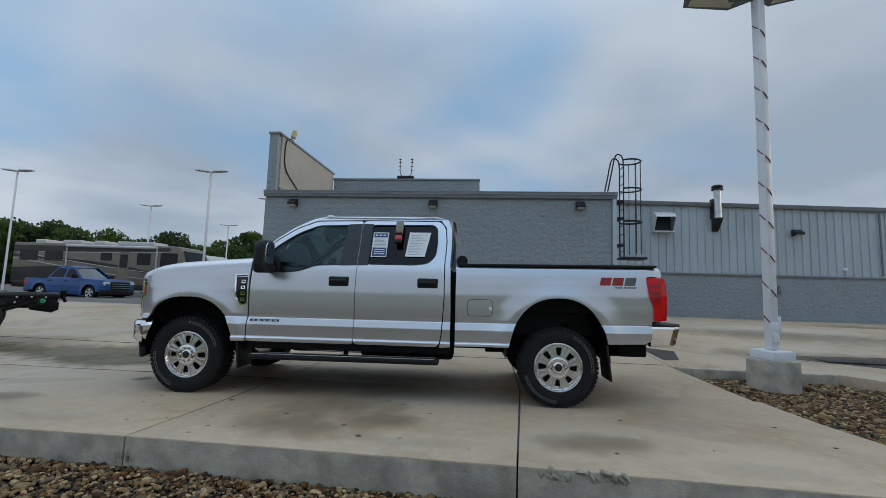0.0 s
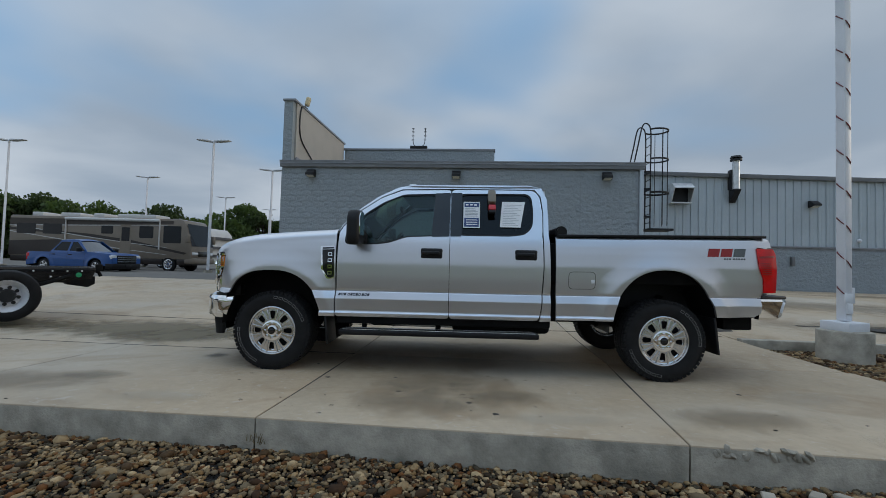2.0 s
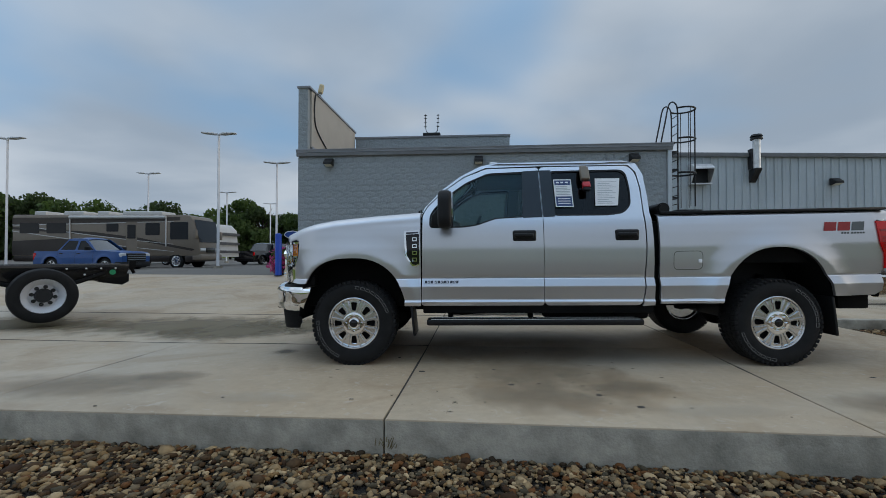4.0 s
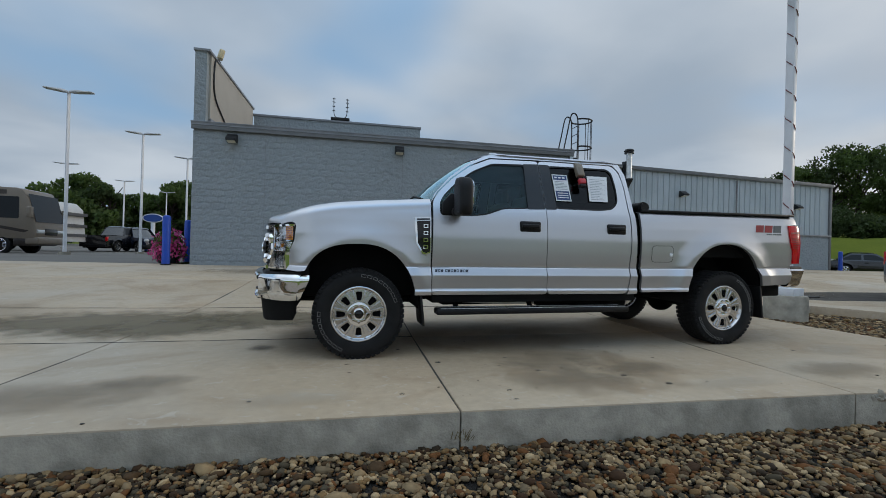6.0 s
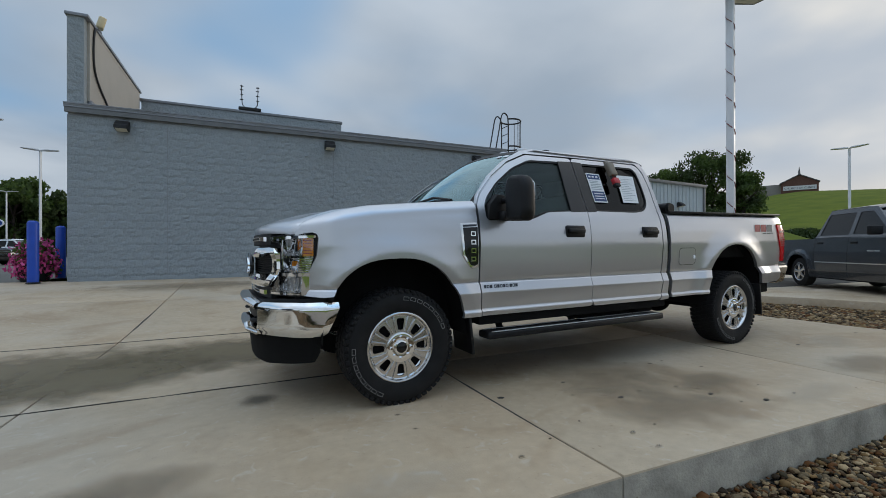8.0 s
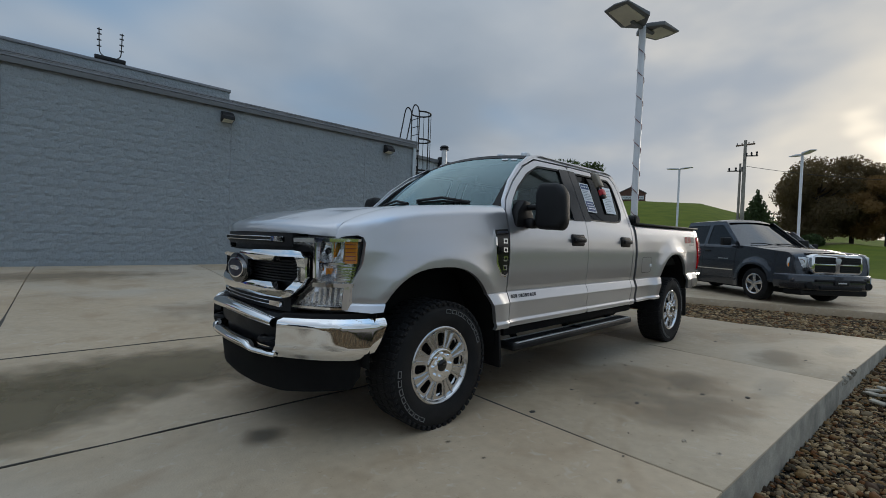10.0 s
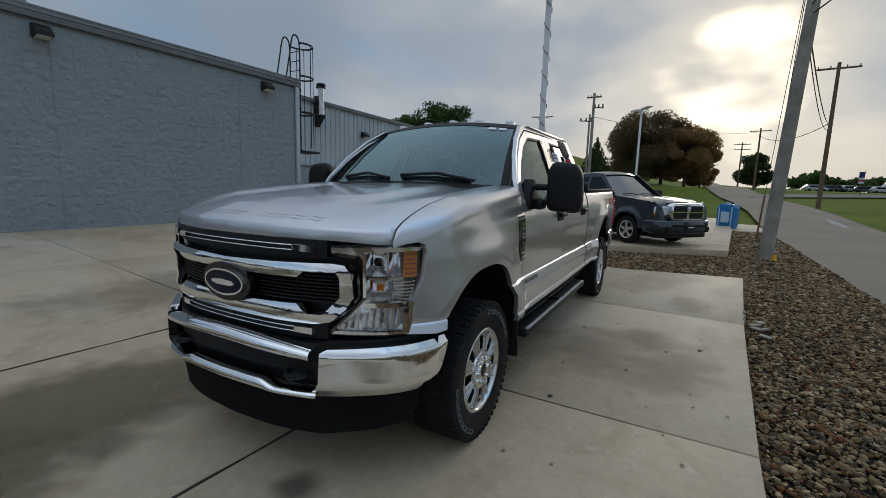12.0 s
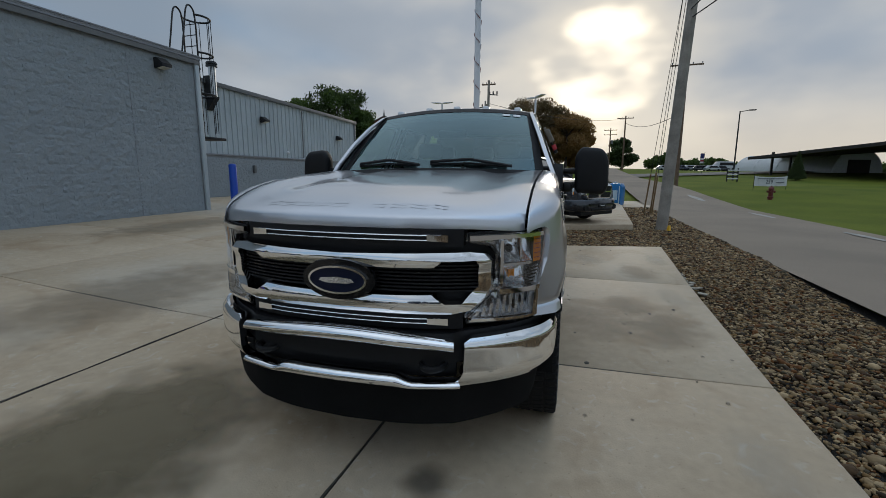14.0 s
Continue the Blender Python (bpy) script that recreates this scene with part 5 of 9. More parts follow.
# ---- front end ----
GCURVE = curve_pts([(0, -0.915), (0.3, -0.90), (0.49, -0.86), (0.587, -0.825), (0.7, -0.775), (0.79, -0.722), (0.85, -0.67), (0.885, -0.62), (0.905, -0.56), (0.925, -0.45)], 8)
BCURVE = curve_pts([(0, -1.0), (0.3, -0.985), (0.53, -0.93), (0.584, -0.905), (0.72, -0.825), (0.84, -0.73), (0.915, -0.635), (0.955, -0.54), (0.965, -0.48), (0.97, -0.40)], 8)


def along(curve, q):
    """Point and outward direction at arc length q from the middle of a plan curve."""
    a, s = abs(q), 1 if q >= 0 else -1
    total = 0.0
    for p0, p1 in zip(curve, curve[1:]):
        step = (p1 - p0).length
        if total + step >= a or p1 is curve[-1]:
            k = (a - total) / step
            p = p0 + (p1 - p0) * k
            t = (p1 - p0).normalized()
            return Vector((p.y, s * p.x, 0)), Vector((-t.x, s * t.y, 0))
        total += step


def on(curve, off=0.0, prof=None):
    def put(q, z):
        p, nrm = along(curve, q)
        o = off + (prof(q, z) if prof else 0.0)
        return Vector((p.x + nrm.x * o, p.y + nrm.y * o, z))
    return put


BACK = (1, 0, 0)


def sweep(curve, q1, mid, tall, off, swell, deep=0.05, n=60, m=9):
    """A bar along the plan curve from -q1 to q1: mid(q) its height, tall(q) its depth, swollen in the middle and turned back at its rim."""
    bm = bmesh.new()
    rows = []
    for i in range(n + 1):
        q = -q1 + 2 * q1 * i / n
        p, nrm = along(curve, q)
        row = []
        for k in range(m + 3):
            u = min(1.0, max(0.0, (k - 1) / m))
            o = off + swell * math.sin(math.pi * u) ** 0.7 - (deep if k in (0, m + 2) else 0)
            row.append(bm.verts.new((p.x + nrm.x * o, p.y + nrm.y * o, mid(q) + tall(q) * (u - 0.5))))
        rows.append(row)
    for A, B in zip(rows, rows[1:]):
        for k in range(m + 2):
            bm.faces.new((A[k], B[k], B[k + 1], A[k + 1]))
    for row in (rows[0], rows[-1]):
        bm.faces.new(row)
    bmesh.ops.recalc_face_normals(bm, faces=bm.faces[:])
    return bm


def sym(right):
    """A whole outline from its half on the +q side (top middle to bottom middle)."""
    return right + [(-q, z) for q, z in right[::-1] if q]


gr_back = skin(sym([(0, 1.25), (0.59, 1.245), (0.592, 1.178), (0.69, 1.162), (0.732, 1.12), (0.732, 0.988), (0.69, 0.94), (0.585, 0.83), (0.58, 0.80), (0, 0.79)]), [], on(GCURVE, -0.05), 0.08, 0.06, 0.05, BACK)
grille = part("grille", gr_back, BLACKP, truck, "black grille with chrome double bars")
for zc in (0.955, 0.972, 0.989, 1.006, 1.023, 1.04, 1.057, 1.074):
    s = skin([(-0.645, zc - 0.004), (0.645, zc - 0.004), (0.645, zc + 0.004), (-0.645, zc + 0.004)], [], on(GCURVE, -0.012), 0.08, 0.1, 0.03, BACK)
    part("grille_slat", s, BLACKP, grille)


frame_out = sym([(0, 1.128), (0.60, 1.142), (0.665, 1.135), (0.695, 1.10), (0.70, 0.985), (0.67, 0.935), (0.60, 0.872), (0.52, 0.855), (0.30, 0.855), (0, 0.855)])
frame_hole = sym([(0, 1.068), (0.44, 1.072), (0.475, 1.10), (0.625, 1.105), (0.64, 1.085), (0.64, 0.985), (0.56, 0.905), (0.49, 0.905), (0.455, 0.925), (0.43, 0.945), (0, 0.935)])
fr = skin(frame_out, [frame_hole], on(GCURVE, 0.022, lambda q, z: 0.014 * math.sin(math.pi * max(0, min(1, (z - 0.855) / 0.09))) + 0.014 * math.sin(math.pi * max(0, min(1, (z - 1.06) / 0.08)))), 0.035, 0.02, 0.055, BACK)
part("grille_frame", fr, CHROME, grille, "bright chrome grille frame", smooth=35)
for z0 in (1.192, 0.806):
    for dz in (0.0, 0.022):
        s = sweep(GCURVE, 0.47, lambda q: z0 + dz + 0.0025, lambda q: 0.006, 0.014, 0.003, 0.02, 50, 4)
        part("chrome_strip", s, CHROME, grille, "thin chrome strip")
    for q in (-1, 1):
        s = skin([(q * 0.41, z0), (q * 0.505, z0 - 0.006), (q * 0.505, z0 + 0.026), (q * 0.41, z0 + 0.027)], [], on(GCURVE, 0.019), 0.03, 0.03, 0.02, BACK)
        part("chrome_strip_end", s, CHROME, grille, "chrome strip end")
    s = skin([(-0.575, z0 - 0.03), (0.575, z0 - 0.03), (0.575, z0 + 0.05), (-0.575, z0 + 0.05)], [], on(GCURVE, -0.004), 0.03, 0.1, 0.04, BACK)
    part("grille_band", s, BLACKP, grille, "black band")


def oval(a, b, n=40):
    return [(a * math.cos(2 * math.pi * k / n), 1.005 + b * math.sin(2 * math.pi * k / n)) for k in range(n)]


for nm, a, b_, off, hole, ma in (("emblem_surround", 0.182, 0.096, 0.045, None, GLOSSB), ("emblem_rim", 0.146, 0.066, 0.058, (0.136, 0.057), CHROME), ("emblem_field", 0.137, 0.058, 0.055, None, OVALBLUE)):
    s = skin(oval(a, b_), [oval(*hole)] if hole else [], on(GCURVE, off), 0.03, 0.03, 0.03, BACK)
    part(nm, s, ma, grille, {"emblem_rim": "chrome oval rim", "emblem_field": "plain dark blue oval"}.get(nm, ""))
bm = skin([(-0.085, 0.998), (-0.05, 0.990), (0.05, 0.990), (0.088, 1.0), (0.08, 1.012), (0.0, 1.020), (-0.07, 1.014)], [], on(GCURVE, 0.059), 0.03, 0.03, 0.003, BACK)
part("emblem_bar", bm, LAMPCLR, grille, "plain silver bar on the emblem")


def headlight(side):
    def m(bm):
        return mirrored(bm) if side > 0 else bm
    def neg(pts):
        return [(-q, z) for q, z in pts]
    outer = [(0.598, 1.215), (0.80, 1.222), (0.95, 1.224), (0.99, 1.218), (1.003, 1.19), (0.998, 1.08), (0.962, 0.93), (0.955, 0.812), (0.595, 0.808), (0.59, 0.825), (0.70, 0.935), (0.742, 0.985), (0.742, 1.12), (0.71, 1.165), (0.598, 1.18)]
    body = part("headlight", m(skin(neg(outer), [], on(GCURVE, -0.06), 0.05, 0.04, 0.05, BACK)), LAMPCLR, truck, "chromed headlight housing", smooth=50)

    def bowl(name, q0, q1, z0, z1, ma, off, depth, lb=""):
        dish = lambda q, z: -depth * (max(0.0, math.sin(math.pi * max(0, min(1, (-q - q0) / (q1 - q0))))) * max(0.0, math.sin(math.pi * max(0, min(1, (z - z0) / (z1 - z0)))))) ** 0.6 - (0.42 * (z - z0) if ma is LAMPCLR else 0.0)
        part(name, m(skin(neg([(q0, z0), (q1, z0), (q1, z1), (q0, z1)]), [], on(GCURVE, off, dish), 0.012, 0.012, 0.01, BACK)), ma, body, lb, smooth=60)

    bowl("amber_marker", 0.925, 0.988, 1.078, 1.205, AMBER, 0.0, 0.004, "amber side marker")
    for k in range(5):
        part("marker_rib", m(skin(neg([(0.928, 1.095 + 0.022 * k), (0.985, 1.095 + 0.022 * k), (0.985, 1.099 + 0.022 * k), (0.928, 1.099 + 0.022 * k)]), [], on(GCURVE, 0.003), 0.03, 0.03, 0.004, BACK)), DECALRED, body, "dark amber rib")
    bowl("lamp_reflector", 0.765, 0.85, 1.085, 1.195, LAMPCLR, 0.002, 0.02, "bright reflector cell")
    bowl("lamp_reflector", 0.86, 0.915, 1.085, 1.195, LAMPCLR, 0.002, 0.016, "bright reflector cell")
    bowl("lamp_reflector", 0.755, 0.875, 0.975, 1.065, LAMPCLR, 0.002, 0.02, "bright reflector cell")
    bowl("lamp_reflector", 0.72, 0.93, 0.83, 0.935, LAMPCLR, 0.0, 0.015, "bright reflector cell")
    bowl("turn_lamp", 0.80, 0.835, 1.0, 1.045, AMBER, -0.03, 0.004, "amber turn lamp")
    for pts, off in (([(0.745, 0.945), (0.965, 0.948), (0.97, 0.962), (0.748, 0.960)], 0.002), ([(0.745, 1.066), (0.92, 1.068), (0.92, 1.080), (0.745, 1.078)], -0.004),
                     ([(0.748, 0.985), (0.762, 0.985), (0.762, 1.20), (0.748, 1.20)], -0.002), ([(0.851, 1.085), (0.859, 1.085), (0.859, 1.195), (0.851, 1.195)], -0.006),
                     ([(0.62, 0.815), (0.945, 0.818), (0.945, 0.826), (0.625, 0.826)], -0.002)):
        part("lamp_divider", m(skin(neg(pts), [], on(GCURVE, off), 0.05, 0.03, 0.04, BACK)), CHROME, body, "chrome divider")
    for pts in ([(0.603, 1.190), (0.74, 1.196), (0.985, 1.202), (0.990, 1.219), (0.600, 1.214)], [(0.918, 0.815), (0.950, 0.815), (0.955, 0.945), (0.926, 0.943)], [(0.742, 0.94), (0.962, 0.943), (0.968, 0.966), (0.744, 0.963)], [(0.60, 0.812), (0.92, 0.815), (0.92, 0.826), (0.612, 0.826)], [(0.744, 0.99), (0.758, 0.99), (0.758, 1.19), (0.744, 1.19)]):
        part("lamp_brow", m(skin(neg(pts), [], on(GCURVE, 0.015), 0.04, 0.03, 0.03, BACK)), CHROME, body, "bright chrome lamp edge")
    part("lamp_shade", m(skin(neg([(0.61, 1.187), (0.74, 1.187), (0.74, 1.208), (0.61, 1.208)]), [], on(GCURVE, -0.02), 0.05, 0.03, 0.02, BACK)), LAMPCLR, body, "bright lamp recess")
    for q, z, r in ((0.807, 1.14, 0.026), (0.83, 0.885, 0.022)):
        bm = bmesh.new()
        p, nrm = along(GCURVE, -q)
        bmesh.ops.create_uvsphere(bm, u_segments=16, v_segments=10, radius=r, matrix=Matrix.Translation((p.x - nrm.x * 0.055, p.y - nrm.y * 0.055, z)))
        part("lamp_projector", m(bm), DARKGL, body, "dark projector lens")
    for k in range(9):
        q0 = 0.63 + 0.033 * k
        zt = min(0.935, 0.855 + 0.018 * k)
        part("lamp_flute", m(skin(neg([(q0, 0.832), (q0 + 0.016, 0.832), (q0 + 0.026, zt), (q0 + 0.010, zt)]), [], on(GCURVE, -0.010), 0.05, 0.05, 0.02, BACK)), LAMPCLR, body)
    for k in range(6):
        z0 = 0.972 + 0.016 * k
        part("lamp_flute", m(skin(neg([(0.885, z0), (0.972 + 0.004 * k, z0), (0.972 + 0.004 * k, z0 + 0.007), (0.885, z0 + 0.007)]), [], on(GCURVE, -0.004), 0.05, 0.05, 0.012, BACK)), CHROME, body)
    lens = part("lamp_lens", m(skin(neg(outer), [], on(GCURVE, 0.012), 0.05, 0.05, 0.0, BACK)), CLEAR, body, "clear lamp cover", smooth=60)
    lens.visible_shadow = False
    rim = inner([(p[0], p[1]) for p in outer], 0.010)
    part("lamp_gap", m(skin(neg(rim), [neg(outer)], on(GCURVE, 0.0), 0.06, 0.05, 0.03, BACK)), BLACKP, body, "black gap round the lamp")


headlight(-1), headlight(1)

# bumper
bm = skin(sym([(0, 0.772), (0.55, 0.765), (0.60, 0.775), (0.95, 0.788), (1.16, 0.79), (1.16, 0.72), (0.55, 0.62), (0, 0.62)]), [], on(BCURVE, -0.05), 0.08, 0.06, 0.05, BACK)
bumper = part("front_bumper", bm, BLACKP, truck, "black bumper core with chrome skins")
for side in (-1, 1):
    o = [(0.598, 0.742), (0.63, 0.757), (0.9, 0.765), (1.13, 0.768), (1.185, 0.764), (1.188, 0.73), (1.15, 0.63), (1.115, 0.56), (1.07, 0.53), (0.75, 0.525), (0.50, 0.52), (0.56, 0.555), (0.59, 0.60)]
    bm = skin([(-q, z) for q, z in o], [], on(BCURVE, 0.0, lambda q, z: 0.024 * smooth01((0.77 - z) / 0.045) - 0.045 * smooth01((0.62 - z) / 0.11) ** 2), 0.045, 0.018, 0.05, BACK)
    part("bumper_corner", mirrored(bm) if side > 0 else bm, CHROME, bumper, "chrome bumper corner", smooth=45)
    if side > 0:
        bm.free()
bm = sweep(BCURVE, 0.552, lambda q: 0.757 - 0.036 * (q / 0.55) ** 2, lambda q: 0.062 - 0.010 * (q / 0.55) ** 2, 0.002, 0.022)
part("bumper_bar", bm, CHROME, bumper, "chrome upper bumper bar", smooth=45)
bm = sweep(BCURVE, 0.575, lambda q: 0.552 - 0.016 * smooth01((abs(q) - 0.27) / 0.10), lambda q: 0.056 - 0.020 * smooth01((abs(q) - 0.27) / 0.10), 0.002, 0.020)
part("bumper_lip", bm, CHROME, bumper, "chrome lower bumper lip", smooth=45)
bm = skin(sym([(0, 0.73), (0.59, 0.72), (0.59, 0.54), (0, 0.55)]), [], on(BCURVE, -0.085), 0.06, 0.05, 0.02, BACK)
part("bumper_recess", bm, BLACKP, bumper, "black bumper recess")
bm = skin(sym([(0, 0.54), (1.08, 0.54), (1.07, 0.42), (1.02, 0.35), (0.6, 0.31), (0, 0.30)]), [], on(BCURVE, -0.035, lambda q, z: -0.12 * (0.54 - z)), 0.06, 0.05, 0.03, BACK)
part("air_dam", bm, UNDER, bumper, "black plastic air dam", smooth=45)
for y in (-0.44, 0.44):
    bm = bmesh.new()
    tube(bm, curve_pts([(-0.85, y - 0.05, 0.62), (-0.92, y - 0.05, 0.615), (-0.955, y, 0.61), (-0.92, y + 0.05, 0.615), (-0.85, y + 0.05, 0.62)], 5), 0.016, 8)
    part("tow_hook", bm, BLACKP, bumper, "black tow hook")
bm = bmesh.new()
box(bm, -0.70, -0.45, -0.80, 0.80, 0.76, 0.88, 0.02)
part("bumper_filler", bm, BLACKP, bumper)

# ---- wheels, flaps, steps, mirrors ----
def wheel_at(x, side):
    w = new("wheel")
    w.parent = truck
    w.matrix_basis = Matrix.Translation((x, side * 0.865, 0.415)) @ (pose(0, 0, 0, 0, 13 * x, 0) if side < 0 else pose(0, 0, 0, 0, 13 * x, 180))
    return w


first = wheel_at(0.0, -1)
bm = bmesh.new()
revolve(bm, [(0.225, 0.11), (0.237, 0.122), (0.275, 0.137), (0.33, 0.143), (0.375, 0.138), (0.398, 0.124), (0.407, 0.108), (0.409, 0.06), (0.411, 0.0), (0.409, -0.06), (0.407, -0.108), (0.398, -0.124),
             (0.375, -0.138), (0.33, -0.143), (0.275, -0.136), (0.252, -0.124), (0.242, -0.115), (0.232, -0.10)][::-1], 64)
tyre = part("tyre", bm, RUBBER, first, "black all-terrain tyre with white outlined lettering", smooth=35)
bm = bmesh.new()
for k in range(54):
    t = 2 * math.pi * k / 54
    rot = Matrix.Rotation(t, 4, "Y")
    for y0, y1, dt in ((-0.133, -0.075, 0), (0.075, 0.133, 0.08), (-0.066, -0.01, 0.05), (0.01, 0.066, 0.02)):
        box(bm, -0.018, 0.018, y0, y1, 0.394, 0.4150, 0.004, 1, m=Matrix.Rotation(t + dt, 4, "Y") @ pose(0, 0, 0, 0, 0, 12 if abs(y0) < 0.07 else 0))
    box(bm, -0.012, 0.012, -0.141, -0.124, 0.385, 0.407, 0.003, 1, m=Matrix.Rotation(t + 0.02, 4, "Y"))
tread = part("tread", bm, RUBBER, tyre, smooth=35)
tagged(tread, "black tread blocks", "", kind="stuff")
for start, n in ((6, 8), (208, 8)):
    for k in range(n):
        a = radians(start + 9.0 * k)
        bm = bmesh.new()
        for (x0, x1, z0, z1) in ((-0.021, 0.021, 0.3605, 0.364), (-0.021, 0.021, 0.338, 0.3415), (-0.021, -0.0175, 0.338, 0.364), (0.0175, 0.021, 0.338 if k % 3 else 0.352, 0.364)):
            box(bm, x0, x1, -0.1455, -0.1405, z0, z1)
        part("sidewall_bar", bm, LETTER, tyre, "plain outlined white sidewall bar", at=Matrix.Rotation(a, 4, "Y"))
bm = bmesh.new()
revolve(bm, [(0.10, 0.07), (0.20, 0.07), (0.222, 0.11), (0.236, 0.112), (0.236, 0.10), (0.20, 0.06), (0.20, -0.09), (0.225, -0.112), (0.245, -0.122), (0.254, -0.118), (0.253, -0.128), (0.246, -0.132), (0.238, -0.129), (0.232, -0.118), (0.222, -0.10)], 56)
rim = part("rim", bm, ALLOY, first, "machined alloy rim with eight spokes", smooth=40)
bm = bmesh.new()
revolve(bm, [(0.02, -0.02), (0.185, -0.02), (0.185, 0.01), (0.02, 0.01)], 40)
part("brake_disc", bm, UNDER, rim, "dark brake disc")
bm = bmesh.new()
revolve(bm, [(0.09, -0.068), (0.226, -0.068), (0.226, -0.06), (0.09, -0.06)], 40)
part("spoke_pocket", bm, UNDER, rim, "dark painted pockets between the spokes")
sp = bmesh.new()
# a spoke is what is left between two rounded windows of the wheel's face
cs, sn = math.cos(math.pi / 8), math.sin(math.pi / 8)
half = [(r * sn - w * cs, r * cs + w * sn) for r, w in ((0.094, 0.0003), (0.122, 0.0003), (0.125, 0.014), (0.131, 0.020), (0.190, 0.029), (0.203, 0.026), (0.208, 0.014), (0.210, 0.0003), (0.236, 0.0003))]
prism(sp, half + [(-x, z) for x, z in half[::-1]], "Y", -0.121, -0.075)
for v in sp.verts:
    if v.co.y < -0.1:
        v.co.y += 0.010 * min(1.0, abs(v.co.x) / 0.07)
me = bpy.data.meshes.new("spoke"); sp.to_mesh(me); sp.free(); me.materials.append(ALLOY)
for k in range(8):
    linked("spoke", me, None, rim, "", 30, Matrix.Rotation(2 * math.pi * (k + 0.5) / 8, 4, "Y"))
sl_ = bmesh.new()
for sd in (-1, 1):
    prism(sl_, [(sd * 0.010, 0.112), (sd * 0.016, 0.112), (sd * 0.022, 0.16), (sd * 0.037, 0.222), (sd * 0.024, 0.222), (sd * 0.014, 0.16)][::sd], "Y", -0.1245, -0.112, 0.002)
bmesh.ops.recalc_face_normals(sl_, faces=sl_.faces[:])
me = bpy.data.meshes.new("spoke_rib"); sl_.to_mesh(me); sl_.free(); me.materials.append(ALLOY)
for k in range(8):
    linked("spoke_rib", me, None, rim, "", 30, Matrix.Rotation(2 * math.pi * (k + 0.5) / 8, 4, "Y"))
bm = bmesh.new()
revolve(bm, [(0.001, -0.118), (0.05, -0.122), (0.096, -0.130), (0.106, -0.126), (0.109, -0.05)], 40)
part("hub", bm, CHROME, rim, "chrome hub")
bm = bmesh.new()
revolve(bm, [(0.001, -0.142), (0.030, -0.141), (0.040, -0.134), (0.043, -0.11)], 24)
part("hub_cap", bm, GLOSSB, rim, "black hub cap")
bm = bmesh.new()
revolve(bm, [(0.040, -0.136), (0.050, -0.134), (0.052, -0.11)], 24)
part("hub_cap_ring", bm, CHROME, rim, "chrome cap ring")
lg = bmesh.new()
rod(lg, (0, -0.10, 0.076), (0, -0.146, 0.076), 0.0135, 0.009, 8)
me = bpy.data.meshes.new("lug_nut"); lg.to_mesh(me); lg.free(); me.materials.append(CHROME)
for k in range(8):
    linked("lug_nut", me, None, rim, "", 40, Matrix.Rotation(2 * math.pi * k / 8, 4, "Y"))


def copy_part(ob, m):
    c = copy_thing(ob, m)
    c.parent = truck
    return c


for x, side in ((0.0, 1), (AX, -1), (AX, 1)):
    copy_part(first, Matrix.Translation((x, side * 0.865, 0.415)) @ pose(0, 0, 0, 0, 40 * x + 20, 0 if side < 0 else 180))
for x, z0, z1 in ((0.565, 0.29, 0.62), (AX + 0.50, 0.29, 0.66)):
    for side in (-1, 1):
        bm = bmesh.new()
        box(bm, x - 0.012, x + 0.012, side * 0.70 if side > 0 else -1.005, 1.005 if side > 0 else -0.70, z0, z1, 0.006, m=Matrix.Translation((x, 0, z1)) @ pose(0, 0, 0, 0, -6, 0) @ Matrix.Translation((-x, 0, -z1)))
        part("mud_flap", bm, BLACKP, truck, "black rubber mud flap")
for side in (-1, 1):
    bm = bmesh.new()
    box(bm, 0.68, 2.92, min(side * 0.60, side * 0.955), max(side * 0.60, side * 0.955), 0.505, 0.60, 0.015)
    part("rocker_panel", bm, UNDER, truck, "black rocker underside")
for side in (-1, 1):
    bm = bmesh.new()
    box(bm, 0.72, 2.80, -1.03, -0.865, 0.395, 0.455, 0.02, 3)
    if side > 0:
        bm = mirrored(bm)
    step = part("running_board", bm, BLACKP, truck, "black running board")
    tr = bmesh.new()      # toothed metal edges on both sides of the tread
    for y0, y1 in ((-1.028, -1.008), (-0.895, -0.878)):
        box(tr, 0.76, 2.76, y0, y1, 0.4545, 0.4575)
        for k in range(62):
            x = 0.765 + 0.0322 * k
            ym = y1 if y0 < -1 else y0
            prism(tr, [(x, ym - 0.012), (x + 0.016, ym - 0.012), (x + 0.011, ym + 0.012), (x + 0.005, ym + 0.012)] if y0 < -1 else [(x, ym + 0.012), (x + 0.005, ym - 0.012), (x + 0.011, ym - 0.012), (x + 0.016, ym + 0.012)], "Z", 0.4546, 0.4572)
    part("step_tread", mirrored(tr) if side > 0 else tr, STEPM, step, "bright toothed step edges", smooth=0)
    pad_ = bmesh.new()
    box(pad_, 1.72, 1.80, -1.0, -0.90, 0.4548, 0.4580, 0.001, 1)
    part("step_pad", mirrored(pad_) if side > 0 else pad_, GLOSSB, step, "plain dark step plate")
    for x in (0.95, 1.75, 2.6):
        br = bmesh.new()
        tube(br, curve_pts([(x, -0.55, 0.60), (x, -0.75, 0.56), (x, -0.86, 0.44), (x, -0.95, 0.425)], 5), 0.028, 8)
        part("step_bracket", mirrored(br) if side > 0 else br, UNDER, step, "black step bracket")


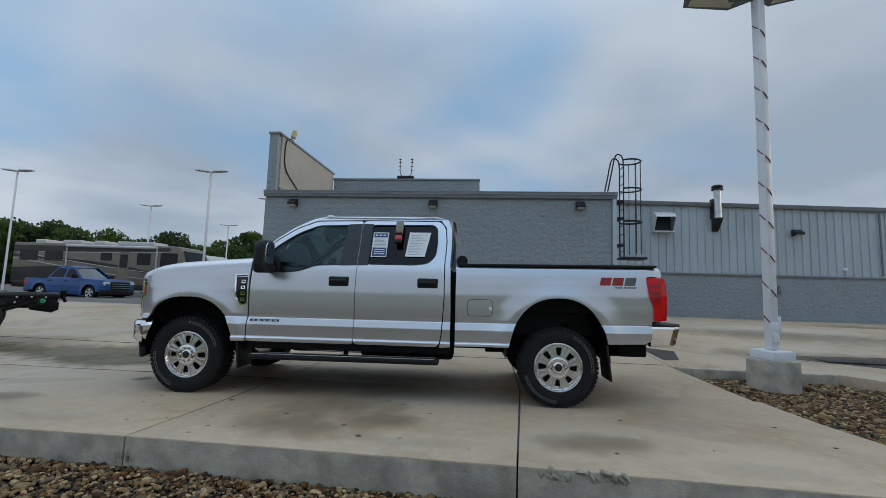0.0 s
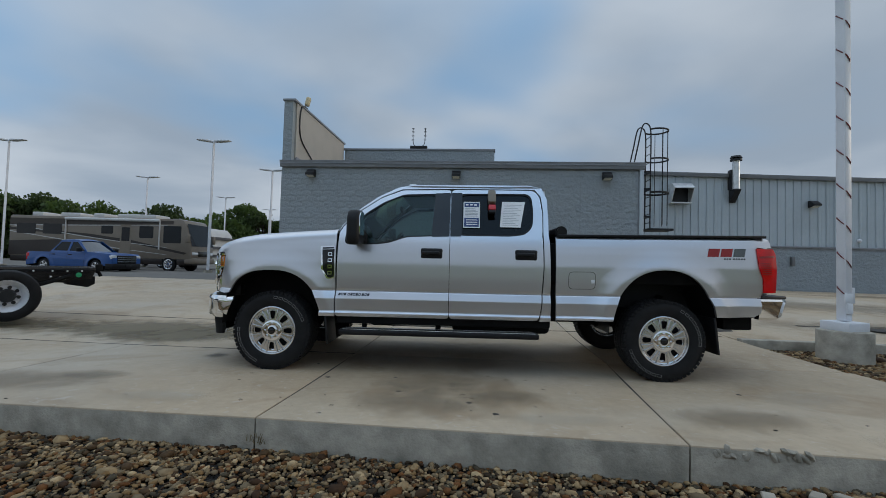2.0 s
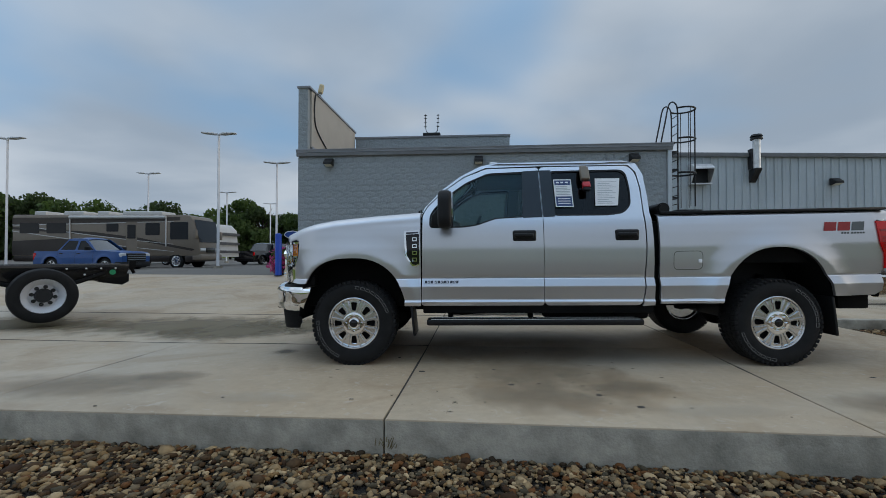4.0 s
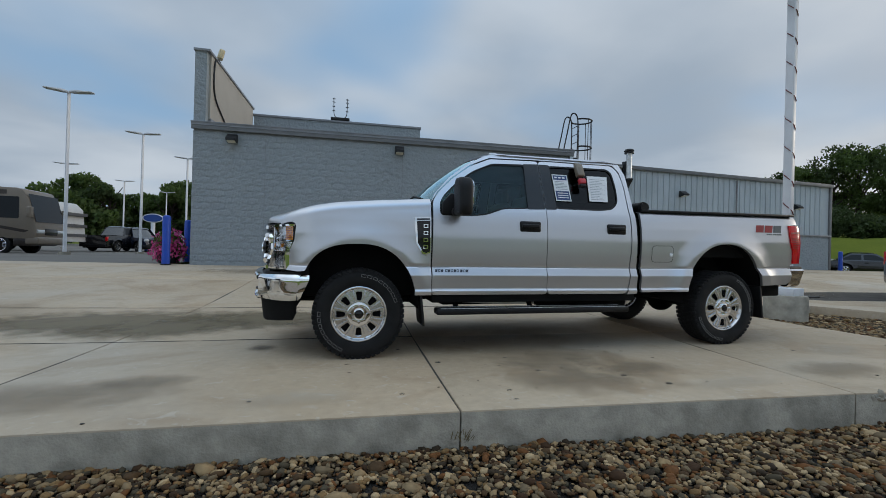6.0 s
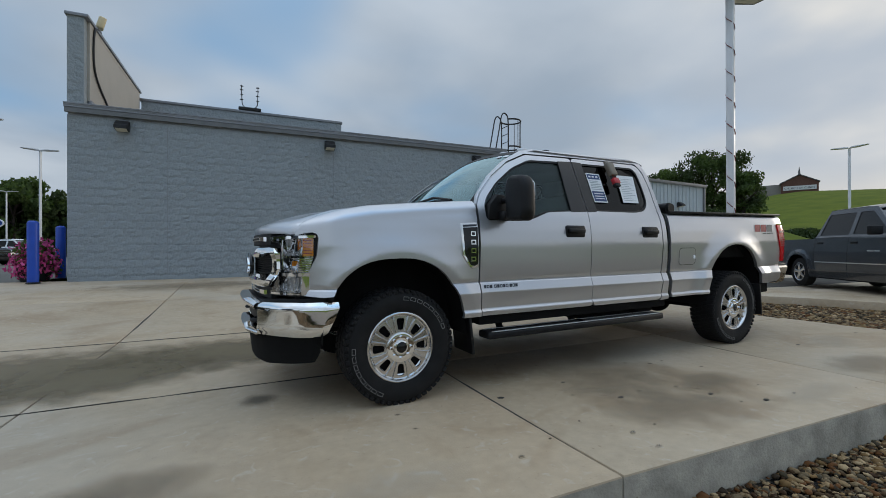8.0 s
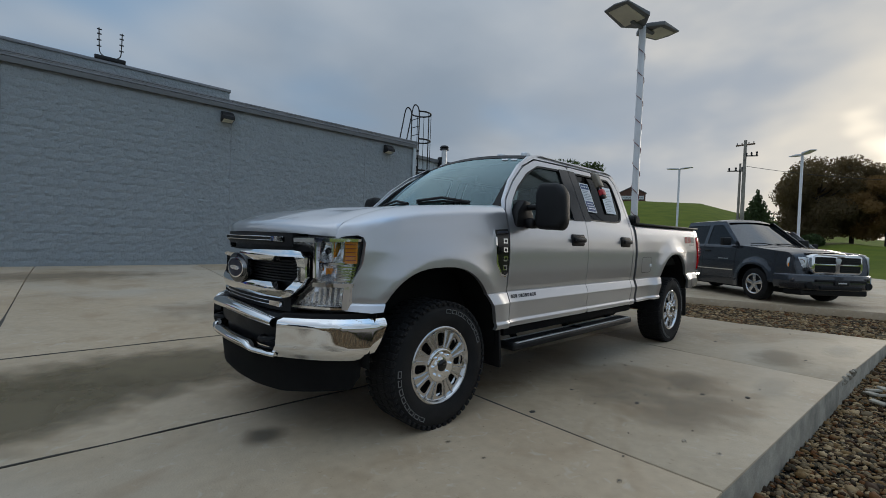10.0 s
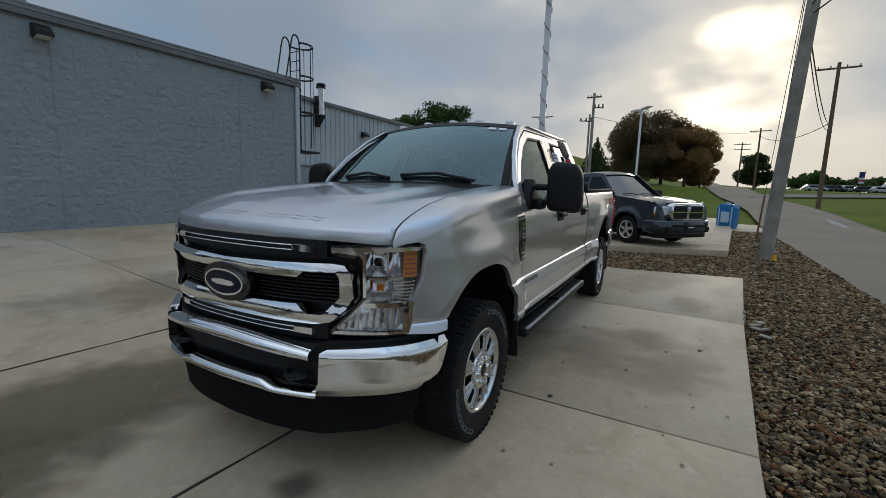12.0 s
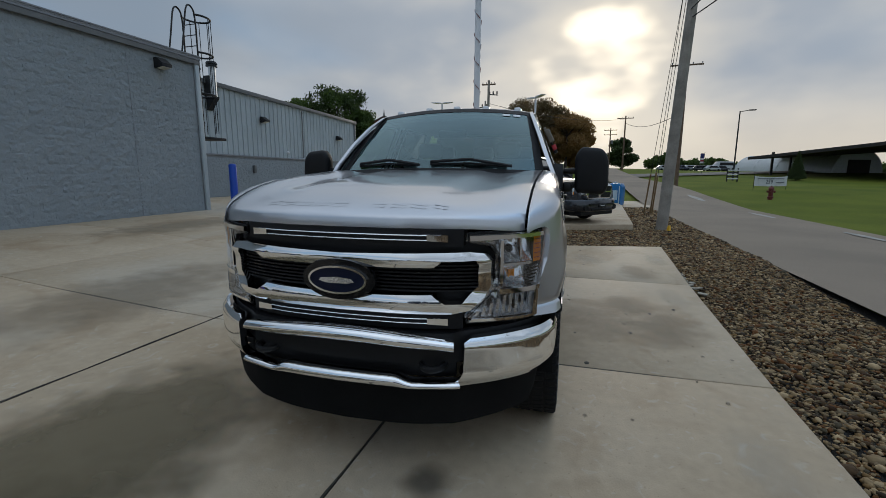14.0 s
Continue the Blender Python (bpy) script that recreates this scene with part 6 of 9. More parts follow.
def tow_mirror(side):
    def put(bm):
        return mirrored(bm) if side > 0 else bm
    bm = bmesh.new()
    o = rounded([(-1.075, 1.335), (-1.30, 1.325), (-1.325, 1.40), (-1.315, 1.60), (-1.27, 1.675), (-1.11, 1.69), (-1.07, 1.62)], 0.05, 5)
    prism(bm, o, "X", 0.845, 0.975, 0.035)
    h = part("door_mirror", put(bm), BLACKP, truck, "large black towing mirror", smooth=50)
    bm = bmesh.new()
    prism(bm, rounded([(-1.095, 1.43), (-1.29, 1.425), (-1.295, 1.61), (-1.25, 1.655), (-1.12, 1.665), (-1.09, 1.6)], 0.03), "X", 0.974, 0.980)
    part("mirror_glass", put(bm), MIRROR, h, "mirror glass")
    for z in (1.395, 1.505):
        bm = bmesh.new()
        tube(bm, [(0.90, -0.95, z), (0.905, -1.05, z), (0.905, -1.12, z + 0.005)], 0.024, 10)
        part("mirror_arm", put(bm), BLACKP, h, "black mirror arm")
    bm = bmesh.new()
    prism(bm, [(0.76, 1.35), (0.98, 1.35), (0.98, 1.44), (0.92, 1.55), (0.85, 1.56), (0.77, 1.47)], "Y", -0.985, -0.90, 0.015)
    part("mirror_base", put(bm), BLACKP, h, "black mirror base")
    bm = bmesh.new()
    box(bm, 0.85, 0.96, -1.06, -0.97, 1.34, 1.42, 0.03, 3)
    part("mirror_knuckle", put(bm), BLACKP, h, "black mirror knuckle")


tow_mirror(-1), tow_mirror(1)


def badge(side):
    def put(bm):
        return mirrored(bm) if side > 0 else bm
    o = [(0.495, 1.315), (0.650, 1.325), (0.652, 0.985), (0.622, 0.965), (0.575, 0.975), (0.512, 1.07)]
    b = part("fender_badge", put(skin(o, [], lambda x, s: side_put(x, s) + V(0, -0.010, 0), 0.06, 0.06, 0.02, IN)), CHROME, truck, "chrome fender vent badge", smooth=40)
    i_ = [(0.518, 1.282), (0.647, 1.288), (0.648, 0.998), (0.614, 0.982), (0.582, 0.990), (0.530, 1.076)]
    part("badge_field", put(skin(i_, [], lambda x, s: side_put(x, s) + V(0, -0.013, 0), 0.06, 0.06, 0.01, IN)), GLOSSB, b, "black badge field")
    for k in range(4):
        z = 1.235 - 0.066 * k
        part("badge_bar", put(skin([(0.582, z - 0.018), (0.625, z - 0.018), (0.625, z + 0.018), (0.582, z + 0.018)], [[(0.589, z - 0.011), (0.618, z - 0.011), (0.618, z + 0.011), (0.589, z + 0.011)]], lambda x, s: side_put(x, s) + V(0, -0.017, 0), 0.06, 0.06, 0.005, IN)), CHROME, b, "plain chrome bar")
    part("badge_cap", put(skin([(0.52, 1.288), (0.64, 1.295), (0.64, 1.31), (0.52, 1.304)], [], lambda x, s: side_put(x, s) + V(0, -0.014, 0), 0.06, 0.06, 0.005, IN)), DECALDARK, b, "dark badge cap")


badge(-1), badge(1)


def decals(side):
    def put(bm):
        return mirrored(bm) if side > 0 else bm
    on_side = lambda x, s: side_put(x, s) + V(0, -0.003, 0)
    slant = lambda x0, w: [(x0, 1.268), (x0 + w, 1.268), (x0 + w + 0.022, 1.352), (x0 + 0.022, 1.352)]
    shapes = ((slant(4.494, 0.112), DECALRED), (slant(4.622, 0.112), DECALRED), (slant(4.750, 0.112), DECALGREY))
    for pts, ma in shapes:
        part("side_decal", put(skin(pts, [], on_side, 0.06, 0.06, 0, IN)), ma, truck, "plain slanted decal block")
    for k in range(8):
        x0 = 4.655 + 0.026 * k + (0.012 if k > 2 else 0)
        part("side_decal", put(skin([(x0, 1.238), (x0 + 0.019, 1.238), (x0 + 0.021, 1.254), (x0 + 0.002, 1.254)], [], on_side, 0.06, 0.06, 0, IN)), DECALGREY, truck, "small dark decal bar")
    for k in range(11):
        x0 = 0.70 + 0.0285 * k + (0.012 if k > 2 else 0) + (0.008 if k > 7 else 0)
        x1 = x0 + 0.023
        part("door_lettering", put(skin([(x0, 0.803), (x1, 0.803), (x1 + 0.004, 0.828), (x0 + 0.004, 0.828)], [[(x0 + 0.006, 0.809), (x1 - 0.005, 0.809), (x1 - 0.002, 0.822), (x0 + 0.009, 0.822)]] if k % 2 else [], on_side, 0.06, 0.06, 0, IN)), DECALDARK, truck, "plain dark lettering bar")


decals(-1), decals(1)

# things fixed to the rear side window
def on_window(x, s, off=0.0):
    p = side_put(x, s + 0.022)
    return p + V(0, -0.002 - off, 0)


sticker = new("window_sticker")
sticker.matrix_basis = truck.matrix_basis.copy()
tagged(sticker, "white and blue price sticker on the rear side window", "sticker")
part("sticker_sheet", skin([(2.00, 1.515), (2.175, 1.515), (2.175, 1.78), (2.00, 1.78)], [], on_window, 0.1, 0.06, 0, IN), PAPER, sticker)
part("sticker_band", skin([(2.01, 1.725), (2.165, 1.725), (2.165, 1.77), (2.01, 1.77)], [], lambda x, s: on_window(x, s, .001), 0.1, 0.06, 0, IN), STICKBLUE, sticker, "blue sticker band")
part("sticker_band", skin([(2.01, 1.525), (2.165, 1.525), (2.165, 1.615), (2.01, 1.615)], [], lambda x, s: on_window(x, s, .001), 0.1, 0.06, 0, IN), STICKBLUE, sticker, "blue sticker band")
for z in (1.59, 1.567, 1.545):
    part("print_bar", skin([(2.03, z), (2.15, z), (2.15, z + 0.008), (2.03, z + 0.008)], [], lambda x, s: on_window(x, s, .002), 0.1, 0.06, 0, IN), PAPER, sticker, "pale print bar")
for k in range(3):
    x0 = 2.025 + 0.045 * k
    part("print_bar", skin([(x0, 1.742), (x0 + 0.03, 1.742), (x0 + 0.03, 1.756), (x0, 1.756)], [], lambda x, s: on_window(x, s, .002), 0.1, 0.06, 0, IN), PAPER, sticker, "pale print bar")
for z in (1.705, 1.69, 1.675, 1.66, 1.645, 1.63):
    part("print_bar", skin([(2.02, z), (2.155 if z < 1.69 else 2.13, z), (2.155 if z < 1.69 else 2.13, z + 0.006), (2.02, z + 0.006)], [], lambda x, s: on_window(x, s, .001), 0.1, 0.06, 0, IN), BARGREY, sticker, "grey print bar")
sheet_ = new("paper_sheet")
sheet_.matrix_basis = truck.matrix_basis.copy()
tagged(sheet_, "white printed paper sheet on the rear side window", "paper")
part("paper", skin([(2.378, 1.525), (2.588, 1.525), (2.588, 1.785), (2.378, 1.785)], [], on_window, 0.1, 0.06, 0, IN), PAPER, sheet_)
for k in range(13):
    z = 1.545 + 0.017 * k
    part("print_bar", skin([(2.40, z), (2.56 - 0.03 * (k * 7 % 3), z), (2.56 - 0.03 * (k * 7 % 3), z + 0.004), (2.40, z + 0.004)], [], lambda x, s: on_window(x, s, .001), 0.2, 0.06, 0, IN), BARGREY, sheet_, "grey print bar")
lock = thing("key_lockbox", truck.matrix_basis.copy(), "taupe key lockbox hung over the rear side window edge", "lockbox")
tilt = Matrix.Translation((2.305, -half_width(2.27, 1.75) - 0.035, 1.835)) @ pose(0, 0, 0, -26, 0, 0)
bm = bmesh.new()
box(bm, -0.042, 0.042, -0.035, 0.025, -0.02, 0.13, 0.012, 3, m=tilt)
box(bm, -0.035, 0.035, -0.01, 0.02, 0.12, 0.16, 0.008, 2, m=tilt)
part("lockbox_body", bm, TAUPE, lock)
bm = bmesh.new()
tube(bm, [tilt @ Vector(p) for p in ((-0.03, 0, -0.02), (-0.03, 0, -0.05), (0, 0, -0.065), (0.03, 0, -0.05), (0.03, 0, -0.02))], 0.008, 8)
box(bm, -0.036, 0.036, -0.02, 0.02, -0.145, -0.11, 0.008, 2, m=tilt)
part("lockbox_shackle", bm, BLACKP, lock, "black shackle and latch")
bm = bmesh.new()
box(bm, -0.038, 0.038, -0.028, 0.018, -0.112, -0.05, 0.008, 2, m=tilt)
part("lockbox_tag", bm, TAGRED, lock, "red lockbox tag")

# ---- the dealership building ----
BASE = 0.30
FRONT, LEFT, RIGHT, EAVE = 15.2, -8.49, 4.24, 4.655


def wall(name, x0, x1, y0, y1, z0, z1, material, label):
    b = bmesh.new()
    box(b, x0, x1, y0, y1, z0, z1)
    return tagged(part(name, b, material, smooth=0), label, "wall", kind="structure")


wall_front = wall("wall_south", LEFT + 0.012, RIGHT - 0.012, FRONT + 0.012, FRONT + 0.25, BASE - 0.3, EAVE, MORTAR, "grey painted split-face block wall")
wall("wall_east", RIGHT - 0.25, RIGHT - 0.003, FRONT + 0.26, 21.0, BASE - 0.3, EAVE, CMU, "grey painted block side wall")
wall("wall_west", LEFT + 0.003, LEFT + 0.25, FRONT + 0.26, 34, BASE - 0.3, EAVE, CMU, "grey painted block side wall")
wall("wall_north", LEFT + 0.3, RIGHT - 0.3, 33.7, 34, BASE - 0.3, EAVE, CMU, "grey painted block rear wall")
b = bmesh.new()
box(b, LEFT + 0.05, RIGHT - 0.05, FRONT + 0.1, 33.9, EAVE, EAVE + 0.06)
tagged(part("roof_deck", b, ROOFM), "flat grey membrane roof", "roof", kind="structure")
b = bmesh.new()
box(b, LEFT - 0.03, RIGHT + 0.07, FRONT - 0.09, FRONT - 0.025, EAVE - 0.105, EAVE + 0.02, 0.006)
tagged(part("eave_fascia", b, GREYM, smooth=0), "dark grey metal fascia under the eave", "trim", kind="structure")
b = bmesh.new()
prism(b, [(FRONT - 0.10, EAVE + 0.024), (FRONT - 0.10, EAVE + 0.07), (FRONT - 0.105, EAVE + 0.075), (FRONT - 0.105, EAVE + 0.10), (FRONT - 0.12, EAVE + 0.105), (FRONT - 0.12, EAVE + 0.135), (FRONT + 0.35, EAVE + 0.15), (FRONT + 0.35, EAVE + 0.06), (FRONT + 0.30, EAVE + 0.024)], "X", LEFT - 0.04, RIGHT + 0.08)
tagged(part("eave_trim", b, COPING, smooth=0), "dark grey metal eave trim along the block wall", "trim", kind="structure")
b = bmesh.new()
box(b, RIGHT - 0.09, RIGHT + 0.045, FRONT - 0.075, FRONT - 0.004, BASE, EAVE - 0.03, 0.012)
tagged(part("downspout", b, SIDING), "grey metal downspout at the wall corner", "downspout", kind="structure")
for x in (-6.35, -1.95, 2.2):
    b = bmesh.new()
    box(b, x - 0.008, x + 0.008, FRONT - 0.012, FRONT - 0.004, BASE + 0.05, EAVE - 0.25)
    tagged(part("control_joint", b, MORTAR), "narrow vertical joint strip in the block wall", "trim", kind="structure")
# tall wing wall with stucco inner face
b = bmesh.new()
box(b, LEFT, LEFT + 0.34, FRONT + 0.003, 20.9, EAVE + 0.14, 7.0)
wing = tagged(part("wing_wall", b, CMU, smooth=0), "tall block wing wall rising above the roof", "wall", kind="structure")
b = bmesh.new()
box(b, LEFT + 0.343, LEFT + 0.40, FRONT + 0.22, 20.9, EAVE + 0.30, 6.99)
tagged(part("stucco_face", b, EIFS), "beige stucco facing on the wing wall", "wall", kind="structure")
b = bmesh.new()
box(b, LEFT + 0.342, LEFT + 0.43, FRONT + 0.26, 20.8, EAVE + 0.13, EAVE + 0.34, 0.02)
tagged(part("wall_flashing", b, COPING), "dark flashing at the foot of the wing wall", "trim", kind="structure")
b = bmesh.new()
box(b, LEFT - 0.04, LEFT + 0.44, FRONT - 0.04, 21.0, 7.0, 7.08, 0.01)
tagged(part("wing_coping", b, COPING), "dark metal coping on the wing wall", "trim", kind="structure")
b = bmesh.new()
box(b, LEFT + 0.45, -0.62, 20.9, 21.2, EAVE + 0.07, 6.70)
box(b, -0.92, -0.62, 21.2, 30, EAVE + 0.07, 6.70)
tagged(part("rear_parapet", b, CMU, smooth=0), "grey block parapet of the higher rear roof", "wall", kind="structure")
b = bmesh.new()
box(b, LEFT + 0.4, -0.58, 20.86, 21.25, 6.703, 6.80, 0.01)
tagged(part("parapet_coping", b, COPING), "dark metal coping on the rear parapet", "trim", kind="structure")

for x in (-7.33, -2.08, 3.06):
    lp = thing("wall_lamp", pose(x, FRONT, 4.32), "dark bronze wall pack lamp under the eave", "wall lamp", group="wall lamps")
    b = bmesh.new()
    prism(b, [(-0.004, -0.13), (-0.06, -0.14), (-0.30, -0.10), (-0.30, -0.02), (-0.10, 0.13), (-0.004, 0.13)], "X", -0.15, 0.15, 0.02)
    part("lamp_housing", b, DARKM, lp)
    b = bmesh.new()
    prism(b, [(-0.07, -0.146), (-0.28, -0.11), (-0.28, -0.105), (-0.07, -0.13)], "X", -0.12, 0.12)
    part("lamp_diffuser", b, LENSW, lp, "frosted lamp diffuser")

# roof aerials, floodlight with its hanging cable
aer = thing("roof_aerial", pose(-4.33, 20.95, 6.80), "pair of dark rooftop aerials on the parapet", "aerial")
b = bmesh.new()
box(b, -0.42, 0.42, -0.12, 0.12, 0.0, 0.14, 0.03)
part("aerial_base", b, DARKM, aer)
for k in (-1, 1):
    b = bmesh.new()
    tube(b, curve_pts([(k * 0.12, 0, 0.12), (k * 0.27, 0, 0.25), (k * 0.30, 0, 0.6), (k * 0.31, 0, 1.05)], 4), 0.016, 6)
    for z in (0.45, 0.65, 0.85, 1.0):
        rod(b, (k * 0.30 - 0.06, 0, z), (k * 0.30 + 0.06, 0, z), 0.022, seg=6)
    part("aerial_mast", b, DARKM, aer, "thin dark mast with stubs")
fl = thing("roof_floodlight", pose(LEFT + 0.3, 16.3, 7.08), "cream floodlight fixed on the wing wall top", "floodlight")
b = bmesh.new()
tube(b, [(0, 0, 0), (0.02, 0, 0.16), (0.06, -0.05, 0.22)], 0.03, 8)
part("lamp_arm", b, EIFS, fl)
b = bmesh.new()
box(b, -0.06, 0.12, -0.13, 0.13, 0.16, 0.50, 0.05, 3, m=pose(0, 0, 0, 0, 14, 20))
part("lamp_head", b, mat("cream_lamp", (0.62, 0.52, 0.32), 0.5), fl, "cream lamp head")
b = bmesh.new()
tube(b, curve_pts([(LEFT + 0.42, 16.25, 7.1), (LEFT + 0.43, 15.75, 6.95), (LEFT + 0.43, 15.62, 6.3), (LEFT + 0.43, 15.8, 5.75), (LEFT + 0.43, 16.6, 5.35), (LEFT + 0.45, 17.6, 4.98), (LEFT + 0.8, 18.2, 4.86)], 8), 0.025, 8)
tagged(part("hanging_cable", b, WIRE), "black cable hanging down the stucco face", "cable")

# caged roof ladder on the east wall
lad = thing("roof_ladder", pose(RIGHT + 0.18, 15.72, 0), "dark steel caged ladder fixed to the side wall", "ladder")
for y in (-0.24, 0.24):
    b = bmesh.new()
    tube(b, curve_pts([(0.20, y, 2.55), (0.20, y, 4.6), (0.20, y, 5.9), (0.10, y, 6.22), (-0.08, y, 6.16), (-0.22, y, 5.5), (-0.34, y, 4.9)], 6), 0.024, 8)
    part("ladder_rail", b, DARKM, lad)
for k in range(11):
    b = bmesh.new()
    rod(b, (0.20, -0.24, 2.8 + 0.3 * k), (0.20, 0.24, 2.8 + 0.3 * k), 0.014, seg=8)
    part("ladder_rung", b, DARKM, lad)
for z, w in ((6.05, 0.03), (5.02, 0.03), (3.85, 0.035)):
    b = bmesh.new()
    arc_ = [(0.20, -0.26, z)] + [(0.46 + 0.40 * math.cos(t), 0.36 * math.sin(t), z) for t in (radians(-110 + 220 * k / 20) for k in range(21))] + [(0.20, 0.26, z)]
    tube(b, arc_, w, 6)
    part("cage_hoop", b, DARKM, lad)
for t in (-75, -38, 0, 38, 75):
    b = bmesh.new()
    c, s_ = 0.46 + 0.40 * math.cos(radians(t)), 0.36 * math.sin(radians(t))
    tube(b, [(c, s_, 2.72), (c, s_, 6.06)], 0.012, 6)
    part("cage_bar", b, DARKM, lad)
b = bmesh.new()
box(b, 0.12, 0.95, -0.34, 0.34, 2.52, 2.60, 0.02)
part("ladder_guard", b, DARKM, lad, "dark plate closing the ladder foot")
for z in (3.0, 3.95, 4.55):
    b = bmesh.new()
    box(b, -0.19, 0.2, -0.3, 0.3, z - 0.03, z + 0.03)
    part("ladder_bracket", b, DARKM, lad)

# ---- metal-clad shed ----
SHED, SX0, SX1 = 21.0, 4.0, 23.8


def shed_top(x):
    return 5.72 - 0.022 * (x - 7.0)


b = bmesh.new()
prism(b, [(SX0, BASE - 0.3), (SX1 - 0.01, BASE - 0.3), (SX1 - 0.01, 2.38), (SX0, 2.38)], "Y", SHED + 0.012, SHED + 0.3)
shed_base = tagged(part("shed_plinth_wall", b, MORTAR, smooth=0), "grey painted block plinth of the metal shed", "wall", kind="structure")
b = bmesh.new()
prism(b, [(SX0, 2.38), (SX1, 2.38), (SX1, shed_top(SX1)), (SX0, shed_top(SX0))], "Y", SHED + 0.06, SHED + 0.3)
shed_wall = tagged(part("shed_wall", b, SIDING, smooth=0), "pale grey ribbed metal shed wall", "wall", kind="structure")
b = bmesh.new()
prism(b, [(SHED + 0.3, BASE - 0.3), (36, BASE - 0.3), (36, shed_top(SX1) + 0.2), (SHED + 0.3, shed_top(SX1))], "X", SX1 - 0.3, SX1)
tagged(part("shed_end_wall", b, SIDING, smooth=0), "pale grey metal shed end wall", "wall", kind="structure")
b = bmesh.new()
for i in range(12):
    xa, xb = SX0 + (SX1 - SX0) * i / 12, SX0 + (SX1 - SX0) * (i + 1) / 12
    vs = [b.verts.new(c) for c in ((xa, SHED - 0.05, shed_top(xa) + 0.03), (xb, SHED - 0.05, shed_top(xb) + 0.03), (xb, 36, shed_top(xb) + 0.75), (xa, 36, shed_top(xa) + 0.75))]
    b.faces.new(vs)
tagged(part("shed_roof", b, GREYM), "grey low-pitched metal shed roof", "roof", kind="structure")
b = bmesh.new()
prism(b, [(SX0, shed_top(SX0) - 0.12), (SX1 + 0.06, shed_top(SX1) - 0.12), (SX1 + 0.06, shed_top(SX1) + 0.07), (SX0, shed_top(SX0) + 0.07)], "Y", SHED - 0.11, SHED - 0.03, 0.01)
tagged(part("shed_gutter", b, GREYM), "grey metal gutter along the shed roof", "gutter", kind="structure")
b = bmesh.new()
box(b, SX0, SX1 + 0.02, SHED - 0.055, SHED + 0.02, 2.36, 2.44, 0.008)
tagged(part("shed_sill", b, COPING), "dark flashing between siding and block plinth", "trim", kind="structure")
b = bmesh.new()
box(b, SX1 - 0.12, SX1 + 0.03, SHED - 0.04, SHED + 0.31, BASE - 0.2, shed_top(SX1) - 0.1, 0.01)
tagged(part("shed_corner_trim", b, GREYM), "grey corner trim of the shed", "trim", kind="structure")
vh = thing("vent_hood", pose(7.95, SHED - 0.02, 4.78), "galvanised wall vent hood with an open mouth", "vent")
b = bmesh.new()
prism(b, [(0, 0.42), (-0.35, 0.40), (-0.62, 0.18), (-0.62, 0.14), (-0.30, -0.42), (0, -0.45)], "X", -0.44, -0.41)
prism(b, [(0, 0.42), (-0.35, 0.40), (-0.62, 0.18), (-0.62, 0.14), (-0.30, -0.42), (0, -0.45)], "X", 0.41, 0.44)
prism(b, [(0, 0.43), (-0.35, 0.41), (-0.62, 0.19), (-0.62, 0.14), (-0.34, 0.37), (0, 0.39)], "X", -0.42, 0.42)
part("hood_shell", b, GALV, vh)
b = bmesh.new()
box(b, -0.40, 0.40, -0.06, -0.02, -0.40, 0.36)
part("hood_back", b, DARKM, vh, "dark vent opening")
b = bmesh.new()
box(b, -0.46, 0.46, -0.33, 0.0, -0.50, -0.45)
part("hood_lip", b, GALV, vh)
fu = thing("flue_pipe", pose(10.32, SHED - 0.32, -0.05), "shiny steel flue pipe bracketed on the shed wall", "flue")
b = bmesh.new()
rod(b, (0, 0, 5.0), (0, 0, 6.30), 0.15, seg=24)
part("flue_tube", b, GALV, fu)
b = bmesh.new()
rod(b, (0, 0, 6.30), (0, 0, 6.37), 0.24, 0.24, 24)
rod(b, (0, 0, 6.43), (0, 0, 6.52), 0.25, 0.20, 24)
rod(b, (0, 0, 6.3), (0, 0, 6.45), 0.12, seg=16)
part("flue_cap", b, DARKM, fu, "dark flue cap")
b = bmesh.new()
prism(b, [(0.32, 4.42), (0.28, 4.42), (-0.18, 4.93), (-0.18, 5.0), (0.32, 5.0)], "X", -0.13, 0.13)
part("flue_bracket", b, DARKM, fu, "dark flue bracket")
b = bmesh.new()
box(b, -0.2, -0.16, 0.0, 0.3, 5.0, 5.9)
part("flue_strap", b, DARKM, fu)
for x, z in ((13.75, 4.36), (21.2, 4.0)):
    lp = thing("wall_lamp", pose(x, SHED - 0.03, z), "dark wall pack lamp on the metal siding", "wall lamp", group="wall lamps")
    b = bmesh.new()
    prism(b, [(0, -0.16), (-0.07, -0.17), (-0.36, -0.10), (-0.36, -0.02), (-0.10, 0.15), (0, 0.15)], "X", -0.18, 0.18, 0.02)
    part("lamp_housing", b, DARKM, lp)
    b = bmesh.new()
    prism(b, [(-0.08, -0.175), (-0.33, -0.115), (-0.33, -0.108), (-0.08, -0.16)], "X", -0.14, 0.14)
    part("lamp_diffuser", b, LENSW, lp, "frosted lamp diffuser")
b = bmesh.new()
box(b, 17.2, 17.27, SHED - 0.06, SHED - 0.03, 2.5, 5.3)
tagged(part("conduit", b, GREYM), "grey conduit running up the siding", "conduit", kind="structure")
b = bmesh.new()
bmesh.ops.create_uvsphere(b, u_segments=12, v_segments=8, radius=0.09, matrix=pose(15.7, SHED - 0.08, 2.75))
tagged(part("security_camera", b, WHITEP), "small white dome camera on the siding", "camera dome")
mb = thing("meter_box", pose(12.9, SHED + 0.01, 1.75), "grey electric box on the block plinth", "electric box")
b = bmesh.new()
box(b, -0.07, 0.07, -0.16, 0, -0.2, 0.2, 0.02)
part("box_body", b, GREYM, mb)


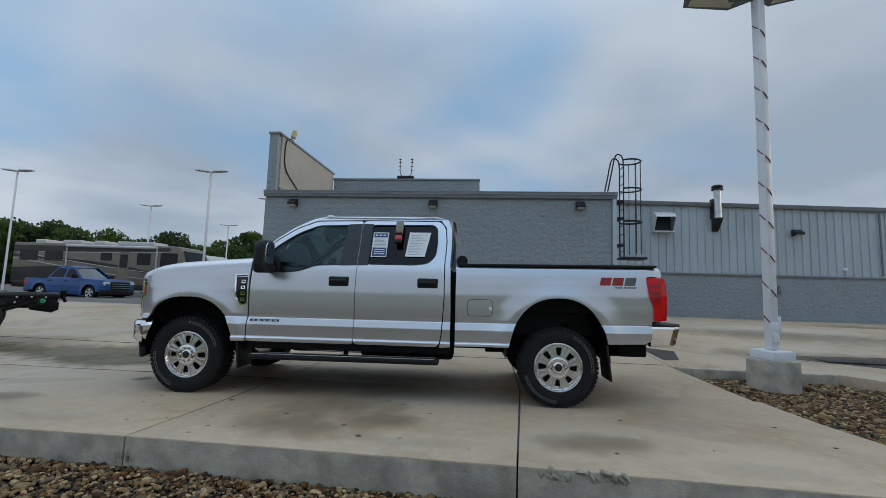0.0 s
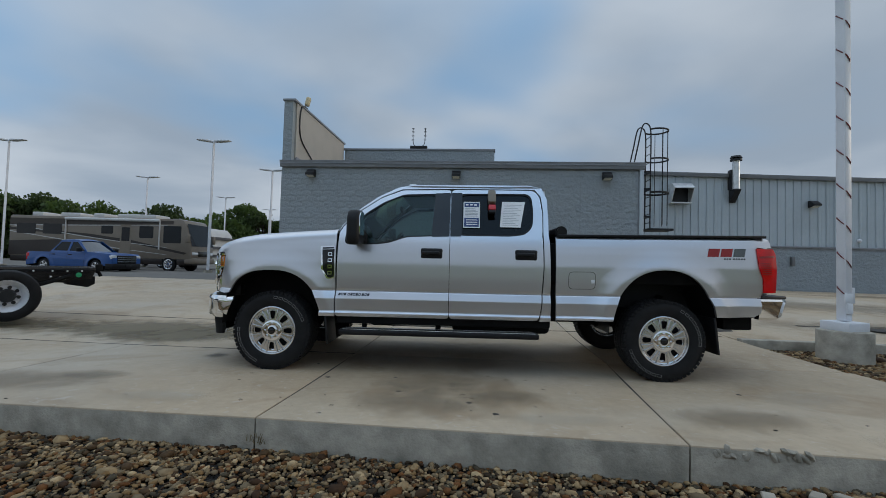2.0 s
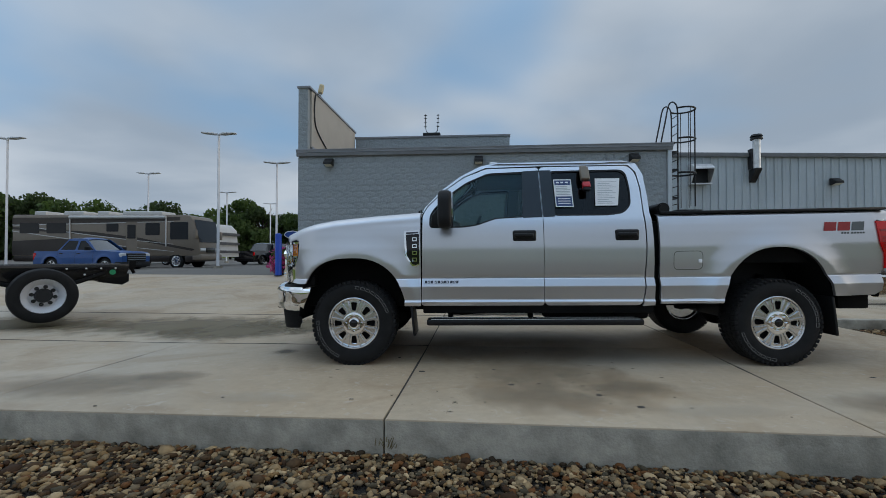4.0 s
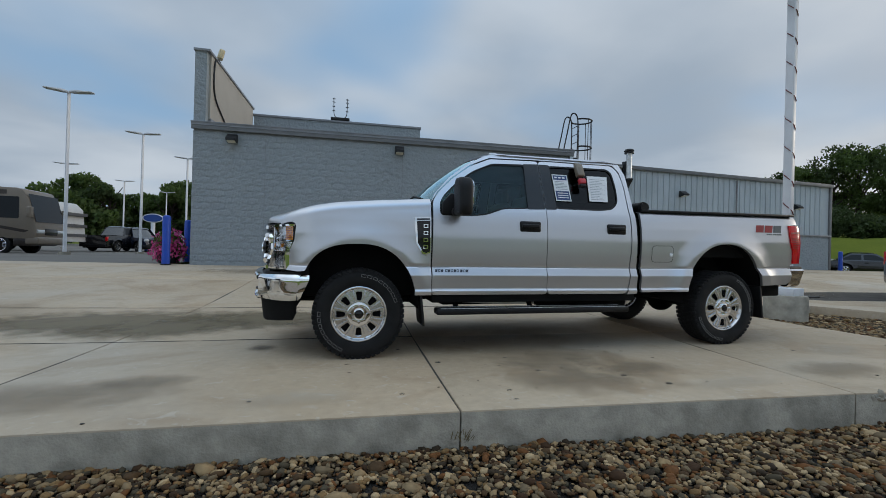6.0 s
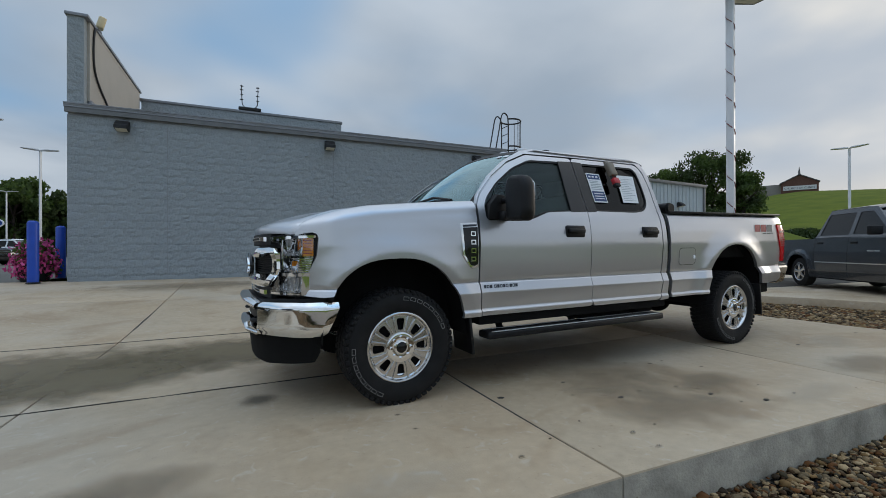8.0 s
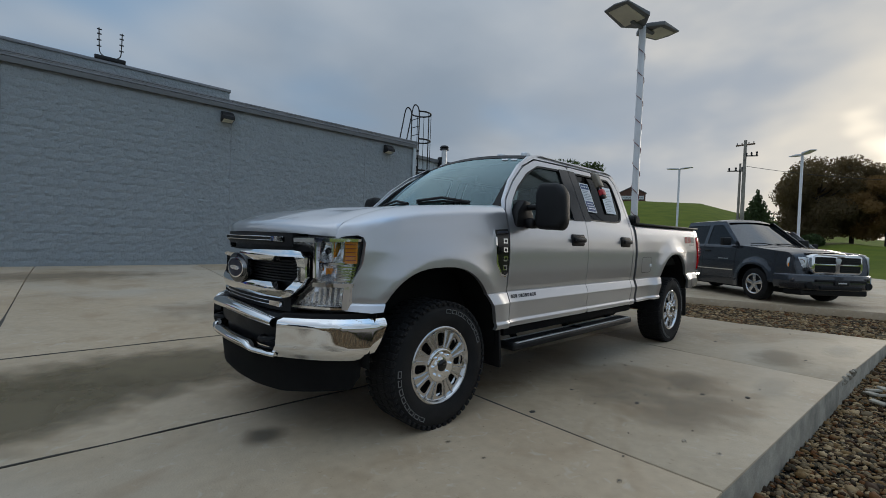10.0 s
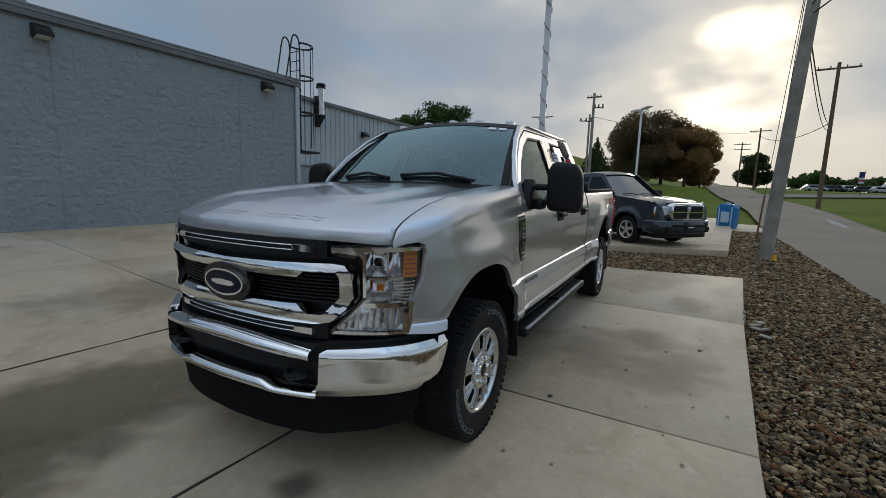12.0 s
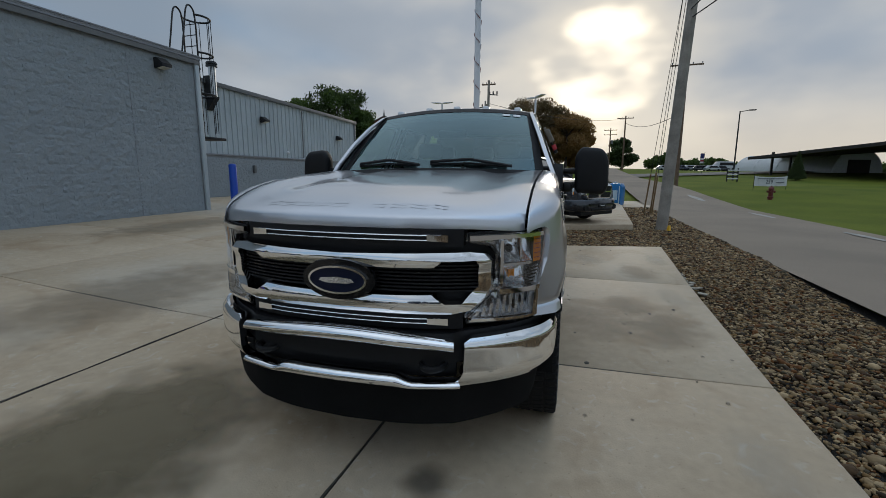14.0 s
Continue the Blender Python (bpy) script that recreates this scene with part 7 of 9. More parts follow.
def bollard(x, y, z, h, r=0.11):
    t = thing("bollard", pose(x, y, z), "bright blue plastic-sleeved steel bollard", "bollard", group="blue bollards")
    b = bmesh.new()
    revolve(b, [(0.001, h), (r * 0.5, h - 0.004), (r * 0.9, h - 0.03), (r, h - 0.06), (r, 0.0)], 24, "Z")
    part("sleeve", b, BLUEP, t)
    b = bmesh.new()
    revolve(b, [(r + 0.03, 0.0), (r + 0.03, 0.02), (r, 0.035)], 24, "Z")
    part("collar", b, DARKM, t, "dark base collar")


bollard(-8.98, 14.75, 0.33, 1.48)
bollard(-9.05, 16.6, 0.33, 1.45)
bollard(4.72, 14.62, 0.34, 1.45)
bollard(-20.5, 40.0, 0.2, 1.3)
for x, y in ((24.6, 22.3), (25.4, 21.6)):
    bollard(x, y, 0.05, 1.5)

# ---- lamp posts ----
def lamp_head(parent, m, w=0.62, l=0.95):
    b = bmesh.new()
    prism(b, [(0.05, -0.10), (0.30, -w / 2), (l, -w / 2 * 0.82), (l + 0.06, 0), (l, w / 2 * 0.82), (0.30, w / 2), (0.05, 0.10)], "Z", 0.0, 0.09, 0.015)
    for v in b.verts:
        if v.co.z > 0.05:
            v.co.z -= 0.05 * smooth01((v.co.x - 0.35) / 0.6)
    h = part("lamp_head", b, WHITEP if w < 0.5 else GREYM, parent, "flat shoebox lamp head", at=m)
    b = bmesh.new()
    prism(b, [(0.30, -w / 2 * 0.70), (l - 0.06, -w / 2 * 0.62), (l - 0.06, w / 2 * 0.62), (0.30, w / 2 * 0.70)], "Z", -0.012, 0.004)
    part("lamp_panel", b, LENSW, h, "pale square lamp panel")


def lot_lamp(x, y, z, h, turn, label, thick=0.07):
    t = thing("lamp_post", pose(x, y, z, 0, 0, turn), label, "lamp post", group="lot lamp posts")
    b = bmesh.new()
    rod(b, (0, 0, 0.0), (0, 0, h - 0.02), thick, thick * 0.85, 4)
    part("post", b, WHITEP, t, smooth=20)
    b = bmesh.new()
    rod(b, (0, 0, -0.4), (0, 0, 0.16), 0.24, seg=20)
    part("footing", b, KERB, t, "round concrete footing")
    for k in (0, 180):
        lamp_head(t, pose(0, 0, h - 0.06, 0, -6, k), 0.42, 0.95)
    return t


# the near post stands in the gravel island, wound with a red light rope
post = thing("lamp_post", pose(4.12, 6.88, 0), "square white lamp post wound with a red light rope", "lamp post")
b = bmesh.new()
revolve(b, [(0.001, 0.365), (0.29, 0.365), (0.31, 0.358), (0.32, 0.34), (0.32, -0.3)], 40, "Z")
part("footing", b, KERB, post, "round concrete footing")
b = bmesh.new()
box(b, -0.195, 0.195, -0.195, 0.195, 0.36, 0.49, 0.012, m=pose(0, 0, 0, 0, 0, 18))
part("base_cover", b, WHITEP, post, "white square base cover")
PM = pose(0, 0, 0, 0, 0, 18)
b = bmesh.new()
box(b, -0.064, 0.064, -0.064, 0.064, 0.50, 6.05, 0.012, m=PM)
part("post_shaft", b, WHITEP, post)
for z, a in ((0.60, 20), (0.74, -40)):
    b = bmesh.new()
    box(b, -0.075, 0.05, -0.09, -0.06, z, z + 0.16, 0.02, m=PM @ pose(0, 0, 0, 0, 0, a * 0.2))
    part("cable_clip", b, PAPER, post, "loose white wrap round the rope end")
b = bmesh.new()
turns, z0, z1 = 10, 0.66, 5.7
path = []
for k in range(turns * 8 + 1):
    a = -2 * math.pi * k / 8 + 0.3
    c, s_ = math.cos(a), math.sin(a)
    m_ = 0.073 / max(abs(c), abs(s_))
    path.append(PM @ V(c * m_, s_ * m_, z0 + (z1 - z0) * k / (turns * 8)))
tube(b, path, 0.008, 6)
part("light_rope", b, ROPE, post, "red light rope")
b = bmesh.new()
box(b, 0.05, 0.12, -0.06, 0.06, 0.75, 0.98, 0.01, m=PM)
part("handhole_cover", b, WHITEP, post)
for k in (-6, 174):
    lamp_head(post, pose(0, 0, 5.98, 0, -7, k), 0.66, 1.0)
    b = bmesh.new()
    tube(b, [(0, 0, 5.97), (0.4 * math.cos(radians(k)), 0.4 * math.sin(radians(k)), 6.0)], 0.045, 8)
    part("lamp_arm", b, GREYM, post)

for x, y in ((-17.0, 24.0), (-17.1, 31.4), (-17.3, 39.3), (-30.2, 23.9), (-29.9, 34.6), (-29.7, 45.7), (-30, 56.3), (-29.8, 66.9)):
    lot_lamp(x, y, lot_z(x, y) - 0.03, 7.75, 8, "slim white double-headed car park lamp post", 0.085)
lot_lamp(33.0, 17.1, hill(33, 17.1) - 0.15, 7.9, 100, "slim white double-headed lamp post by the grass", 0.09)
lot_lamp(26.25, 7.95, hill(26.25, 7.95) - 0.15, 7.2, 40, "slim white double-headed lamp post by the display slab", 0.09)

# ---- other vehicles ----
def simple_wheel(parent, x, y, r, w, side, rim_mat=ALLOY, spokes=5):
    h = new("wheel")
    h.parent = parent
    h.matrix_basis = Matrix.Translation((x, y, r)) @ pose(0, 0, 0, 0, 17 * x, 0 if side < 0 else 180)
    b = bmesh.new()
    revolve(b, [(r * 0.60, -w / 2 + 0.02), (r * 0.66, -w / 2), (r * 0.86, -w / 2), (r * 0.97, -w / 2 + 0.03), (r, 0), (r * 0.97, w / 2 - 0.03), (r * 0.86, w / 2), (r * 0.6, w / 2)], 32)
    part("tyre", b, RUBBER, h)
    b = bmesh.new()
    revolve(b, [(0.001, -w / 2 + 0.07), (r * 0.5, -w / 2 + 0.06), (r * 0.60, -w / 2 + 0.02), (r * 0.64, -w / 2 + 0.005), (r * 0.66, -w / 2 + 0.01)], 32)
    rim_ = part("rim", b, DARKM, h)
    b = bmesh.new()
    revolve(b, [(r * 0.54, -w / 2 + 0.05), (r * 0.56, -w / 2 + 0.015), (r * 0.61, -w / 2 + 0.002), (r * 0.65, -w / 2 + 0.006)], 32)
    part("rim_lip", b, rim_mat, rim_)
    b = bmesh.new()
    prism(b, [(-0.045, 0.03), (0.045, 0.03), (0.040, r * 0.35), (0.058, r * 0.60), (-0.058, r * 0.60), (-0.040, r * 0.35)], "Y", -w / 2 + 0.012, -w / 2 + 0.05, 0.006)
    me_ = bpy.data.meshes.new("spoke"); b.to_mesh(me_); b.free(); me_.materials.append(rim_mat)
    for k in range(spokes):
        linked("spoke", me_, None, rim_, "", 40, Matrix.Rotation(2 * math.pi * k / spokes, 4, "Y"))
    b = bmesh.new()
    revolve(b, [(0.001, -w / 2 + 0.002), (r * 0.18, -w / 2 + 0.006), (r * 0.2, -w / 2 + 0.05)], 16)
    part("hub_cap", b, rim_mat, rim_)


def vehicle(name, m, paint, label, category, L, wb, front, H, half, belt, hood_h, roof, kind="pickup", r=0.39, tailx=None, lamp=LAMPW, group="", grille_mat=BLACKP, flares=0.03, bumper_mat=None, front_end=True):
    """A parked vehicle, nose at -x; roof = (windshield foot, roof front, roof rear, rear foot) along its length from the front axle."""
    t = thing(name, m, label, category, group)
    x0, x1 = -front, L - front
    wf, rf, rr, rb = roof
    low = r * 0.95

    def wdt(x, z):
        w = lerp_table([(low - 0.1, half - 0.03), (low + 0.1, half), (belt * 0.7, half), (belt, half - 0.05), (belt + 0.02, half - 0.07), (H, half - 0.30)], z)
        w -= 0.5 * max(0, x0 + 0.45 - x) ** 2 + 0.25 * max(0, x - (x1 - 0.35)) ** 2
        for cx in (0, wb):
            d = math.hypot(x - cx, z - r) - r * 1.18
            w += flares * (1 - smooth01((d - 0.05) / 0.14)) if z < belt else 0
        return w

    top = [(x0, low + 0.42), (x0 + 0.05, hood_h - 0.12), (x0 + 0.16, hood_h - 0.03), (wf - 0.5, hood_h + (belt - hood_h) * 0.7), (wf, belt + 0.02)]
    if kind == "pickup":
        rear_top = [(rb, belt + 0.0), (rb + 0.05, belt - 0.02), (x1 - 0.02, belt - 0.02), (x1, belt - 0.05)]
    else:
        rear_top = [(rb, belt), (x1 - 0.03, belt - 0.05), (x1, belt - 0.25)]
    a1, a2 = arch(0, r, r * 1.2, r * 1.22, 10, 170, 14)[::-1], arch(wb, r, r * 1.2, r * 1.22, 10, 170, 14)[::-1]
    outline = [(x0, low)] + a1 + [(a1[-1][0] + 0.02, low - 0.08), (a2[0][0] - 0.02, low - 0.08)] + a2 + [(x1, low + 0.03)] + rear_top[::-1] + top[::-1]
    side_bm = skin(outline, [], lambda x, s: Vector((x, -wdt(x, s), s)), 0.07, 0.05, 0.04, IN)
    both("body_side", side_bm, paint, t, smooth=50)
    # upper surfaces: hood, tail and end panels
    ring = [(x0, low)] + top
    b = bmesh.new()
    rows = [[b.verts.new((x, v * wdt(x, z), z + 0.045 * (1 - v * v) * (1 if i > 2 else 0))) for v in [-1 + k / 5 for k in range(11)]] for i, (x, z) in enumerate(ring)]
    for A, B in zip(rows, rows[1:]):
        for k in range(10):
            b.faces.new((A[k], B[k], B[k + 1], A[k + 1]))
    bmesh.ops.recalc_face_normals(b, faces=b.faces[:])
    part("hood", b, paint, t, smooth=45)
    ring = rear_top + [(x1, low + 0.03)]
    b = bmesh.new()
    rows = [[b.verts.new((x, v * wdt(x, z), z)) for v in [-1 + k / 5 for k in range(11)]] for x, z in ring]
    for A, B in zip(rows, rows[1:]):
        for k in range(10):
            b.faces.new((A[k], B[k], B[k + 1], A[k + 1]))
    bmesh.ops.recalc_face_normals(b, faces=b.faces[:])
    part("tail", b, paint, t, smooth=45)
    # greenhouse: dark glass body under a painted roof and pillars
    gh = [(wf, belt), (rf, H - 0.03), (rr, H - 0.03), (rb, belt)]
    gput = lambda x, s: Vector((x, -wdt(x, s) + 0.005, s))
    wins = []
    mid = (wf + rb) / 2 + 0.05
    a_ = rounded([(wf + 0.18, belt + 0.05), (mid - 0.06, belt + 0.05), (mid - 0.06, H - 0.13), (rf + 0.06, H - 0.13)], 0.04)
    c_ = rounded([(mid + 0.06, belt + 0.05), (rb - 0.14, belt + 0.05), (rr - 0.02, H - 0.13), (mid + 0.06, H - 0.13)], 0.04)
    both("cab_side", skin(gh, [a_, c_], gput, 0.15, 0.1, 0.03, IN), paint, t, smooth=50)
    for w_ in (a_, c_):
        both("side_window", skin(w_, [], lambda x, s: gput(x, s) + V(0, 0.012, 0), 0.2, 0.12, 0, IN), DARKGL, t, "dark side window")
    b = bmesh.new()
    rows = [[b.verts.new((x + (0.10 * v * v if k < 2 else 0), v * wdt(x, z) * 0.995, z + h * (1 - v * v))) for v in [-1 + j / 5 for j in range(11)]] for k, (x, z, h) in enumerate(((rf - 0.07, H - 0.085, 0.045), (rf + 0.05, H - 0.03, 0.06), (rf + 0.3, H - 0.015, 0.07), ((rf + rr) / 2, H - 0.015, 0.07), (rr - 0.1, H - 0.02, 0.065), (rr + 0.03, H - 0.06, 0.05)))]
    for A, B in zip(rows, rows[1:]):
        for k in range(10):
            b.faces.new((A[k], B[k], B[k + 1], A[k + 1]))
    bmesh.ops.recalc_face_normals(b, faces=b.faces[:])
    part("roof", b, paint, t, smooth=50)
    for nm, (xa, za), (xb, zb), lb in (("windshield", (wf, belt + 0.02), (rf, H - 0.04), "dark reflecting windshield"), ("rear_window", (rb, belt), (rr, H - 0.04), "dark rear window")):
        b = bmesh.new()
        rows = []
        for k in range(5):
            u = k / 4
            x, z = xa + (xb - xa) * u, za + (zb - za) * u
            rows.append([b.verts.new((x + (0.12 * v * v if nm == "windshield" else 0), v * wdt(x, z) * 0.90, z + 0.035 * (1 - v * v) * (1 - 0.5 * u))) for v in [-1 + j / 5 for j in range(11)]])
        for A, B in zip(rows, rows[1:]):
            for k in range(10):
                b.faces.new((A[k], B[k], B[k + 1], A[k + 1]))
        bmesh.ops.recalc_face_normals(b, faces=b.faces[:])
        part(nm, b, SKYGL, t, lb, smooth=60)
    # underbody, wheels
    b = bmesh.new()
    box(b, x0 + 0.15, x1 - 0.15, -half + 0.14, half - 0.14, low - 0.12, belt - 0.12, 0.03)
    part("inner_body", b, UNDER, t)
    for x in (0, wb):
        for sd in (-1, 1):
            simple_wheel(t, x, sd * (half - 0.13), r, 0.25, sd)
    # front end
    fx = lambda y: x0 + 0.5 * max(0, abs(y) - half + 0.42) ** 2 * 1.4
    gz0, gz1 = low + 0.20, hood_h - 0.10
    if front_end:
        b = bmesh.new()
        box(b, x0 - 0.03, x0 + 0.1, -half * 0.60, half * 0.60, gz0, gz1, 0.03, 2)
        g = part("grille", b, grille_mat, t, "dark grille")
    for k in range(3 if front_end else 0):
        z = gz0 + (gz1 - gz0) * (k + 1) / 4
        b = bmesh.new()
        box(b, x0 - 0.04, x0, -half * 0.58, half * 0.58, z - 0.012, z + 0.012)
        part("grille_bar", b, CHROME if paint is not CARBLACK else GLOSSB, g)
    for sd in (-1, 1):
        b = bmesh.new() if front_end else None
        if front_end:
            box(b, x0 - 0.015, x0 + 0.30, min(sd * half * 0.60, sd * half * 0.93), max(sd * half * 0.60, sd * half * 0.93), gz1 - 0.20, gz1 + 0.0, 0.04, 3, m=Matrix.Translation((0.035, 0, 0)))
            part("headlight", b, lamp, t, "clear headlight")
        b = bmesh.new()
        box(b, x1 - 0.16, x1 + 0.015, min(sd * (half - 0.13), sd * (half - 0.02)), max(sd * (half - 0.13), sd * (half - 0.02)), belt - 0.45, belt - 0.10, 0.02)
        part("tail_lamp", b, REDLENS, t, "red tail lamp")
        b = bmesh.new()
        box(b, wf + 0.25, wf + 0.38, min(sd * (half - 0.02), sd * (half + 0.22)), max(sd * (half - 0.02), sd * (half + 0.22)), belt + 0.02, belt + 0.22, 0.03, 3)
        part("door_mirror", b, BLACKP, t, "black door mirror")
        for hx in (mid - 0.18, rb - 0.22):
            b = bmesh.new()
            yy = sd * wdt(hx, belt - 0.13)
            box(b, hx - 0.1, hx + 0.1, yy - 0.02, yy + 0.02, belt - 0.16, belt - 0.11, 0.01)
            part("door_handle", b, BLACKP, t)
        for gx in (wf + 0.12, mid, rb - 0.02):
            s_ = skin([(gx - 0.005, low - 0.04), (gx + 0.005, low - 0.04), (gx + 0.005, belt), (gx - 0.005, belt)], [], lambda x, s: Vector((x, -wdt(x, s) - 0.002, s)), 1, 0.1, 0, IN)
            part("door_gap", mirrored(s_) if sd > 0 else s_, DARKM, t)
    if front_end:
        b = bmesh.new()
        pts = [(x0 - 0.10, -half * 0.55), (x0 - 0.04, -half * 0.86), (x0 + 0.14, -half * 0.99), (x0 + 0.30, -half), (x0 + 0.30, half), (x0 + 0.14, half * 0.99), (x0 - 0.04, half * 0.86), (x0 - 0.10, half * 0.55)]
        prism(b, pts, "Z", low - 0.06, low + 0.20, 0.03)
        part("front_bumper", b, bumper_mat or BLACKP, t, "front bumper")
    b = bmesh.new()
    prism(b, [(x1 - 0.2, -half + 0.02), (x1 + 0.06, -half + 0.08), (x1 + 0.10, 0), (x1 + 0.06, half - 0.08), (x1 - 0.2, half - 0.02)], "Z", low - 0.02, low + 0.17, 0.03)
    part("rear_bumper", b, bumper_mat or BLACKP, t, "rear bumper")
    if front_end:
        b = bmesh.new()
        box(b, x0 - 0.125, x0 - 0.10, -0.17, 0.17, low + 0.02, low + 0.14, 0.004)
        part("number_plate", b, DARKM, t, "plain dark plate")
    return t


def facing(x, y, z, dx, dy):
    """Pose of a vehicle whose nose (-x) points along (dx, dy)."""
    return pose(x, y, z, 0, 0, math.degrees(math.atan2(-dy, -dx)))


dodge = vehicle("pickup_truck", facing(8.12, 4.85, RAMZ, -0.57, -0.82), CARGREY, "dark grey older pickup truck with a chrome cross grille", "pickup truck", 5.75, 3.57, 0.98, 1.98, 1.0, 1.28, 1.20,
                (0.50, 1.30, 2.75, 2.98), r=0.385, flares=0.05, bumper_mat=CARGREY, front_end=False)
# its nose: chrome grille shell with a cross, wrapped headlights, deep painted bumper
b = bmesh.new()
prism(b, rounded([(-0.55, 0.70), (0.55, 0.70), (0.63, 0.80), (0.62, 1.10), (0.50, 1.155), (-0.50, 1.155), (-0.62, 1.10), (-0.63, 0.80)], 0.06), "X", -1.10, -0.90, 0.035)
shell = part("grille_shell", b, CHROME, dodge, "chrome grille shell", smooth=40)
for y0, y1 in ((-0.55, -0.055), (0.055, 0.55)):
    for z0, z1 in ((0.755, 0.905), (0.935, 1.085)):
        b = bmesh.new()
        prism(b, rounded([(y0, z0), (y1, z0), (y1, z1), (y0, z1)], 0.03), "X", -1.106, -1.098)
        mesh_ = part("grille_mesh", b, BLACKP, shell, "black honeycomb grille panel")
        b = bmesh.new()
        for k in range(4):
            z = z0 + 0.018 + (z1 - z0 - 0.03) * k / 3
            box(b, -1.110, -1.105, y0 + 0.02, y1 - 0.02, z - 0.004, z + 0.004)
        part("grille_slats", b, GLOSSB, mesh_)
b = bmesh.new()
prism(b, rounded([(-0.035, 0.93), (0.035, 0.93), (0.07, 1.02), (0.05, 1.06), (-0.05, 1.06), (-0.07, 1.02)], 0.015), "X", -1.125, -1.095, 0.01)
part("grille_emblem", b, GALV, shell, "plain steel emblem")
for sd in (-1, 1):
    # lamp: bright bowl box under a clear cover, swept back round the corner
    hm = Matrix.Translation((-0.93, sd * 0.80, 0.0)) @ pose(0, 0, 0, 0, 0, -sd * 24)
    o = rounded([(-0.17, 0.835), (0.17, 0.825), (0.185, 0.92), (0.165, 1.055), (-0.12, 1.075), (-0.175, 1.05)], 0.045, 5)
    b = bmesh.new()
    prism(b, o, "X", 0.0, 0.24, 0.01)
    bmesh.ops.transform(b, matrix=hm, verts=b.verts[:])
    hl = part("headlight", b, LAMPW, dodge, "pale headlight behind a clear cover", smooth=40)
    for yy, rr in ((-0.075 * sd, 0.07), (0.07 * sd, 0.06)):
        b = bmesh.new()
        revolve(b, [(0.001, 0.05), (rr * 0.5, 0.03), (rr * 0.85, -0.004), (rr, -0.006), (rr, 0.03)], 20, "Z")
        bmesh.ops.transform(b, matrix=hm @ Matrix.Translation((0.0, yy, 0.95)) @ pose(0, 0, 0, 0, 90, 0), verts=b.verts[:])
        part("lamp_bowl", b, CHROME, hl, "round chrome lamp bowl")
    b = bmesh.new()
    prism(b, rounded([(sd * 0.125, 0.85), (sd * 0.172, 0.85), (sd * 0.172, 0.93), (sd * 0.125, 0.93)][::sd], 0.01), "X", -0.006, 0.01)
    bmesh.ops.transform(b, matrix=hm, verts=b.verts[:])
    part("amber_marker", b, AMBER, hl, "amber corner marker")
b = bmesh.new()
o = [(-1.20, 0.0), (-1.19, 0.45), (-1.14, 0.74), (-1.03, 0.92), (-0.88, 1.005), (-0.58, 1.02)]
o = [(x, -y) for x, y in o[::-1]] + o[1:] + [(-0.58, 0.9), (-0.85, 0.85), (-0.98, 0.5), (-0.98, -0.5), (-0.85, -0.85), (-0.58, -0.9)]
prism(b, o, "Z", 0.36, 0.705, 0.045)
bp_ = part("front_bumper", b, CARGREY, dodge, "deep dark grey bumper", smooth=50)
for z0, z1, w_, lb in ((0.545, 0.60, 0.60, "dark bumper groove"), (0.38, 0.46, 0.50, "black lower intake")):
    b = bmesh.new()
    box(b, -1.212, -1.15, -w_, w_, z0, z1, 0.012)
    part("bumper_slot", b, BLACKP, bp_, lb)
b = bmesh.new()
box(b, -1.222, -1.205, -0.17, 0.17, 0.475, 0.60, 0.006)
pl_ = part("number_plate", b, DARKM, bp_, "plain dark plate")
b = bmesh.new()
box(b, -1.226, -1.220, -0.10, 0.10, 0.515, 0.545, 0.002)
part("plate_bar", b, GALV, pl_, "plain pale bar")
for y in (-0.72, 0.72):
    b = bmesh.new()
    rod(b, (-1.165, y, 0.47), (-1.06, y, 0.47), 0.075, seg=18)
    part("fog_lamp", b, BLACKP, bp_, "dark round fog lamp recess")
b = bmesh.new()
prism(b, [(-1.05, -0.80), (-0.75, -0.94), (-0.75, 0.94), (-1.05, 0.80)], "Z", 0.24, 0.37, 0.03)
part("air_dam", b, BLACKP, bp_, "black air dam")
for sd in (-1, 1):
    b = bmesh.new()
    box(b, 0.66, 2.92, sd * 1.0 - 0.012, sd * 1.0 + 0.012, 0.66, 0.685)
    part("side_moulding", b, CHROME, dodge, "thin bright side moulding")
    b = bmesh.new()
    for k in range(9):
        x = 0.85 + 0.035 * k + (0.02 if k > 3 else 0)
        box(b, x, x + 0.025, sd * 0.985 - 0.022, sd * 0.985 + 0.022, 0.945, 0.965)
    part("door_lettering", b, GALV, dodge, "small plain pale lettering bar")
# hood with a raised middle
b = bmesh.new()
nx_, ny_ = 14, 12
net = [[b.verts.new((-0.92 + 1.36 * i / nx_, (2 * k / ny_ - 1) * (0.56 + 0.10 * i / nx_), 1.155 + 0.10 * (i / nx_) ** 0.8 + 0.075 * (1 - ((2 * k / ny_ - 1) ** 2) ** 2) * min(1, 0.35 + i / 5))) for k in range(ny_ + 1)] for i in range(nx_ + 1)]
for i in range(nx_):
    for k in range(ny_):
        b.faces.new((net[i][k], net[i + 1][k], net[i + 1][k + 1], net[i][k + 1]))
part("hood_bulge", b, CARGREY, dodge, "raised hood middle", smooth=60)
b = bmesh.new()
for y0, y1 in ((-0.62, 0.0), (0.05, 0.62)):
    tube(b, [(0.47, y0, 1.335), (0.50, (y0 + y1) / 2, 1.375), (0.56, y1, 1.365)], 0.012, 6)
part("wiper", b, BLACKP, dodge, "black wiper")
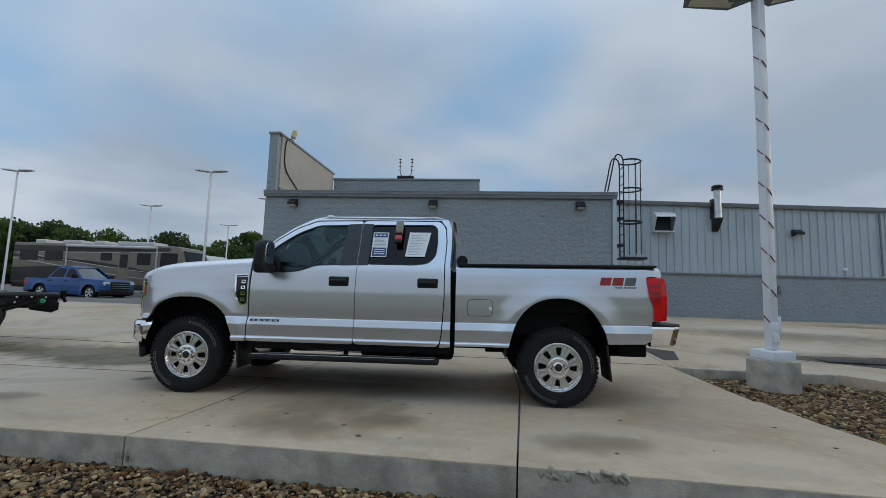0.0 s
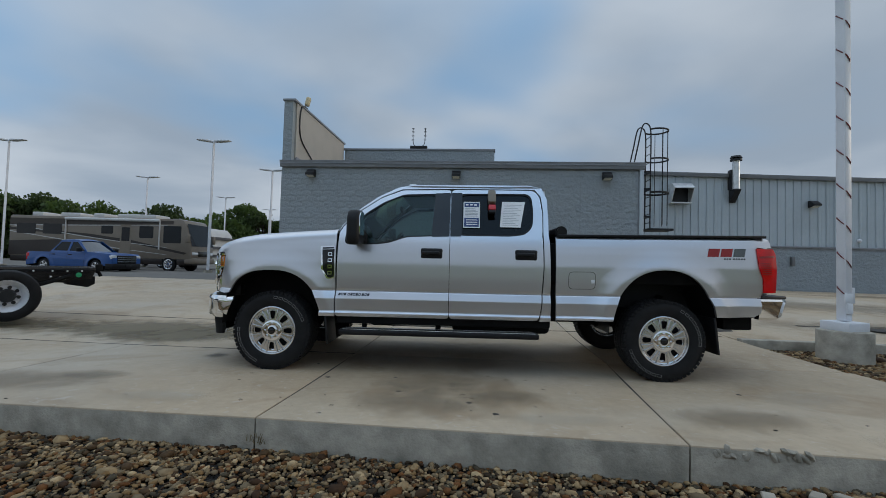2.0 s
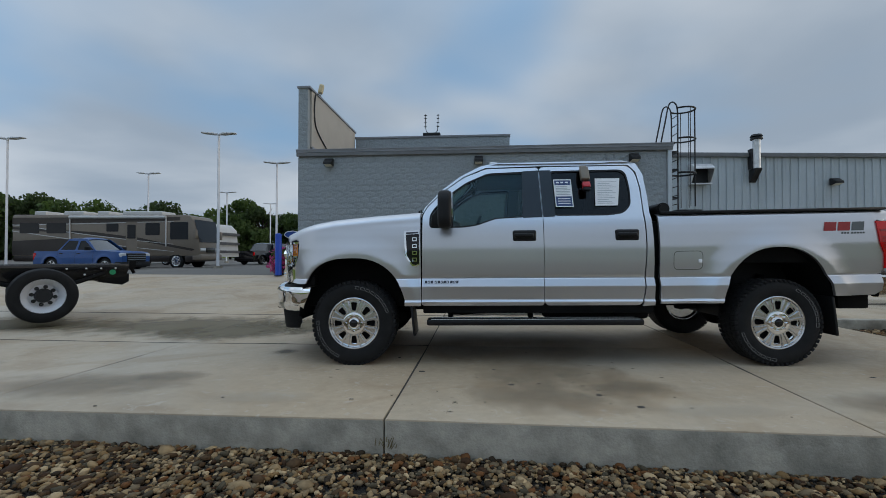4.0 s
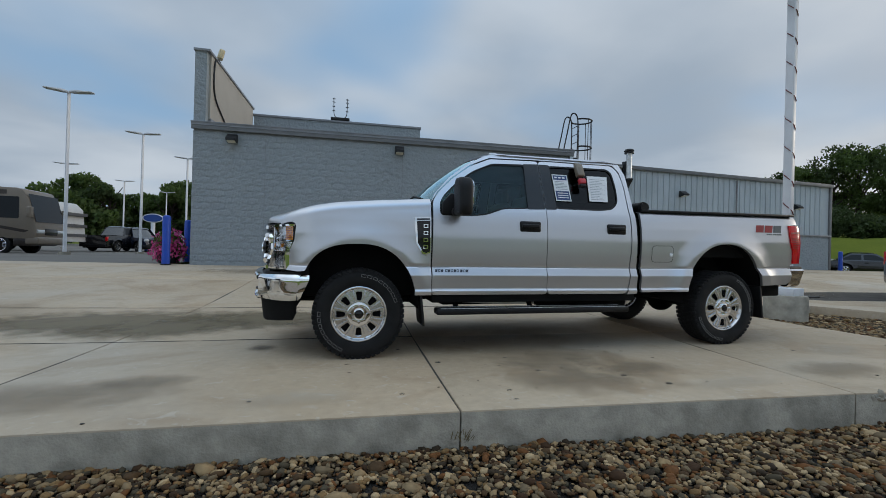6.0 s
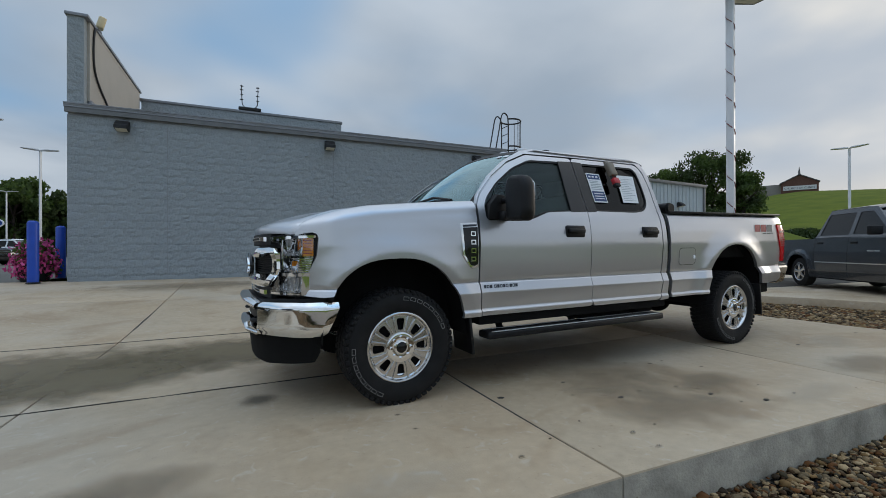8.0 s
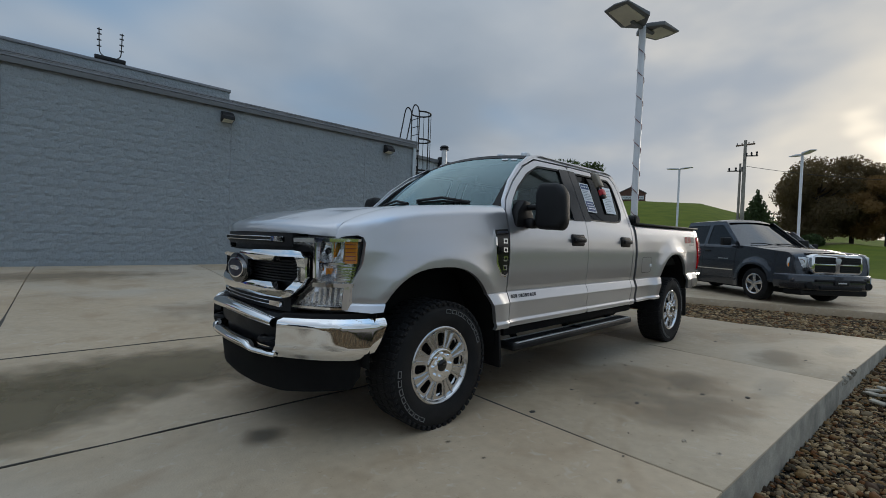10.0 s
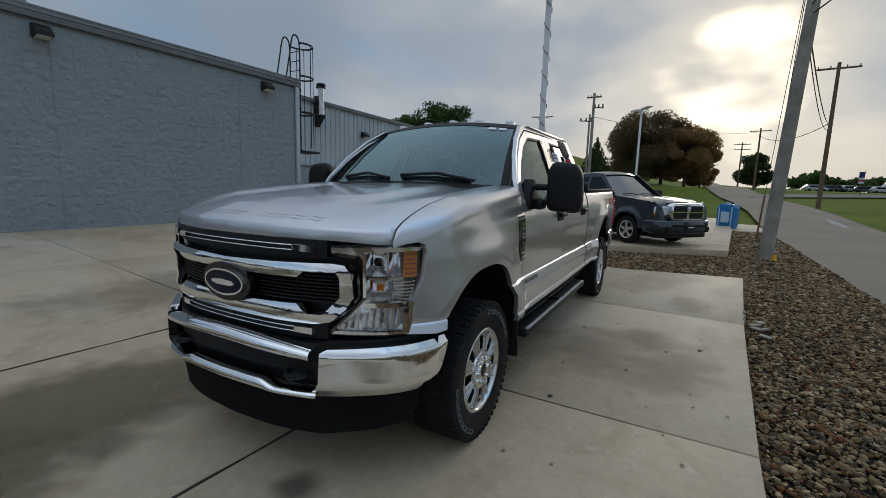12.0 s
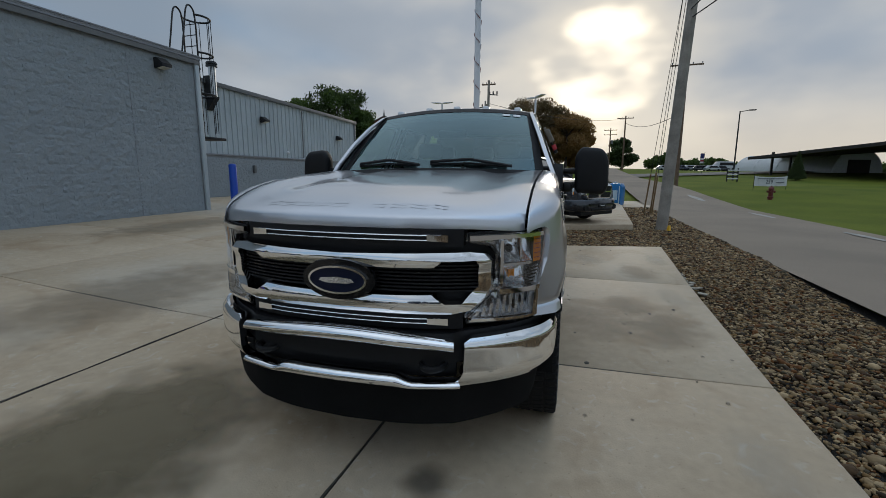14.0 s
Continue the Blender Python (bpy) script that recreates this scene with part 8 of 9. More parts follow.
vehicle("pickup_truck", facing(13.0, 5.2, RAMZ, -0.52, -0.854), CARSILV, "silver pickup truck parked behind the dark one", "pickup truck", 5.9, 3.7, 0.95, 1.96, 1.0, 1.28, 1.22,
        (0.62, 1.35, 2.6, 2.95), r=0.40, bumper_mat=CHROME)
vehicle("compact_pickup", facing(-20.3, 21.0, 0.17, 0.995, -0.07), CARBLUE, "bright blue compact pickup parked in the lot", "pickup truck", 5.07, 3.08, 0.90, 1.72, 0.92, 1.08, 1.06,
        (0.55, 1.30, 2.35, 2.75), r=0.36)
vehicle("sport_utility_car", facing(-19.7, 38.8, 0.18, 0.8, -0.6), CARNAVY, "dark blue large estate car parked in the far row", "car", 5.2, 3.1, 0.95, 1.90, 0.98, 1.12, 1.10, (0.60, 1.25, 3.6, 4.0), kind="suv", r=0.38, group="parked row")
vehicle("pickup_truck", facing(-21.6, 41.0, 0.18, 0.15, 0.99), CARBLACK, "black pickup truck parked in the far row", "pickup truck", 5.8, 3.7, 0.95, 1.92, 1.0, 1.22, 1.18, (0.60, 1.35, 2.6, 2.95), r=0.40, group="parked row")
vehicle("pickup_truck", facing(-31.0, 40.0, 0.18, 0.9, -0.4), CARBLACK, "black pickup truck parked in the far row", "pickup truck", 5.8, 3.7, 0.95, 1.92, 1.0, 1.22, 1.18, (0.60, 1.35, 2.6, 2.95), r=0.40, group="parked row")
vehicle("pickup_truck", facing(-21.5, 51.0, 0.2, 0.95, -0.3), CARWHITE, "white pickup truck parked in the far row", "pickup truck", 5.8, 3.7, 0.95, 1.92, 1.0, 1.22, 1.18, (0.60, 1.35, 2.6, 2.95), r=0.40, group="parked row")
vehicle("sport_utility_car", facing(-33.0, 24.2, 0.17, 0.5, 0.86), CARNAVY, "dark blue hatchback showing its tail", "car", 4.5, 2.7, 0.9, 1.62, 0.9, 1.0, 1.0, (0.5, 1.1, 2.9, 3.4), kind="suv", r=0.34)
vehicle("car", facing(-36.5, 22.8, 0.17, 0.6, 0.8), CARWHITE, "white saloon car in the lot", "car", 4.6, 2.7, 0.9, 1.45, 0.9, 0.92, 0.95, (0.55, 1.25, 2.5, 3.2), kind="suv", r=0.33)
vehicle("car", facing(31.6, 22.6, hill(30, 23) - 0.1, 0.72, -0.70), CARBLACK, "black saloon car beyond the shed", "car", 4.7, 2.8, 0.9, 1.45, 0.9, 0.92, 0.95, (0.55, 1.25, 2.5, 3.2), kind="suv", r=0.33)
vehicle("car", facing(32.5, 27.2, hill(33, 27) - 0.1, 0.72, -0.70), CARSILV, "silver saloon car beyond the shed", "car", 4.7, 2.8, 0.9, 1.45, 0.9, 0.92, 0.95, (0.55, 1.25, 2.5, 3.2), kind="suv", r=0.33)

# bare truck chassis in the foreground lot
ch = thing("chassis_truck", pose(-8.7, 7.93, 0.03, 0, 0, 230), "bare black truck chassis with dual rear wheels and no body", "truck chassis")
for y in (-0.43, 0.43):
    b = bmesh.new()
    prism(b, [(0.0, 0.80), (0.05, 0.66), (0.45, 0.59), (0.9, 0.60), (6.4, 0.62), (6.4, 0.87), (0.0, 0.87)], "Y", y - 0.04, y + 0.04, 0.006)
    part("frame_rail", b, GLOSSB, ch)
for x in (0.08, 0.9, 2.2, 3.4, 4.6):
    b = bmesh.new()
    box(b, x - 0.05, x + 0.05, -0.43, 0.43, 0.66, 0.84, 0.01)
    part("cross_member", b, GLOSSB, ch)
b = bmesh.new()
rod(b, (1.15, -1.0, 0.41), (1.15, 1.0, 0.41), 0.07, seg=14)
bmesh.ops.create_uvsphere(b, u_segments=16, v_segments=10, radius=0.2, matrix=pose(1.15, 0, 0.42))
for y in (-0.5, 0.5):
    tube(b, curve_pts([(0.35, y, 0.72), (0.8, y, 0.55), (1.15, y, 0.50), (1.5, y, 0.55), (1.95, y, 0.72)], 5), 0.035, 6)
part("axle", b, UNDER, ch, "black rear axle and leaf springs")
for y, sd in ((-0.98, -1), (-0.70, -1), (0.70, 1), (0.98, 1)):
    w_ = new("wheel")
    w_.parent = ch
    w_.matrix_basis = Matrix.Translation((1.15, y, 0.41)) @ pose(0, 0, 0, 0, 10, 0 if sd < 0 else 180)
    b = bmesh.new()
    revolve(b, [(0.25, -0.10), (0.27, -0.115), (0.36, -0.118), (0.395, -0.10), (0.41, -0.05), (0.41, 0.05), (0.395, 0.10), (0.36, 0.118), (0.25, 0.10)], 40)
    part("tyre", b, RUBBER, w_)
    b = bmesh.new()
    revolve(b, [(0.001, -0.02), (0.09, -0.02), (0.10, 0.03), (0.17, 0.04), (0.20, -0.02), (0.235, -0.06), (0.255, -0.11), (0.262, -0.10)], 36)
    rm = part("rim", b, WHITEP, w_, "white steel rim")
    b = bmesh.new()
    rod(b, (0, -0.08, 0), (0, 0.02, 0), 0.095, 0.11, 20)
    part("hub", b, DARKM, rm, "dark hub")
    for k in range(8):
        a_ = 2 * math.pi * k / 8
        b = bmesh.new()
        rod(b, (0.135 * math.cos(a_), 0.0, 0.135 * math.sin(a_)), (0.135 * math.cos(a_), 0.045, 0.135 * math.sin(a_)), 0.028, seg=10)
        part("rim_hole", b, DARKM, rm)
b = bmesh.new()
box(b, 0.42, 0.50, 0.472, 0.478, 0.65, 0.70)
part("tag_white", b, PAPER, ch, "small white tag")
b = bmesh.new()
rod(b, (0.24, 0.470, 0.73), (0.24, 0.480, 0.73), 0.045, seg=16)
part("tag_green", b, GREENTAG, ch, "round green tag")
b = bmesh.new()
prism(b, [(4.2, 0.45), (6.6, 0.45), (6.6, 1.5), (5.9, 1.65), (5.2, 2.1), (4.3, 2.15), (4.2, 1.4)], "Y", -0.95, 0.95, 0.06)
part("cab", b, CARNAVY, ch, "dark blue cab")
b = bmesh.new()
tube(b, [(0.0, 0.3, 0.8), (-0.06, 0.3, 0.78), (-0.10, 0.3, 0.70)], 0.03, 6)
box(b, -0.10, 0.0, 0.36, 0.48, 0.80, 0.93, 0.01)
part("tow_hook", b, UNDER, ch)
b = bmesh.new()
prism(b, [(0.0, 0.56), (0.10, 0.50), (0.42, 0.56), (0.42, 0.66), (0.0, 0.70)], "Y", -0.30, 0.46, 0.02)
part("hitch_plate", b, UNDER, ch, "black hitch plate")

for x, z in ((0.6, 0.80), (0.62, 0.70), (0.85, 0.80), (0.87, 0.66), (0.2, 0.80), (0.4, 0.80), (1.7, 0.80), (1.9, 0.72), (2.2, 0.8), (2.25, 0.68), (2.9, 0.78)):
    b = bmesh.new()
    rod(b, (x, 0.469, z), (x, 0.482, z), 0.016, seg=8)
    part("frame_bolt", b, GALV, ch, "pale bolt head")

# motorhome
rv = thing("motorhome", pose(-19.4, 27.0, 0.17, 0, 0, 184) @ Matrix.Diagonal((0.94, 1.0, 1.08, 1)), "long tan and brown motorhome with a dark sweeping stripe", "motorhome")
b = bmesh.new()
o = [(0.05, 0.75), (0.0, 1.0), (0.02, 1.5), (0.32, 2.6), (0.62, 3.05), (0.9, 3.12), (12.4, 3.12), (12.5, 3.05), (12.5, 0.75)]
prism(b, o, "Y", -1.25, 1.25, 0.06)
part("body", b, RVTAN, rv, "tan motorhome body", smooth=30)
b = bmesh.new()
for xa, xb in ((0.35, 1.0), (2.0, 8.4), (9.6, 12.4)):
    box(b, xa, xb, -1.22, 1.22, 0.42, 0.78, 0.03)
part("skirt", b, RVDARK, rv, "brown lower skirt")
b = bmesh.new()
vs = [b.verts.new(c) for c in ((0.015, -1.2, 1.56), (0.015, 1.2, 1.56), (0.40, 1.2, 2.86), (0.40, -1.2, 2.86))]
for v in vs:
    v.co.x -= 0.02
b.faces.new(vs)
part("windshield", b, DARKGL, rv, "large dark windshield")


def rv_side(name, pts, ma, off, label):
    for sd in (1, -1):
        b = bmesh.new()
        prism(b, pts, "Y", sd * (1.25 + off - 0.01), sd * (1.25 + off))
        part(name, b, ma, rv, label)


rv_side("stripe", [(0.5, 1.05), (1.6, 1.22), (4.0, 1.62), (7.0, 1.95), (12.49, 2.28), (12.49, 2.42), (7.0, 2.12), (4.0, 1.80), (1.6, 1.36), (0.3, 1.15)], RVDARK, 0.004, "dark brown sweeping stripe")
rv_side("stripe", [(6.5, 1.55), (9.0, 1.75), (12.49, 1.60), (12.49, 0.80), (9.5, 0.8), (8.0, 1.2)], RVDARK, 0.004, "dark brown lower field")
rv_side("stripe", [(1.3, 2.80), (8.0, 2.62), (12.49, 2.55), (12.49, 2.95), (1.3, 3.0)], mat("rv_mid", (0.05, 0.037, 0.028), 0.45, 0.0, var=0.05), 0.004, "mid brown upper band")
for z0, z1, z2 in ((1.42, 1.90, 2.52), (1.00, 1.50, 2.16), (2.72, 2.60, 2.50)):
    rv_side("pinstripe", [(1.7, z0), (4.2, z0 + 0.42 * (z1 - z0)), (7.0, z1), (12.49, z2), (12.49, z2 + 0.045), (7.0, z1 + 0.045), (4.2, z0 + 0.42 * (z1 - z0) + 0.035), (1.7, z0 + 0.02)], RVWHITE, 0.006, "thin pale pinstripe")
for xa, xb, za, zb in ((0.75, 1.95, 1.70, 2.70), (2.65, 3.6, 1.95, 2.65), (5.4, 6.2, 2.15, 2.62), (8.9, 10.2, 2.05, 2.65), (10.7, 12.0, 2.05, 2.65)):
    rv_side("side_window", rounded([(xa, za), (xb, za), (xb, zb), (xa, zb)], 0.08), DARKGL, 0.012, "dark motorhome window")
rv_side("entry_door", rounded([(4.15, 0.8), (4.9, 0.8), (4.9, 2.72), (4.15, 2.72)], 0.06), RVTAN, 0.008, "tan entry door")
rv_side("door_window", rounded([(4.25, 1.75), (4.8, 1.75), (4.8, 2.55), (4.25, 2.55)], 0.06), DARKGL, 0.014, "dark door window")
for xa, xb in ((2.9, 5.6), (6.5, 7.3), (8.2, 9.6), (10.8, 11.6)):
    b = bmesh.new()
    box(b, xa, xb, -0.7, 0.7, 3.1, 3.38, 0.06, 3)
    part("roof_unit", b, RVWHITE, rv, "pale rooftop air unit")
b = bmesh.new()
rod(b, (2.2, 1.33, 2.98), (8.6, 1.33, 2.98), 0.09, seg=14)
part("awning_roll", b, RVWHITE, rv, "rolled awning")
for x in (2.2, 8.6):
    b = bmesh.new()
    box(b, x - 0.03, x + 0.03, 1.26, 1.33, 1.3, 2.98)
    part("awning_arm", b, RVWHITE, rv)
for y in (-0.85, 0.85):
    b = bmesh.new()
    box(b, -0.04, 0.1, y - 0.3, y + 0.3, 1.02, 1.2, 0.03)
    part("headlight", b, LAMPW, rv, "clear headlight")
b = bmesh.new()
box(b, -0.05, 0.05, -0.5, 0.5, 0.95, 1.25, 0.03)
part("grille", b, GLOSSB, rv, "dark grille")
b = bmesh.new()
box(b, -0.12, 0.5, -1.24, 1.24, 0.50, 0.85, 0.08, 3)
part("front_bumper", b, RVTAN, rv, "tan front bumper")
for sd in (-1, 1):
    b = bmesh.new()
    box(b, 0.05, 0.25, sd * 1.45 - 0.12, sd * 1.45 + 0.12, 1.75, 2.25, 0.04, 3)
    part("door_mirror", b, RVTAN, rv, "tan mirror")
    for x in (1.55, 9.0):
        simple_wheel(rv, x, sd * 1.12, 0.46, 0.26, sd, CHROME, 8)
tr_ = thing("travel_trailer", pose(-22.7, 34.6, 0.2, 0, 0, 176) @ Matrix.Scale(1.12, 4), "white and grey travel trailer with dark trim", "trailer")
b = bmesh.new()
prism(b, [(0, 0.6), (0.2, 2.6), (0.6, 3.0), (7.5, 3.0), (7.6, 0.6)], "Y", -1.2, 1.2, 0.08)
part("body", b, RVWHITE, tr_)
for z in (0.9, 1.5, 2.2):
    b = bmesh.new()
    box(b, -0.03, 7.64, -1.215, 1.215, z, z + 0.18)
    part("trim_band", b, FARGREY, tr_, "grey trim band")
for sd in (-1, 1):
    for x in (3.4, 4.3):
        simple_wheel(tr_, x, sd * 1.05, 0.36, 0.22, sd)

# ---- planting ----
def leaf_mass(name, material, parent, blobs, count, size, seed, label=""):
    """A crown of many small leaf clumps strewn through several lobes."""
    r = np.random.RandomState(seed)
    quad = np.array([[-1, -0.6, 0], [1, -0.6, 0.15], [1, 0.6, -0.1], [-1, 0.6, 0.12]])
    pts, scl = [], []
    vol = np.array([b[3] * b[4] * b[5] for b in blobs]) ** 0.75
    for k in r.choice(len(blobs), count, p=vol / vol.sum()):
        cx, cy, cz, rx, ry, rz = blobs[k]
        d = r.normal(0, 1, 3); d /= np.linalg.norm(d)
        q = r.uniform(0.55, 1.08) if r.rand() < 0.85 else r.uniform(0.1, 0.6)
        pts.append([cx + d[0] * rx * q, cy + d[1] * ry * q, cz + d[2] * rz * q])
        scl.append(size * r.uniform(0.6, 1.5))
    pts, scl = np.array(pts), np.array(scl)
    A = r.uniform(0, 2 * np.pi, (count, 3))
    verts = np.repeat(quad[None], count, 0) * scl[:, None, None]
    for ax in range(3):
        c, q = np.cos(A[:, ax])[:, None], np.sin(A[:, ax])[:, None]
        i, j = [(1, 2), (2, 0), (0, 1)][ax]
        a, b_ = verts[:, :, i].copy(), verts[:, :, j].copy()
        verts[:, :, i], verts[:, :, j] = a * c - b_ * q, a * q + b_ * c
    verts += pts[:, None]
    me = bpy.data.meshes.new(name)
    n = count
    me.vertices.add(n * 4); me.vertices.foreach_set("co", verts.reshape(-1))
    me.loops.add(n * 4); me.loops.foreach_set("vertex_index", np.arange(n * 4, dtype=np.int32))
    me.polygons.add(n); me.polygons.foreach_set("loop_start", np.arange(n, dtype=np.int32) * 4)
    me.update(calc_edges=True)
    me.materials.append(material)
    ob = new(name, me)
    if parent:
        ob.parent = parent
    if label:
        ob["label"] = label
    return ob


def tree(x, y, z, h, w, material, label, seed, count=2600, size=0.28, group="", trunk=0.28, low=0.25, lobes=15):
    r = random.Random(seed)
    t = thing("tree", pose(x, y, z, 0, 0, r.uniform(0, 360)), label, "tree", group)
    b = bmesh.new()
    tube(b, [(0, 0, -0.3), (0.05, 0.03, h * 0.18), (r.uniform(-.2, .2), r.uniform(-.2, .2), h * 0.45), (r.uniform(-.3, .3), 0.1, h * 0.8)], [h * trunk / 10, h * trunk / 12, h * trunk / 18, h * trunk / 60], 8)
    for k in range(7):
        a, z0 = r.uniform(0, 6.28), h * r.uniform(0.25, 0.6)
        l = w * r.uniform(0.5, 0.85)
        tube(b, [(0, 0, z0), (math.cos(a) * l * 0.5, math.sin(a) * l * 0.5, z0 + h * 0.12), (math.cos(a) * l, math.sin(a) * l, z0 + h * r.uniform(0.15, 0.3))], [h * 0.012, h * 0.008, h * 0.003], 6)
    part("trunk", b, BARK, t, "rough brown trunk and limbs")
    blobs = []
    for k in range(lobes):
        a, q = r.uniform(0, 6.28), math.sqrt(r.uniform(0.0, 1.0))
        zz = r.uniform(low + 0.12, 0.90)
        env = math.sin(math.pi * min(1, max(0.05, (zz - low * 0.6) / (1.08 - low * 0.6)))) ** 0.7
        s = w * r.uniform(0.18, 0.44)
        blobs.append((math.cos(a) * w * q * env * 0.8, math.sin(a) * w * q * env * 0.8, h * zz, s, s, s * r.uniform(0.6, 0.9)))
    leaf_mass("crown", material, t, blobs, count, size, seed)
    return t


OAKD = leafy("leaf_russet_green", (0.12, 0.092, 0.045), (0.24, 0.16, 0.07))
rt = random.Random(11)
for k in range(34):           # far row of trees behind the car park
    u = k / 33
    x, y = -118 + 96 * u + rt.uniform(-2.5, 2.5), 42 + 52 * u + rt.uniform(-5, 5)
    tree(x, y, 0.0, rt.uniform(8.8, 10.8), rt.uniform(4.8, 6.4), LEAF if k % 3 else LEAFD, "leafy green tree in the row behind the car park", 100 + k, 4600, 0.22, "trees behind the car park", low=0.02, lobes=24)
for k, (x, y, h, w) in enumerate([(-49, 84, 12.5, 4.6), (-44.5, 82, 12, 4.2), (-36, 85, 12.2, 4.6), (-31, 88, 11, 4.4), (-26, 92, 12, 4.5), (-20, 95, 12, 4.5), (-40, 88, 11, 4)]):
    tree(x, y, 0.0, h, w, LEAFD if k % 2 else LEAF, "full green tree behind the car park", 150 + k, 5200, 0.20, "trees behind the car park", low=0.08, lobes=22)
for k, (x, y, h, w) in enumerate([(47.3, 46.0, 9.2, 3.2), (49.2, 43.6, 9.8, 3.2), (51.1, 41.5, 12.0, 3.3), (52.4, 39.6, 11.8, 3.2), (53.9, 37.4, 11.4, 3.0), (53.6, 36.4, 8.6, 2.6)]):
    tree(x, y, hill(x, y) - 0.4, h, w, LEAF if k % 2 else LEAFD, "airy green tree on the bank beyond the shed", 170 + k, 5200, 0.11, low=0.16, lobes=36, group="trees beyond the shed")
for k, (x, y, h, w, ma) in enumerate([(81.5, 15.4, 13.6, 6.6, OAKD), (86.5, 17.6, 11.0, 5.0, OAKD), (82.5, 7.9, 10.8, 5.4, LEAFB), (85.5, 5.6, 8.0, 3.4, LEAFB), (86, 12.0, 11.8, 5.5, OAKD)]):
    tree(x, y, hill(x, y) - 0.3, h, w, ma, "broad russet-green oak beside the road", 190 + k, 42000, 0.095, "oaks by the road", low=0.03, lobes=34)
tree(113.5, -4.5, hill(113.5, -4.5) - 0.3, 8.5, 4.2, LEAFD, "round green tree at the crest of the road", 201, 14000, 0.13, low=0.12)
# conifers: stacked skirts of needles
def conifer(x, y, z, h, w, seed, label):
    t = thing("conifer", pose(x, y, z), label, "tree")
    b = bmesh.new()
    rod(b, (0, 0, -0.2), (0, 0, h * 0.9), h * 0.02, 0.01, 8)
    part("trunk", b, BARK, t, "straight brown trunk")
    blobs = [(0, 0, h * (0.10 + 0.82 * k / 11), w * (1.02 - k / 11.5), w * (1.02 - k / 11.5), h * 0.06) for k in range(12)]
    leaf_mass("crown", LEAFD, t, blobs, 9000, h * 0.014, seed)


conifer(67.8, 20.0, hill(67.8, 20.0) - 0.3, 9.5, 4.0, 210, "dark spruce on the grass bank")
conifer(50.0, -17.2, hill(50, -17.2) - 0.1, 3.2, 0.85, 211, "small cone-shaped dark evergreen on the lawn")
for k, (x, y, w, h) in enumerate([(58, 32, 3.4, 1.5), (64, 26.5, 2.6, 1.3), (52, 34.5, 2.2, 1.6), (72, 22, 2.2, 1.8), (61, 19, 2.4, 1.5), (70, 17, 2.4, 1.9), (75, 15, 2.6, 1.9), (66, 14.5, 2.2, 1.4), (46.2, 37.4, 3.4, 3.6), (48.2, 35.6, 3.0, 2.6), (50.2, 33.6, 2.8, 1.3)]):
    t = thing("hedge_bush", pose(x, y, hill(x, y) - 0.2), "clipped dark green bush on the grass bank", "bush", "bank bushes")
    leaf_mass("foliage", LEAFD, t, [(0, 0, h * 0.5, w * 0.6, w * 0.5, h * 0.5), (w * 0.4, 0, h * 0.45, w * 0.5, w * 0.5, h * 0.45), (-w * 0.4, 0, h * 0.45, w * 0.5, w * 0.5, h * 0.45)], 2600, 0.12, 220 + k)
# flowers beside the bollards
fp = thing("flower_tub", pose(-9.35, 15.9, 0.33), "full tub of pink petunias beside the wall corner", "flowers")
b = bmesh.new()
revolve(b, [(0.001, 0.02), (0.28, 0.0), (0.40, 0.45), (0.42, 0.45), (0.001, 0.44)], 24, "Z")
part("tub", b, DARKM, fp, "dark round tub")
leaf_mass("leaves", LEAF, fp, [(0, 0, 0.62, 0.42, 0.42, 0.42), (0.1, 0.05, 0.40, 0.42, 0.42, 0.36)], 900, 0.04, 230)
leaf_mass("petals", PINK, fp, [(0, 0, 0.66, 0.46, 0.46, 0.45), (0.1, -0.05, 0.40, 0.46, 0.46, 0.38), (-0.08, -0.1, 0.36, 0.42, 0.42, 0.34)], 1500, 0.034, 231)

# ---- poles, wires and roadside things ----
def utility_pole(x, y, h, r, lean, material, label, arms=1, can=True, reach=1.25):
    z = (bed_z(x, y) if abs(y) < 8 and x < 17 else hill(x, y)) - 0.2
    t = thing("utility_pole", Matrix.Translation((x, y, z)) @ pose(0, 0, 0, lean[0], lean[1], 0), label, "utility pole")
    b = bmesh.new()
    tube(b, [(0, 0, -0.2), (0, 0, h * 0.5), (0, 0, h)], [r, r * 0.86, r * 0.68], 14)
    part("shaft", b, material, t)
    for k in range(arms):
        b = bmesh.new()
        box(b, -0.06, 0.06, -reach, reach, h - 0.45 - 0.9 * k, h - 0.33 - 0.9 * k, 0.01)
        a_ = part("cross_arm", b, WOODB, t, "brown wooden cross arm")
        for yy in (-reach + 0.1, -0.36 * reach, 0.36 * reach, reach - 0.1):
            b = bmesh.new()
            revolve(b, [(0.001, 0.16), (0.03, 0.15), (0.045, 0.10), (0.03, 0.07), (0.045, 0.04), (0.02, 0.0)], 10, "Z")
            part("insulator", b, GREYM, a_, at=pose(0, yy, h - 0.33 - 0.9 * k))
    if can:
        b = bmesh.new()
        revolve(b, [(0.001, 0.78), (0.12, 0.77), (0.2, 0.70), (0.2, 0.0), (0.001, 0.0)], 20, "Z")
        part("transformer", b, GREYM, t, "grey transformer can", at=pose(0.05, -r - 0.20, h - 3.15))
    return t


